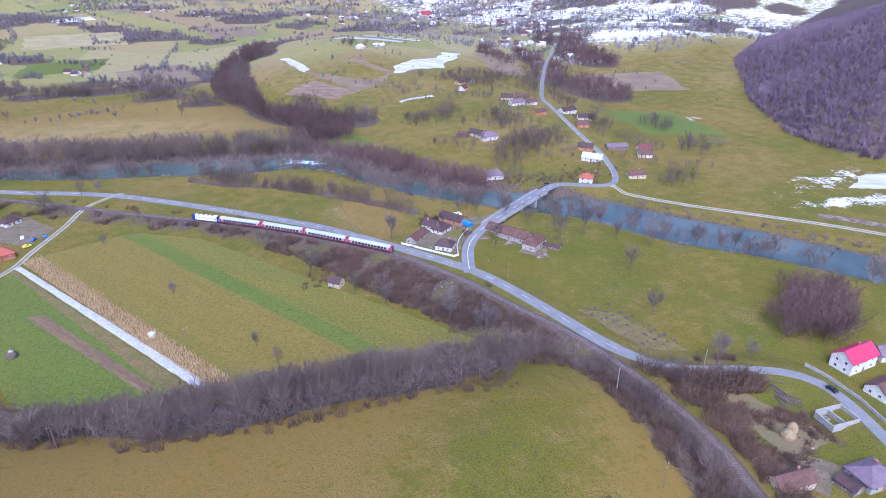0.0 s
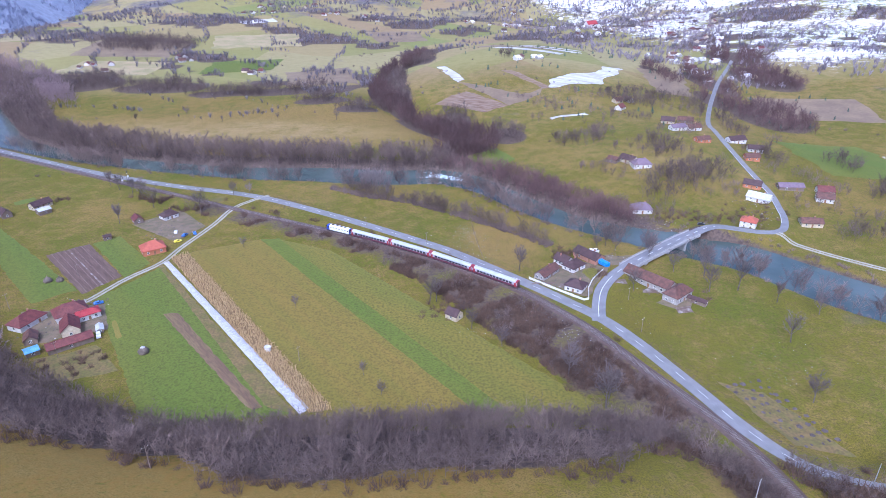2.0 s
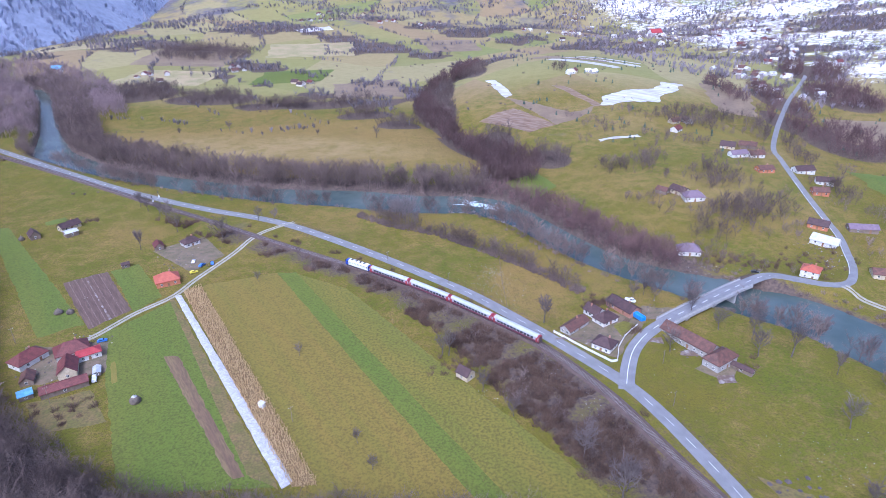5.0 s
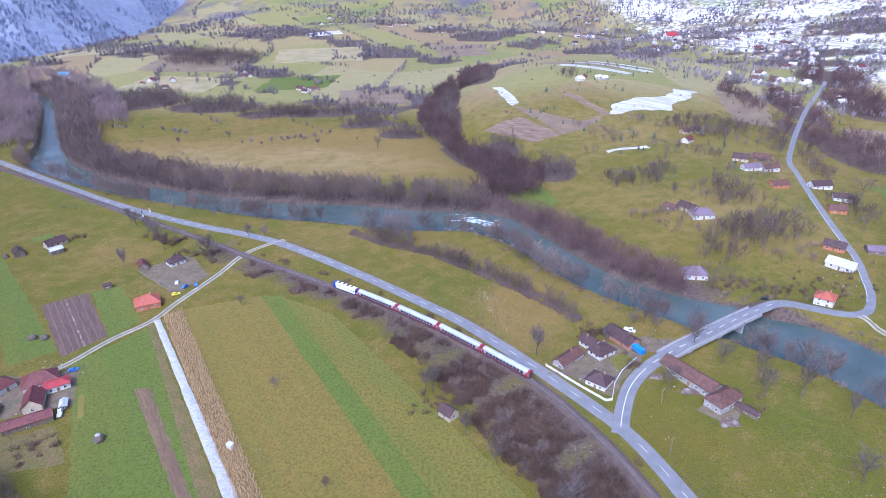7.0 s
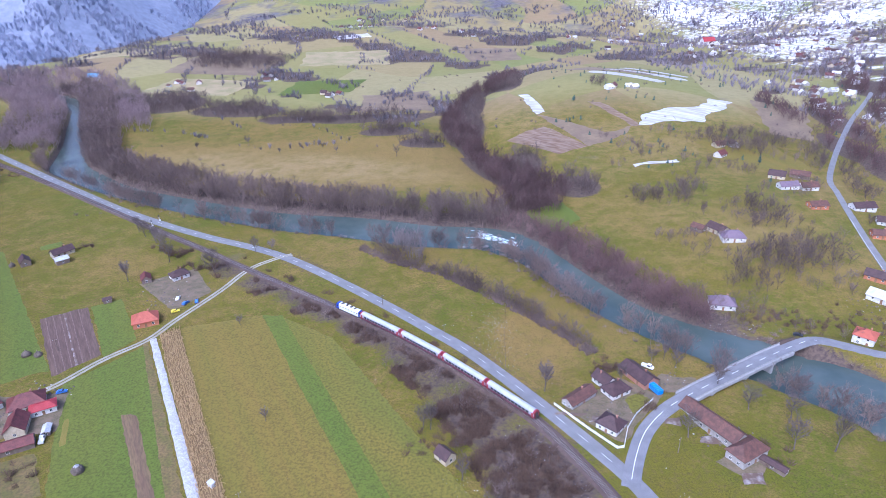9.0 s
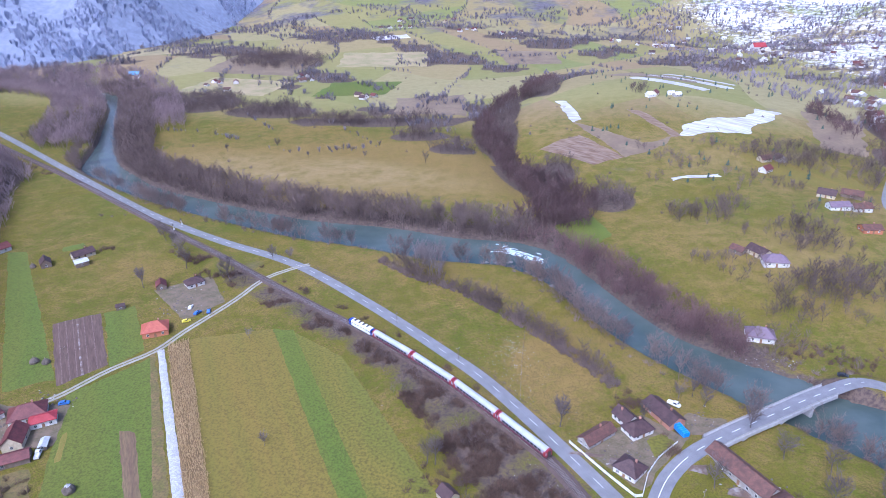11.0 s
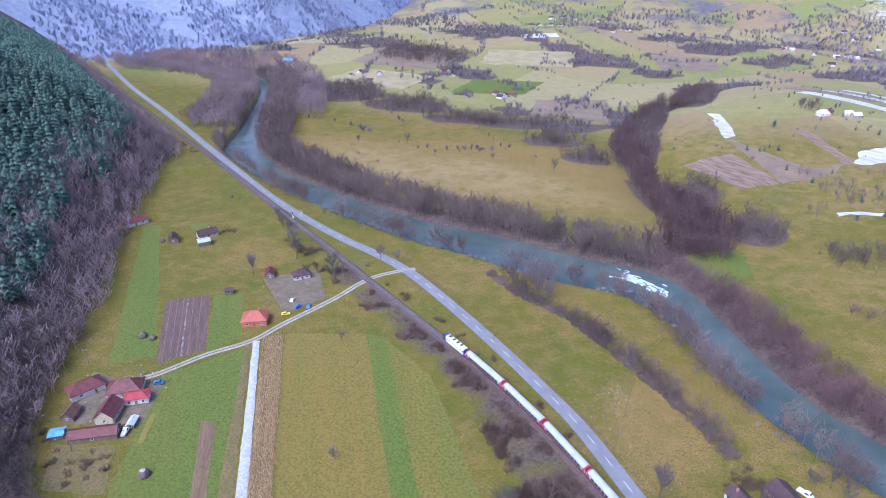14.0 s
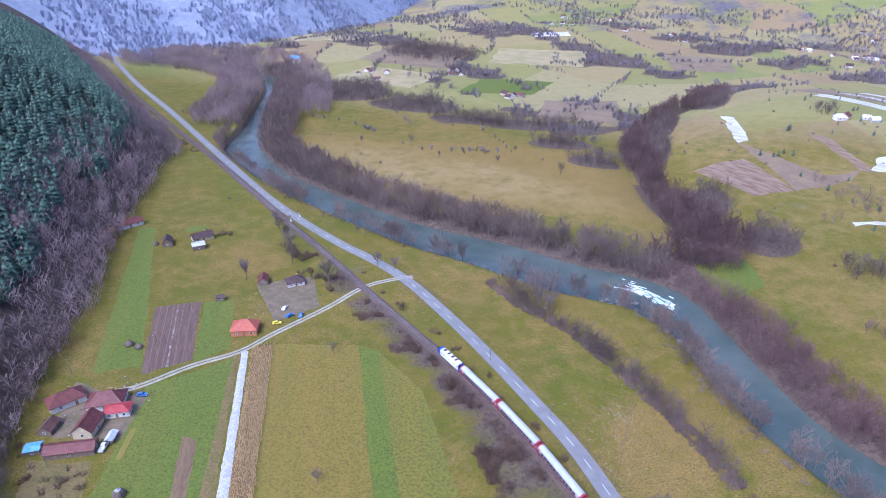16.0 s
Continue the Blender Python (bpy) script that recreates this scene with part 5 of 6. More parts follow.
# ---- woods of the hills ----
def grove(label, rows, mat, size, per=0.02, kinds=None, name="wood"):
    """Leafless woods over round plots: centre, half widths."""
    gg = np.random.default_rng(len(rows) * 3 + int(size))
    xy = []
    for x, y, a, b in rows:
        n = int(a * b * 3.14 * per) + 3
        r, t = np.sqrt(gg.random(n)) * gg.uniform(0.75, 1.15, n), gg.random(n) * 6.28
        xy.append(np.stack([x + a * r * np.cos(t), y + b * r * np.sin(t)], 1))
    xy = np.vstack(xy)
    return stand(name, label, xy[dry_land(xy)], size, kinds or FARWOOD, M[mat])


grove("mauve leafless woods in the valley beyond the river", BEND_WOODS, "twigs", 9, 0.04, MIDWOOD)
grove("leafless orchards and copses across the river", COPSES, "twigs", 8, 0.03, FARWOOD)
grove("dark wood beside the village road", ROAD_WOODS, "twigs_red", 9, 0.045, MIDWOOD)
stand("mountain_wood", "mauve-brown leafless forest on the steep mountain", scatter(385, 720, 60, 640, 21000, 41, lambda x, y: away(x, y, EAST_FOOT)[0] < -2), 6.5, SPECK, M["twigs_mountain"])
stand("far_wood", "patchy leafless woods on the far slopes", scatter(-1100, 800, 640, 1700, 22000, 42, lambda x, y: (wooded(x, y) > 0.0) & (np.hypot(x, y) < 1500)), 9, SPECK, M["twigs_hazed"])
stand("hedge_trees", "scattered bushes on the hill meadows", scatter(-300, 420, 380, 900, 900, 43, lambda x, y: (waves(x, y, 18, 1.1) > 0.3)), 3, BUSH, M["twigs"])
def plot_edge(x, y):
    """Distance in metres, or so, to the border of a hill pasture; only some borders have a hedge."""
    u = 0.0108 * x + 0.0042 * y + 0.55 * np.sin(0.004 * x + 0.011 * y)
    v = -0.0028 * x + 0.0072 * y + 0.5 * np.sin(0.013 * x - 0.005 * y)
    du, dv = np.abs(u - np.round(u)) * 85, np.abs(v - np.round(v)) * 120
    gate = waves(x, y, 70, 0.9)
    return np.where(gate > 0.0, du, np.where(gate > -0.45, dv, 99))


stand("hedge_trees", "rows of leafless trees between the hill pastures", scatter(-900, 700, 560, 1650, 60000, 51, lambda x, y: (plot_edge(x, y) < 3.0 + 3 * waves(x, y, 33, 2.0)) & (away(x, y, RIVER[::3])[0] < -40) & (np.hypot((x - 165) * 1.2, y - 690) > 190)), 6, SPECK, M["twigs_hazed"], vary=0.5)
stand("village_trees", "bare garden trees among the village houses", scatter(250, 800, 560, 1500, 6000, 53, lambda x, y: (waves(x, y, 30, 0.2) > -0.15) & (x + 0.25 * (y - 700) > 300)), 7, SPECK, M["twigs_hazed"], vary=0.5)
stand("orchard_trees", "bare fruit trees and bushes among the houses across the river", scatter(110, 340, 240, 560, 1700, 52, lambda x, y: (waves(x, y, 15, 2.1) > 0.12) & (away(x, y, RIVER)[0] < -22) & (np.hypot((x - 330) / 60, (y - 300) / 70) > 1) & (np.abs(away(x, y, BRANCH)[0]) > 6)), 5.5, FARWOOD, M["twigs"], "trees", vary=0.45)
stand("young_pines", "small dark pines dotted over the hill", scatter(60, 420, 430, 900, 120, 44, lambda x, y: x > 0), 4.5, PINE, M["needles"], "trees", squash=1.4)
grove("brown leafless thicket beside the white house", [(166, 66, 20, 16), (182, 78, 16, 14)], "twigs_red", 10, 0.13, THICKET, "thicket")
stand("hedge", "brown hedge of bushes and thin trees along the meadow", along(smooth_line([(-67, 345), (-44, 326), (-18, 312), (6, 290), (28, 267), (42, 250), (52, 236)]), -3, 3, 0.35, 45), 3.2, BUSH, M["twigs"])
stand("hedge_trees", "slim leafless trees in the hedge", along(smooth_line([(-60, 348), (-44, 326), (-18, 312), (6, 290), (28, 267), (42, 250), (52, 236)]), -3.5, 3.5, 0.13, 46), 7.5, THICKET, M["twigs"], vary=0.4)
grove("tall leafless trees by the rapids", [(-40, 350, 9, 16), (-34, 330, 6, 8)], "twigs_grey", 11, 0.07, WOOD, "tree_group")
stand("cutting_scrub", "dense brown scrub on the railway cutting", np.vstack([along(RAIL, -15, -4.5, 0.26, 47, 0.90, 0.985), along(RAIL, 4.5, 14, 0.24, 48, 0.90, 0.99)]), 4.5, BUSH, M["scrub"], squash=1.1)
stand("bank_scrub", "low brown scrub on the river banks", np.vstack([along(RIVER, 15, 24, 0.03, 49, 0.4, 0.95), along(RIVER, -28, -14, 0.04, 50, 0.42, 0.95)]), 2.4, BUSH, M["twigs"], squash=1.3)

stand("road_thicket", "brown thicket beside the road above the railway cutting", np.vstack([along(smooth_line([(78, 74), (87, 58), (99, 49), (113, 43)]), -3.5, 3.5, 0.4, 58), along(smooth_line([(84, 52), (96, 42)]), -8, 8, 0.22, 59)]), 6.3, BUSH, M["scrub"], squash=1.1, vary=0.4)
stand("road_saplings", "thin leafless saplings in the thicket beside the road", along(smooth_line([(78, 72), (87, 56), (99, 47)]), -5, 5, 0.2, 60), 7.5, THICKET, M["twigs"], vary=0.4)

# ---- single trees ----
sg = np.random.default_rng(77)
PROTO = []
for s, lean, b in ((0.34, 0.8, 0.26), (0.38, 0.65, 0.24), (0.26, 1.1, 0.32)):
    (tv, tf), (cv, cf) = bare_tree(sg, spread=s, limbs=12, shoots=10, twigs=4, thick=0.021, fine=0.0075, base=b, lean=lean, hair=True)
    PROTO.append((mesh_of("trunk", tv, tf, M["bark"], smooth=True), mesh_of("crown", cv, cf, M["twigs_tree"])))


def tree(x, y, h, k, label="bare leafless tree standing in the meadow"):
    h = h * 1.4
    top = anchor("tree", Matrix.LocRotScale((x, y, float(mesh_z(x, y)[0])), Euler((0, 0, x * 1.7 + y)), (h, h, h)), label, "tree", "single bare trees")
    for name, me in zip(("trunk", "crown"), PROTO[k]):
        ob = new(name, me)
        ob.parent = top
    return top


for i, (x, y, h) in enumerate([(126, 134, 9), (110, 97, 8), (128, 178, 11), (114, 179, 9), (78, 184, 8), (28, 209, 9), (33, 103, 11), (26, 124, 9), (36, 108, 9), (-5, 161, 6), (5, 146, 6), (-17, 186, 8), (-81, 190, 4), (-120, 341, 5), (-215, 370, 7),
                               (-187, 342, 9), (-177, 327, 9), (-190, 303, 8), (-145, 313, 10), (-113, 259, 4), (-52, 135, 4), (-46, 122, 4), (-207, 362, 8), (-196, 352, 7), (-20, 186, 7)]):
    tree(x, y, h, i % 3)
for i, (x, y, h) in enumerate([(120, 195, 8), (140, 165, 7), (152, 152, 7), (106, 200, 8), (112, 60, 7), (108, 57, 8), (121, 54, 6), (60, 215, 6), (85, 226, 6), (76, 230, 5), (82, 232, 5), (-130, 340, 6), (-208, 575, 6), (-250, 560, 5), (-65, 532, 7), (-120, 548, 4), (-170, 545, 4)]):
    tree(x, y, h, (i + 1) % 3, "bare leafless tree with a wide crown")
for i, (x, y, h) in enumerate([(98, 212, 9), (132, 213, 8), (150, 195, 9), (163, 178, 9), (171, 163, 8), (180, 148, 9), (190, 132, 8), (60, 268, 8), (50, 286, 9), (38, 305, 8), (-20, 352, 10), (-55, 362, 10), (-90, 370, 9), (-100, 374, 8), (-140, 381, 9)]):
    tree(x, y, h, (i + 2) % 3, "slim bare tree on the river bank")

# ---- bridge ----
M["bridge"] = M["concrete"]
on = (s_branch >= deck_on - 4) & (s_branch <= deck_off + 4)
bp_, bz, bs = dense(BRANCH[on], BRANCH_Z[on], 2.5)
bridge = anchor("bridge", Matrix(), "concrete road bridge on pale piers over the river", "bridge")
v, f = ribbon(bp_, [-3.9, -3.9, -3.25, -3.25], bz, [-1.2, 0.28, 0.28, -0.02])
piece("kerb", v, f, M["concrete"], bridge)
v, f = ribbon(bp_, [3.25, 3.25, 3.9, 3.9], bz, [-0.02, 0.28, 0.28, -1.2])
piece("kerb", v, f, M["concrete"], bridge)
v, f = ribbon(bp_, [-3.9, 3.9], bz, [-1.2, -1.2])
piece("deck", v, f[:, ::-1], M["concrete"], bridge)
v, f = ribbon(bp_, [-3.3, 3.3], bz, [-0.02, -0.02])
piece("deck_top", v, f, M["asphalt"], bridge)
bd = np.gradient(bp_, axis=0)
bd /= np.linalg.norm(bd, axis=1)[:, None]
post_bm = box(bmesh.new(), -0.07, 0.07, -0.07, 0.07, 0.2, 1.2, 0.02)
post_me = bpy.data.meshes.new("post")
post_bm.to_mesh(post_me), post_bm.free()
post_me.materials.append(M["wall_grey"])
for side in (-3.6, 3.6):
    for h in (0.7, 1.15):
        v, f = ribbon(bp_, [side - 0.05, side - 0.05, side + 0.05, side + 0.05, side - 0.05], bz, [h - 0.06, h + 0.06, h + 0.06, h - 0.06, h - 0.06])
        piece("handrail", v, f, M["wall_grey"], bridge)
    for q, d, zz in zip(bp_, bd, bz):
        ob = new("post", post_me)
        ob.parent, ob.location = bridge, (q[0] + d[1] * side, q[1] - d[0] * side, zz)
for s0 in (deck_on + 12, deck_on + 32, deck_on + 50):
    q = np.array([np.interp(s0, s_branch, BRANCH[:, 0]), np.interp(s0, s_branch, BRANCH[:, 1])])
    q2 = np.array([np.interp(s0 + 1, s_branch, BRANCH[:, 0]), np.interp(s0 + 1, s_branch, BRANCH[:, 1])])
    zt = float(np.interp(s0, s_branch, BRANCH_Z)) - 1.2
    bm = box(bmesh.new(), -0.7, 0.7, -3.4, 3.4, -9.5, zt - 0.5, 0.15)
    box(bm, -0.95, 0.95, -3.8, 3.8, zt - 0.6, zt + 0.01)
    o = part("pier", bm, M["concrete"], bridge)
    o.matrix_basis = pose(q[0], q[1], 0, rz=math.degrees(math.atan2(q2[1] - q[1], q2[0] - q[0])))

# ---- train ----
M["coach_red"] = surf("coach_red", (0.33, 0.03, 0.045), (0.27, 0.03, 0.04), 0.4, (0.16, 0.03, 0.035), 3, rough=0.4, bump=0.02)
M["coach_maroon"] = surf("coach_maroon", (0.16, 0.03, 0.06), (0.13, 0.03, 0.05), 0.5, (0.08, 0.03, 0.04), 3, rough=0.45, bump=0.02)
M["coach_grey"] = surf("coach_grey", (0.4, 0.41, 0.44), (0.34, 0.35, 0.38), 0.5, (0.24, 0.24, 0.26), 3, rough=0.4, bump=0.02)
M["coach_roof"] = surf("coach_roof", (0.47, 0.49, 0.54), (0.39, 0.41, 0.45), 0.35, (0.3, 0.3, 0.31), 2, rough=0.5, bump=0.05)
M["loco_white"] = surf("loco_white", (0.76, 0.77, 0.78), (0.66, 0.67, 0.68), 0.4, (0.45, 0.45, 0.45), 3, rough=0.35, bump=0.02)
M["loco_blue"] = surf("loco_blue", (0.02, 0.06, 0.36), (0.025, 0.05, 0.28), 0.5, rough=0.35, bump=0.02)
M["iron"] = surf("dark_iron", (0.05, 0.045, 0.045), (0.09, 0.08, 0.075), 1.0, rough=0.7, bump=0.2)


def shell(profile, x0, x1, n=2):
    """A skin drawn along x from a cross-section of (y, z)."""
    k = len(profile)
    xs = np.linspace(x0, x1, n)
    v = [(x, p[0], p[1]) for x in xs for p in profile]
    f = [(i * k + j, i * k + j + 1, (i + 1) * k + j + 1, (i + 1) * k + j) for i in range(n - 1) for j in range(k - 1)]
    return v, f


def bogie(parent, x):
    bm = bmesh.new()
    box(bm, x - 1.9, x + 1.9, -1.1, -0.9, 0.35, 0.75, 0.05), box(bm, x - 1.9, x + 1.9, 0.9, 1.1, 0.35, 0.75, 0.05), box(bm, x - 0.4, x + 0.4, -1.1, 1.1, 0.4, 0.8, 0.04)
    bo = part("bogie", bm, M["iron"], parent)
    for dx in (-1.3, 1.3):
        for y in (-0.75, 0.75):
            bm = bmesh.new()
            bmesh.ops.create_cone(bm, cap_ends=True, segments=16, radius1=0.46, radius2=0.46, depth=0.14, matrix=pose(x + dx, y, 0.46, 90))
            part("wheel", bm, M["iron"], bo)


ROOF_ARC = [(1.41 * math.cos(a), 3.15 + 0.95 * math.sin(a)) for a in np.linspace(0.0, math.pi, 11)]


def coach():
    top = anchor("coach", Matrix(), "red and grey passenger coach with a pale roof", "train", "coaches of the train")
    for s in (-1, 1):
        v, f = shell([(1.25 * s, 0.75), (1.42 * s, 1.0), (1.43 * s, 1.75)], -13, 13)
        piece("lower_side", v, f, M["coach_maroon"], top, "maroon lower side panel")
        v, f = shell([(1.43 * s, 1.75), (1.43 * s, 3.15)], -13, 13)
        side = piece("side", v, f, M["coach_grey"], top, "grey side panel with a row of windows")
        bm = box(bmesh.new(), -0.7, 0.7, -0.02, 0.02, -0.1, 1.0, 0.015)
        me = bpy.data.meshes.new("window")
        bm.to_mesh(me), bm.free()
        me.materials.append(M["glass"])
        for k in range(11):
            ob = new("window", me)
            ob.parent, ob.location = side, (-9.4 + 1.88 * k, 1.43 * s, 1.95)
        for x in (-12.0, 12.0):
            bm = box(bmesh.new(), x - 0.55, x + 0.55, 1.43 * s - 0.03, 1.43 * s + 0.03, 0.95, 3.1, 0.02)
            part("door", bm, M["coach_red"], top, "red entrance door")
    v, f = shell(ROOF_ARC, -12.2, 12.2, 9)
    piece("roof", v, f, M["coach_roof"], top, "pale grey curved roof", smooth=True)
    for a, b in ((-13.0, -12.2), (12.2, 13.0)):
        v, f = shell([(p * 1.01, z + 0.01) for p, z in ROOF_ARC], a, b)
        piece("roof_end", v, f, M["coach_red"], top, "red roof end", smooth=True)
    for x in (-13.0, 13.0):
        n = len(ROOF_ARC)
        v = [(x, p, z) for p, z in ROOF_ARC] + [(x, -1.43, 1.0), (x, -1.25, 0.75), (x, 1.25, 0.75), (x, 1.43, 1.0)]
        piece("end_panel", v, [tuple(range(len(v)))], M["coach_red"], top, "red end wall")
        s = 1 if x > 0 else -1
        bm = bmesh.new()
        box(bm, min(x, x + 0.24 * s), max(x, x + 0.24 * s), -0.75, 0.75, 1.0, 3.3, 0.08)
        part("gangway", bm, M["iron"], top, "black rubber gangway")
        for y in (-0.9, 0.9):
            bm = bmesh.new()
            bmesh.ops.create_cone(bm, cap_ends=True, segments=12, radius1=0.22, radius2=0.22, depth=0.3, matrix=pose(x + 0.13 * s, y, 1.05, 0, 90))
            part("buffer", bm, M["iron"], top)
    bm = box(bmesh.new(), -12.9, 12.9, -1.2, 1.2, 0.72, 0.95)
    box(bm, -5, -2, -1.15, 1.15, 0.35, 0.75, 0.05), box(bm, 1, 5, -1.15, 1.15, 0.35, 0.75, 0.05)
    part("underframe", bm, M["iron"], top)
    for x in np.linspace(-11, 11, 9):
        part("roof_vent", box(bmesh.new(), x - 0.25, x + 0.25, -0.2, 0.2, 4.08, 4.2, 0.03), M["coach_roof"], top)
    bogie(top, -9.5), bogie(top, 9.5)
    return top


def locomotive():
    top = anchor("locomotive", Matrix(), "white diesel locomotive with blue cab ends", "locomotive")
    half = 8.2
    arc = [(1.45, 1.1), (1.48, 3.2), (1.2, 3.75), (0.6, 3.95), (-0.6, 3.95), (-1.2, 3.75), (-1.48, 3.2), (-1.45, 1.1)]
    v, f = shell(arc, -half + 2.2, half - 2.2, 5)
    body = piece("body", v, f, M["loco_white"], top, "white body side and roof")
    for s in (-1, 1):
        a, b = s * (half - 2.2), s * (half - 0.7)
        v, f = shell(arc, a, b)
        piece("cab", v, f, M["loco_blue"] if s < 0 else M["loco_white"], top)
        nose = [(p, z if z < 2 else 2 + (z - 2) * 0.86) for p, z in arc]
        n = len(arc)
        v = [(b, p, z) for p, z in arc] + [(s * half + (0.0 if z < 2.2 else -0.45 * s), p * 0.97, z) for p, z in nose]
        f = [(j, j + 1, n + j + 1, n + j) for j in range(n - 1)] + [tuple(range(n, 2 * n))]
        piece("front", v, f, M["loco_blue"], top, "blue cab front")
        bm = box(bmesh.new(), s * half - 0.36, s * half - 0.2, -1.15, 1.15, 2.5, 3.25, 0.03)
        part("windscreen", bm, M["glass"], top)
        for y in (-0.95, 0.95):
            part("headlight", box(bmesh.new(), s * half - 0.05, s * half + 0.06, y - 0.18, y + 0.18, 1.5, 1.8, 0.03), M["frame_white"], top)
        for y in (-1.47, 1.47):
            bm = box(bmesh.new(), s * (half - 1.5) - 0.4, s * (half - 1.5) + 0.4, y - 0.03, y + 0.03, 2.3, 3.0, 0.02)
            part("cab_window", bm, M["glass"], top)
    for x, w in ((-4.2, 1.3), (-1.2, 1.0), (1.6, 1.2), (4.2, 0.9)):
        part("roof_grille", box(bmesh.new(), x - w / 2, x + w / 2, -0.75, 0.75, 3.9, 4.2, 0.06), M["iron"], top, "dark roof grille")
    for x in np.linspace(-5, 5, 6):
        for y in (-1.47, 1.47):
            part("louvre", box(bmesh.new(), x - 0.6, x + 0.6, y - 0.03, y + 0.03, 2.5, 3.1, 0.02), M["coach_grey"], body)
    bm = box(bmesh.new(), -half + 0.1, half - 0.1, -1.3, 1.3, 0.75, 1.12)
    box(bm, -2.5, 2.5, -1.3, 1.3, 0.3, 0.8, 0.1)
    part("underframe", bm, M["iron"], top)
    bogie(top, -5.2), bogie(top, 5.2)
    return top


rp, rz, rs = dense(RAIL, RAIL_Z, 1.0)


def on_rail(s):
    a, b = [np.array([np.interp(s + d, rs, rp[:, 0]), np.interp(s + d, rs, rp[:, 1])]) for d in (-9, 9)]
    m, d = (a + b) / 2, b - a
    return pose(m[0], m[1], -1.2 + 0.085, rz=math.degrees(math.atan2(d[1], d[0])))


TAIL = 1302.0
first = coach()
first.matrix_basis = on_rail(TAIL - 13.3)
for k in range(1, 4):
    copy_thing(first, on_rail(TAIL - 13.3 - 26.6 * k))
locomotive().matrix_basis = on_rail(TAIL - 26.6 * 4 - 8.6)

# ---- fences, poles, vehicles, small things ----
def wall_run(pts, h, w, mat, label, name="fence", every=3.0):
    """A low wall with posts along a line of corners."""
    top = anchor(name, Matrix(), label, "fence")
    for (x0, y0), (x1, y1) in zip(pts, pts[1:]):
        n = max(1, round(math.hypot(x1 - x0, y1 - y0) / every))
        for k in range(n):
            a, b = np.array([x0, y0]) + np.array([x1 - x0, y1 - y0]) * k / n, np.array([x0, y0]) + np.array([x1 - x0, y1 - y0]) * (k + 1) / n
            ln = float(np.hypot(*(b - a)))
            z = float(mesh_z(*((a + b) / 2))[0])
            m = pose(a[0], a[1], z, rz=math.degrees(math.atan2(b[1] - a[1], b[0] - a[0])))
            bm = box(bmesh.new(), 0.1, ln - 0.1, -w / 2, w / 2, -0.4, h, 0.02)
            part("panel", bm, mat, top).matrix_basis = m
            bm = box(bmesh.new(), -0.15, 0.15, -0.15, 0.15, -0.4, h + 0.2, 0.03)
            part("post", bm, mat, top).matrix_basis = m
    return top


wall_run([(31, 200.5), (42, 186.5), (50.5, 176.5), (53, 177), (56.5, 187), (61.5, 195), (70, 203.5)], 1.1, 0.16, M["paint_white"], "white-painted concrete garden fence along the road")
wall_run([(138, 44), (138.5, 34), (138, 22), (134, 6), (126, -16)], 1.3, 0.3, M["concrete"], "long pale concrete retaining wall along the road", "wall")
wall_run([(16, 281), (14, 250), (13, 221)], 0.32, 0.05, M["wood_old"], "weathered wooden field fence")


def pole(x, y, h=8.0, mat="wood_old", arm=True):
    top = anchor("utility_pole", pose(x, y, float(mesh_z(x, y)[0]), rz=40), "weathered utility pole standing in the grass", "pole", "utility poles")
    bm = bmesh.new()
    bmesh.ops.create_cone(bm, cap_ends=True, segments=8, radius1=0.16, radius2=0.1, depth=h + 0.6, matrix=Matrix.Translation((0, 0, h / 2 - 0.3)))
    part("pole", bm, M[mat], top)
    if arm:
        part("crossarm", box(bmesh.new(), -0.9, 0.9, -0.06, 0.06, h - 0.7, h - 0.55), M[mat], top)
        for dx in (-0.8, 0, 0.8):
            bm = bmesh.new()
            bmesh.ops.create_cone(bm, cap_ends=True, segments=8, radius1=0.06, radius2=0.04, depth=0.22, matrix=Matrix.Translation((dx, 0, h - 0.44)))
            part("insulator", bm, M["frame_white"], top)


for x, y, h in ((49, 42, 9), (100, 56, 9), (-77, 148, 7), (66, 148, 7), (-46, 277, 6), (-14, 250, 6), (-109, 69, 8), (32, 0, 8), (-173, 164, 8), (-210, 208, 8), (72, 176, 7), (-190, 236, 7)):
    pole(x, y, h, "concrete" if h == 9 else "wood_old")
def wires(a, b, h0, h1, sag=1.2):
    """Three sagging wires between two poles."""
    top = anchor("power_line", Matrix(), "thin sagging wires strung between utility poles", "power line")
    z0, z1 = float(mesh_z(*a)[0]) + h0 - 0.35, float(mesh_z(*b)[0]) + h1 - 0.35
    d = np.array([b[0] - a[0], b[1] - a[1]], float)
    side = np.array([d[1], -d[0]]) / np.hypot(*d)
    for o in (-0.8, 0.0, 0.8):
        u = np.linspace(0, 1, 15)
        line = np.array(a)[None] + u[:, None] * d + side * o
        zs = z0 + (z1 - z0) * u - sag * 4 * u * (1 - u)
        v, f = ribbon(line, [-0.03, 0.0, 0.03, -0.03], zs, [0.0, 0.05, 0.0, 0.0])
        piece("wire", v, f, M["iron"], top)


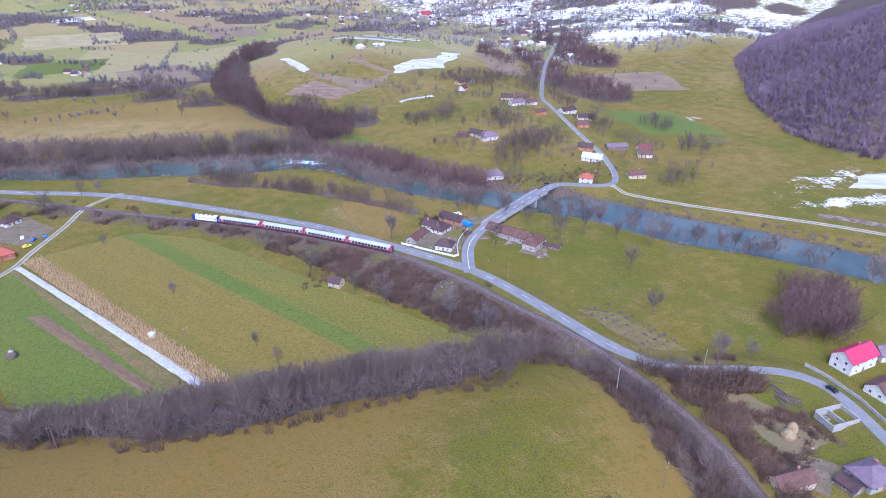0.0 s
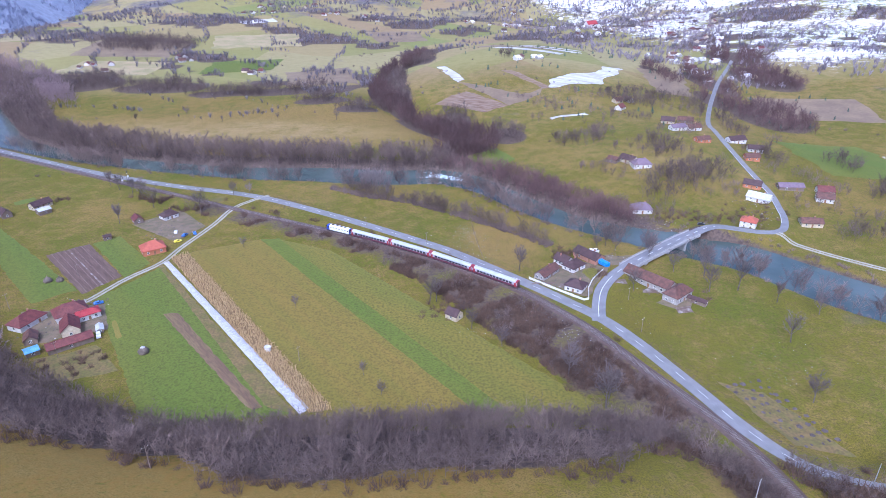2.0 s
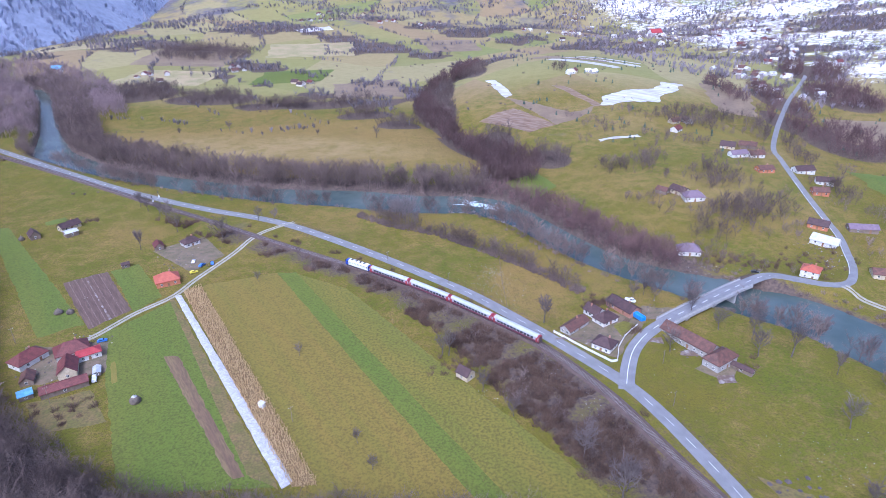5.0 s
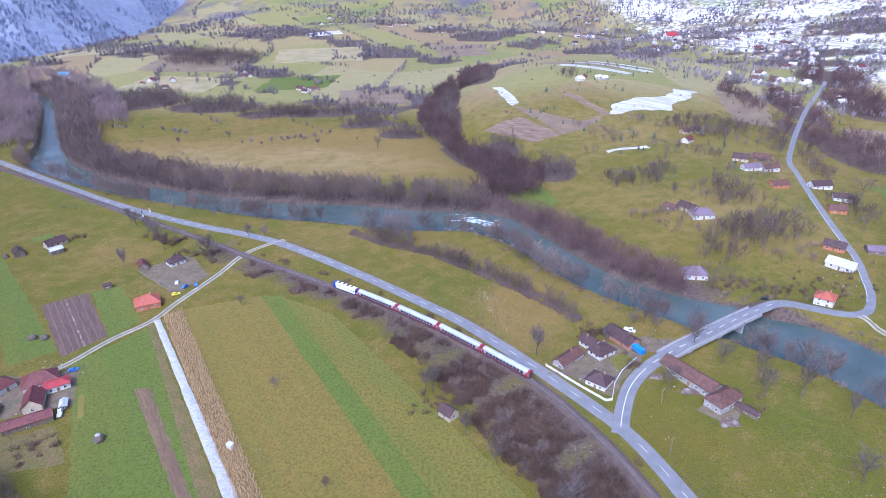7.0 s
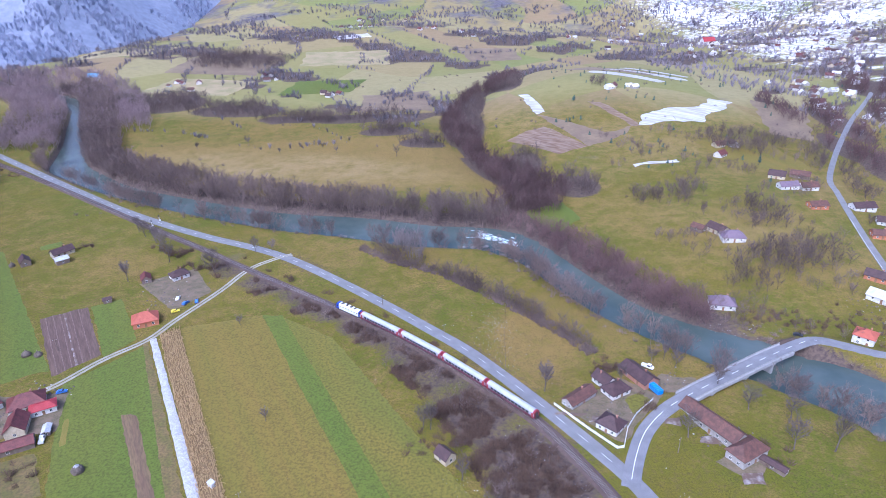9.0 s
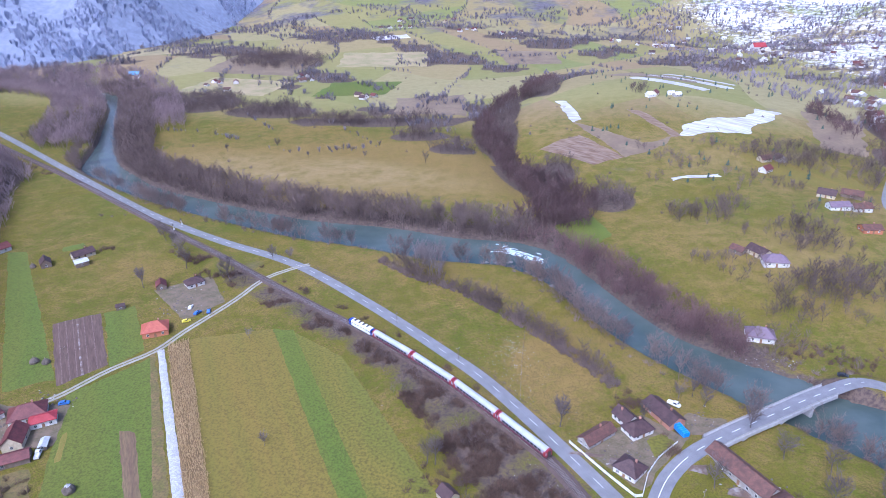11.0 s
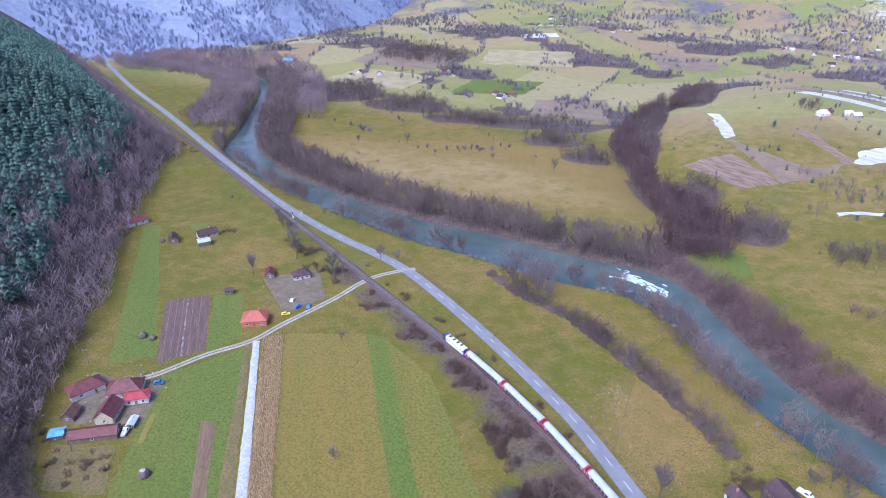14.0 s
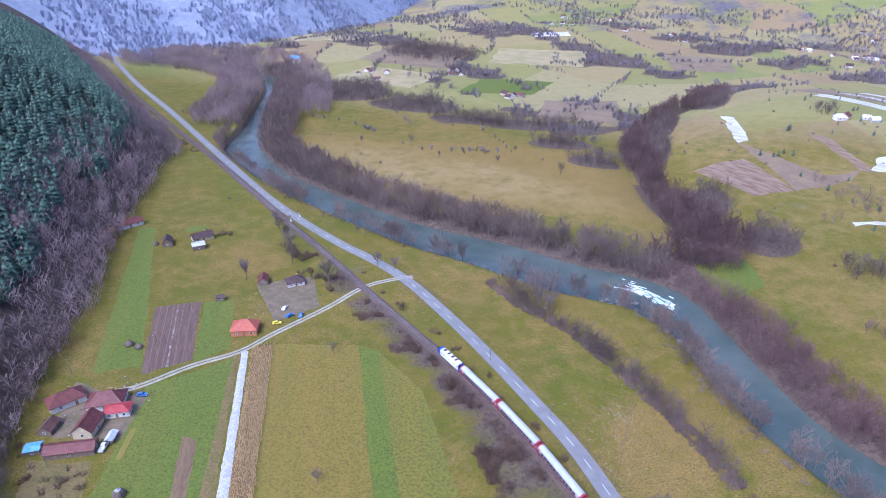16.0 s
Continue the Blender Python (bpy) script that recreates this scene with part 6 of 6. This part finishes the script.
wires((49, 42), (100, 56), 9, 9)
wires((49, 42), (32, 0), 9, 8)
for x, y in ((-210, 378), (-209, 387)):
    top = anchor("signal", pose(x, y, float(mesh_z(x, y)[0])), "white railway signal mast beside the track", "signal", "railway signals")
    part("mast", box(bmesh.new(), -0.1, 0.1, -0.1, 0.1, -0.3, 4.5), M["paint_white"], top)
    part("lamp_box", box(bmesh.new(), -0.35, 0.35, -0.2, 0.2, 3.4, 4.8, 0.08), M["iron"], top)
    part("relay_box", box(bmesh.new(), -0.5, 0.5, 0.3, 0.9, -0.2, 1.3, 0.04), M["paint_white"], top)


def haystack(x, y, r, h, mat, label, capped=False):
    top = anchor("haystack", pose(x, y, float(mesh_z(x, y)[0])), label, "haystack")
    gg = np.random.default_rng(int(abs(x * 3 + y)))
    prof = [(1.0, -0.1), (1.08, 0.15), (1.05, 0.4), (0.85, 0.65), (0.5, 0.86), (0.12, 1.0)]
    n = 18
    v = [(r * q * math.cos(k * 2 * math.pi / n) * gg.uniform(0.9, 1.1), r * q * math.sin(k * 2 * math.pi / n) * gg.uniform(0.9, 1.1), h * z + gg.normal(0, 0.05)) for q, z in prof for k in range(n)]
    f = [(i * n + k, i * n + (k + 1) % n, (i + 1) * n + (k + 1) % n, (i + 1) * n + k) for i in range(len(prof) - 1) for k in range(n)] + [tuple(range((len(prof) - 1) * n, len(prof) * n))]
    piece("hay", v, f, mat, top)
    part("centre_pole", box(bmesh.new(), -0.07, 0.07, -0.07, 0.07, h * 0.8, h + 0.9), M["wood_old"], top)
    if capped:
        bm = bmesh.new()
        bmesh.ops.create_cone(bm, cap_ends=True, segments=12, radius1=r * 0.5, radius2=0.1, depth=0.6, matrix=Matrix.Translation((0, 0, h * 0.98)))
        part("cover", bm, M["snow"], top, "white sheet over the top")


M["old_hay"] = surf("old_hay", (0.1, 0.08, 0.065), (0.16, 0.125, 0.09), 0.6, (0.06, 0.05, 0.04), 5, bump=0.8)
M["hay"] = surf("hay", (0.33, 0.24, 0.12), (0.24, 0.18, 0.1), 0.6, (0.15, 0.11, 0.07), 5, bump=0.8)
haystack(-140, 163, 2.0, 3.0, M["old_hay"], "dark old haystack with a white cover", True)
haystack(-203, 233, 1.9, 2.6, M["old_hay"], "dark brown haystack beside the ploughed plot")
haystack(-197.5, 233, 1.7, 2.3, M["old_hay"], "small brown haystack beside the ploughed plot")
haystack(102, 19, 2.2, 3.4, M["hay"], "tan haystack by the old cottage")
haystack(106, 21, 1.8, 3.2, M["hay"], "small tan haystack by the old cottage")
haystack(-268, 322, 1.6, 2.6, M["old_hay"], "old haystack beside the wooden barn")


def car(x, y, yaw, paint, label, length=4.2, van=False, category="car"):
    """A parked car: body, cabin glass, bonnet and wheels."""
    top = anchor("van" if van else "car", pose(x, y, float(mesh_z(x, y)[0]) + 0.16, rz=yaw), label, category)
    L, W = length / 2, 0.88
    prof = [(-L, 0.35), (-L, 0.85), (-L * 0.85, 0.95), (-L * 0.62, 1.42), (L * 0.15, 1.46), (L * 0.48, 0.98), (L * 0.95, 0.82), (L, 0.6), (L, 0.35)]
    if van:
        prof = [(-L, 0.4), (-L, 0.75), (-L * 0.1, 0.8), (-L * 0.05, 1.9), (L * 0.55, 1.95), (L * 0.8, 1.15), (L, 1.0), (L, 0.4)]
    n = len(prof)
    v = [(a, -W if z < 1 else -W * 0.82, z) for a, z in prof] + [(a, W if z < 1 else W * 0.82, z) for a, z in prof]
    f = [(k, (k + 1) % n, n + (k + 1) % n, n + k) for k in range(n)] + [tuple(range(n))[::-1], tuple(range(n, 2 * n))]
    piece("body", v, f, paint, top)
    a, b = (-L * 0.55, L * 0.2) if not van else (0.0, L * 0.5)
    z0, z1 = (1.02, 1.36) if not van else (1.2, 1.8)
    for s in (-1, 1):
        bm = box(bmesh.new(), a, b, s * W * 0.9 - 0.06, s * W * 0.9 + 0.02 * s + 0.04, z0, z1, 0.02)
        part("side_window", bm, M["glass"], top)
        for e, lamp in ((L - 0.04, "frame_white"), (-L + 0.04, "roof_brightred")):
            bm = box(bmesh.new(), e - 0.06, e + 0.06, s * W * 0.7 - 0.14, s * W * 0.7 + 0.14, 0.56, 0.72, 0.02)
            part("headlight" if e > 0 else "tail_light", bm, M[lamp], top)
    bm = box(bmesh.new(), L * 0.2, L * 0.42, -W * 0.78, W * 0.78, 1.1, 1.42) if not van else box(bmesh.new(), L * 0.56, L * 0.72, -W * 0.78, W * 0.78, 1.3, 1.86)
    part("windscreen", bm, M["glass"], top)
    for dx in (-L * 0.62, L * 0.62):
        for y2 in (-W + 0.05, W - 0.05):
            bm = bmesh.new()
            bmesh.ops.create_cone(bm, cap_ends=True, segments=14, radius1=0.31, radius2=0.31, depth=0.2, matrix=pose(dx, y2, 0.2, 90))
            part("wheel", bm, M["iron"], top)
    if van:
        bm = box(bmesh.new(), -L, -L * 0.12, -W, -W + 0.05, 0.8, 1.2)
        box(bm, -L, -L * 0.12, W - 0.05, W, 0.8, 1.2), box(bm, -L, -L + 0.05, -W + 0.05, W - 0.05, 0.8, 1.2)
        part("cargo_bed", bm, paint, top)
    return top


def paint(name, c):
    return surf(name, c, tuple(x * 0.85 for x in c), 1.0, rough=0.3, bump=0)


WHITE, BLACK, YELLOW, BLUE = paint("white_paint", (0.75, 0.75, 0.75)), paint("black_paint", (0.02, 0.02, 0.025)), paint("yellow_paint", (0.75, 0.65, 0.05)), paint("blue_paint", (0.06, 0.16, 0.42))
car(133.5, 29, -86, BLACK, "black car on the road beside the retaining wall")
car(73.5, 226, -36, WHITE, "white pick-up truck parked by the brick outbuilding", 5.2, True, "truck")
car(-150, 271, 30, YELLOW, "yellow car parked beside the orange house")
car(-154, 284, 100, WHITE, "white car parked in the farmyard")
car(-148, 279, 70, BLUE, "blue car parked in the farmyard")
car(-143, 281, 110, BLUE, "small blue car with a white bonnet in the farmyard")
car(-171, 206.5, 20, BLUE, "blue car parked behind the farmhouse")
car(-162, 178, 110, WHITE, "pale blue and white van beside the maize crib", 4.6, True, "truck")
car(147, 250, -20, BLACK, "dark car at the end of the bridge")

top = anchor("container", pose(72.5, 210, float(mesh_z(72.5, 210)[0]) + 0.15, rz=-66), "blue tarpaulin trailer standing by the brick outbuilding", "trailer")
M["tarp"] = surf("blue_tarpaulin", (0.03, 0.2, 0.62), (0.04, 0.26, 0.72), 0.8, (0.02, 0.12, 0.4), 4, rough=0.5, bump=0.2)
bm = box(bmesh.new(), -3.4, 3.4, -1.3, 1.3, 0.6, 2.6, 0.12)
part("cover", bm, M["tarp"], top, "blue tarpaulin cover")
for x in np.linspace(-3.2, 3.2, 7):
    part("strap", box(bmesh.new(), x - 0.05, x + 0.05, -1.34, 1.34, 0.62, 2.64), M["roof_blue"], top)
bm = box(bmesh.new(), -3.4, 3.4, -1.2, 1.2, -0.2, 0.6)
part("chassis", bm, M["iron"], top)

top = anchor("hive_box", pose(-90, 157, float(mesh_z(-90, 157)[0]), rz=-30), "white box with a sloping lid in the maize stubble", "box")
part("body", box(bmesh.new(), -1.1, 1.1, -0.8, 0.8, 0, 2.0, 0.04), M["paint_white"], top)
part("lid", box(bmesh.new(), -1.3, 1.3, -1.0, 1.0, 2.0, 2.15, 0.03), M["roof_snow"], top)

top = anchor("ruin", pose(122.5, 18, float(mesh_z(122.5, 18)[0]), rz=-5), "roofless ruined house with bare grey walls and rubble", "ruin")
for k, (x0, x1, y0, y1, h) in enumerate([(-5.5, 5.5, -4, -3.6, 2.4), (-5.5, 5.5, 3.6, 4, 2.8), (-5.5, -5.1, -3.6, 3.6, 2.0), (5.1, 5.5, -3.6, 3.6, 2.6), (-0.2, 0.2, -3.6, 3.6, 1.9)]):
    part("wall", box(bmesh.new(), x0, x1, y0, y1, -0.5, h, 0.06), M["wall_grey"], top)
for k in range(16):
    bm = box(bmesh.new(), -0.5, 0.5, -0.35, 0.35, -0.2, 0.35, 0.08)
    part("rubble", bm, M["rock"] if k % 2 else M["snow_soil"], top).matrix_basis = pose(g.uniform(-4.5, 4.5), g.uniform(-3, 3), 0.2, g.uniform(-20, 20), g.uniform(-20, 20), g.uniform(0, 180))

lg = np.random.default_rng(9)
for k in range(26):
    x, y = 117 + lg.normal(0, 1.8), 36 + lg.normal(0, 4)
    top = anchor("log", pose(x, y, float(mesh_z(x, y)[0]) + 0.15 + 0.25 * (k % 3), rz=lg.normal(110, 25)), "felled grey log in a heap by the road", "log", "heap of logs")
    bm = bmesh.new()
    bmesh.ops.create_cone(bm, cap_ends=True, segments=8, radius1=0.2, radius2=0.15, depth=lg.uniform(4, 7), matrix=pose(0, 0, 0, 0, 90))
    part("trunk", bm, M["bark"], top)

# rapids: foam and boulders
vs, fs = [], []
for k in range(70):
    u = lg.random()
    x, y = 1 + 24 * u + lg.normal(0, 2.2), 374 - 16 * u * u + lg.normal(0, 4.0 - 2.2 * u)
    a, b, r = lg.uniform(1.2, 4.2), lg.uniform(0.35, 0.9), -12 - 30 * u + lg.normal(0, 8)
    n, c = 10, len(vs)
    vs.append((x, y, WATER + lg.uniform(0.12, 0.4)))
    for j in range(n):
        q = j * 2 * math.pi / n
        e, w = a * math.cos(q) * lg.uniform(0.5, 1.2), b * math.sin(q) * lg.uniform(0.5, 1.4)
        vs.append((x + e * math.cos(radians(r)) - w * math.sin(radians(r)), y + e * math.sin(radians(r)) + w * math.cos(radians(r)), WATER + 0.01))
    fs += [(c, c + 1 + j, c + 1 + (j + 1) % n) for j in range(n)]
tagged(piece("foam", np.array(vs), fs, M["foam"], smooth=True), "white foam of the rapids", "water", kind="stuff")
for k in range(22):
    x, y = 0 + lg.normal(0, 5), 353 + lg.normal(0, 3)
    if k > 11:
        t = lg.uniform(0, 1)
        x, y = 8 + 40 * t + lg.normal(0, 1), 350 - 50 * t + lg.normal(0, 1)
    bm = bmesh.new()
    bmesh.ops.create_icosphere(bm, subdivisions=2, radius=lg.uniform(0.6, 1.5))
    for v in bm.verts:
        v.co *= 1 + lg.normal(0, 0.1)
        v.co.z *= 0.6
    ob = part("boulder", bm, M["rock"], None)
    ob.location = (x, y, max(WATER - 0.1, float(mesh_z(x, y)[0]) + 0.1))
    tagged(ob, "grey boulder at the edge of the river", "boulder", "boulders by the rapids")

stand("bank_bushes", "withered bushes on the railway bank", scatter(84, 116, 8, 62, 800, 57, lambda x, y: (waves(x, y, 6, 2.0) > -0.1) & (np.hypot(x - 104, y - 20) > 5)), 2.4, BUSH, M["scrub"], squash=1.3)
stand("garden_bushes", "bare bushes round the farm and the hamlet", np.vstack([np.array(c) + np.random.default_rng(int(abs(c[0]))).normal(0, 1, (n, 2)) * r for c, n, r in (((-200, 160), 40, (8, 6)), ((-165, 158), 20, (6, 5)), ((58, 226), 26, (4, 3)), ((66, 200), 10, (3, 3)), ((102, 176), 14, (4, 3)), ((-8, 178), 26, (7, 4)), ((-160, 318), 14, (6, 3)), ((-242, 348), 10, (5, 2)), ((190, 262), 26, (8, 8)), ((140, 272), 30, (9, 4)), ((160, 262), 24, (8, 4)))]), 2.6, BUSH, M["scrub"], squash=1.2)
# dug tree circles in the old orchard, pale stones and snow crumbs on the meadows
def crumbs(name, label, xy, r, mat, category, flat=0.5, lift=0.0):
    g2 = np.random.default_rng(len(xy))
    vs, fs = [], []
    z = mesh_z(xy[:, 0], xy[:, 1]) + lift
    for (x, y), h in zip(xy, z):
        q, a, n = r * g2.uniform(0.5, 1.3), g2.random() * 6, len(vs)
        for k in range(5):
            vs.append((x + q * math.cos(a + k * 1.257) * g2.uniform(0.7, 1.2), y + q * math.sin(a + k * 1.257) * g2.uniform(0.7, 1.2), h - 0.05))
        vs.append((x, y, h + q * flat))
        fs += [(n + k, n + (k + 1) % 5, n + 5) for k in range(5)]
    return tagged(piece(name, np.array(vs), fs, mat), label, category, kind="stuff")


cg = np.random.default_rng(5)
rows = [np.array([84 + 3.4 * a + 4 * b * 0.25 + cg.normal(0, 0.5), 110 - 4.2 * b + a * 0.5 + cg.normal(0, 0.5)]) for a in range(5) for b in range(9)]
crumbs("tree_circle", "dark dug circles round young orchard trees", np.array(rows), 1.0, M["twigs_dark"], "soil", 0.6, 0.3)
spots = [np.array(c) + cg.normal(0, 1, (n, 2)) * r for c, n, r in (((147, 80), 60, (5, 4)), ((110, 118), 70, (12, 8)), ((-8, 158), 50, (5, 4)), ((30, 190), 60, (5, 14)), ((8, 245), 260, (7, 14)), ((10, 260), 120, (3, 5)), ((45, 400), 80, (10, 6)), ((86, 14), 60, (5, 4)), ((48, 150), 60, (3, 16)), ((24, 180), 150, (5, 9)), ((36, 158), 90, (3, 8)), ((66, 148), 20, (5, 10)), ((120, 262), 50, (10, 4)), ((200, 262), 50, (12, 14)))]
spots = np.vstack(spots)
crumbs("snow_crumbs", "scattered crumbs of old snow and pale stones", spots[dry_land(spots)], 0.2, M["snow"], "snow", 0.6)
heaps = np.vstack([np.array(c) + cg.normal(0, 1, (n, 2)) * r for c, n, r in (((-166, 300), 40, (7, 6)), ((-158, 284), 30, (5, 5)), ((-184, 188), 40, (6, 7)), ((-178, 208), 40, (5, 2.5)), ((50, 198), 40, (6, 6)), ((92, 182), 40, (5, 4)), ((84, 217), 24, (4, 3)), ((196, 268), 60, (6, 10)), ((96, 6), 40, (5, 4)), ((120, 262), 40, (9, 3)), ((108, 22), 24, (4, 5)))])
crumbs("yard_litter", "heaps of firewood, stones and scrap about the yards", heaps[dry_land(heaps)], 0.5, M["bark"], "litter", 0.8, 0.25)
crumbs("yard_litter", "pale boards and stones about the yards", (heaps + cg.normal(0, 2, heaps.shape))[::3], 0.42, M["wall_grey"], "litter", 0.5, 0.25)
leaf = np.stack([cg.uniform(-90, 190, 1500), cg.uniform(80, 300, 1500)], 1)
leaf = leaf[dry_land(leaf) & (away(leaf[:, 0], leaf[:, 1], FOOT)[0] < -4)]
crumbs("tussocks", "small brown grass tussocks and molehills", leaf, 0.32, M["dry_weeds"], "grass", 0.8)

# ---- distance ----
def backdrop_material():
    """Wooded slopes with clearings and a little snow; painted blue haze that glows."""
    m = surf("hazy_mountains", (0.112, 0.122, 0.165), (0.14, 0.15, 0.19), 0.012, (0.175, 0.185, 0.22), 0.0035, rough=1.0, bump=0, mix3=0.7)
    t = m.node_tree
    b = t.nodes["Principled BSDF"]
    geo = t.nodes.new("ShaderNodeNewGeometry")
    n = t.nodes.new("ShaderNodeTexNoise")
    n.inputs["Scale"].default_value, n.inputs["Detail"].default_value, n.inputs["Roughness"].default_value = 0.09, 4, 0.7
    t.links.new(geo.outputs["Position"], n.inputs["Vector"])
    r = t.nodes.new("ShaderNodeMapRange")
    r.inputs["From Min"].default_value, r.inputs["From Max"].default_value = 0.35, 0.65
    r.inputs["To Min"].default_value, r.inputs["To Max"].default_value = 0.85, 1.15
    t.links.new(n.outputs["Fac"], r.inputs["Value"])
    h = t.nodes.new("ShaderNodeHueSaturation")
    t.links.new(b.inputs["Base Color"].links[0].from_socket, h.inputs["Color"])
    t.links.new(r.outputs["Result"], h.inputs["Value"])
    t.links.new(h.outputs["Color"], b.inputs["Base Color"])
    # emission stands in for light scattered by the haze
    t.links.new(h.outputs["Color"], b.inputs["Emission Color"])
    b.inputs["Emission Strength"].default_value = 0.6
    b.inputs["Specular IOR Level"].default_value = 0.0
    return m


az = np.radians(np.arange(-70, -9, 0.4))
foot_r = np.interp(np.degrees(az), [-70, -48, -40, -33, -27, -20, -14, -9], [1150, 1130, 1120, 1140, 1300, 1580, 1850, 2000])
rows = np.linspace(0, 1, 40)
v = []
for q in rows:
    # spurs and side valleys run down the slope
    fold = np.abs(np.sin(az * 7 + 0.5 * np.sin(q * 4))) * 300 + np.abs(np.sin(az * 19 + 1.0 + q * 2)) * 90 + np.sin(az * 53 + q * 9) * 18
    r = foot_r + 1000 * q + (fold - 120) * np.sin(np.pi * min(1, q * 1.3)) * 0.9
    v.append(np.stack([r * np.sin(az), r * np.cos(az), -30 + 520 * q**0.95 + 8 * np.sin(az * 40 + q * 19) * (q > 0)], 1))
n = len(az)
v = np.vstack(v)
i = (np.arange(len(rows) - 1)[:, None] * n + np.arange(n - 1)).ravel()
tagged(piece("backdrop", v, np.stack([i, i + n, i + n + 1, i + 1], 1), backdrop_material(), smooth=True), "far mountain slopes with painted, faintly glowing blue haze", "mountains", kind="structure")

# forest on the far slopes, blue haze painted into its colour
hg = np.random.default_rng(88)
q, a = hg.uniform(0.0, 0.34, 9500), np.radians(hg.uniform(-66, -11, 9500))
row, colm = q * (len(rows) - 1), (a - az[0]) / (az[1] - az[0])
r0, c0 = row.astype(int), colm.astype(int)
grid = v.reshape(len(rows), n, 3)
u, w = (row - r0)[:, None], (colm - c0)[:, None]
spot = (grid[r0, c0] * (1 - w) + grid[r0, c0 + 1] * w) * (1 - u) + (grid[r0 + 1, c0] * (1 - w) + grid[r0 + 1, c0 + 1] * w) * u
spot = spot[waves(spot[:, 0], spot[:, 1], 70, 1.3) + 0.5 * waves(spot[:, 0], spot[:, 1], 27, 0.3) > -0.15]
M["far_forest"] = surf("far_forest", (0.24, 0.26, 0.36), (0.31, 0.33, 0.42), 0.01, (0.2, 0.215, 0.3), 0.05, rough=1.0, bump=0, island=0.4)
stand("far_forest", "leafless forest on the distant slopes, blue haze in its colour", spot[:, :2], 13, SPECK, M["far_forest"], z=spot[:, 2])
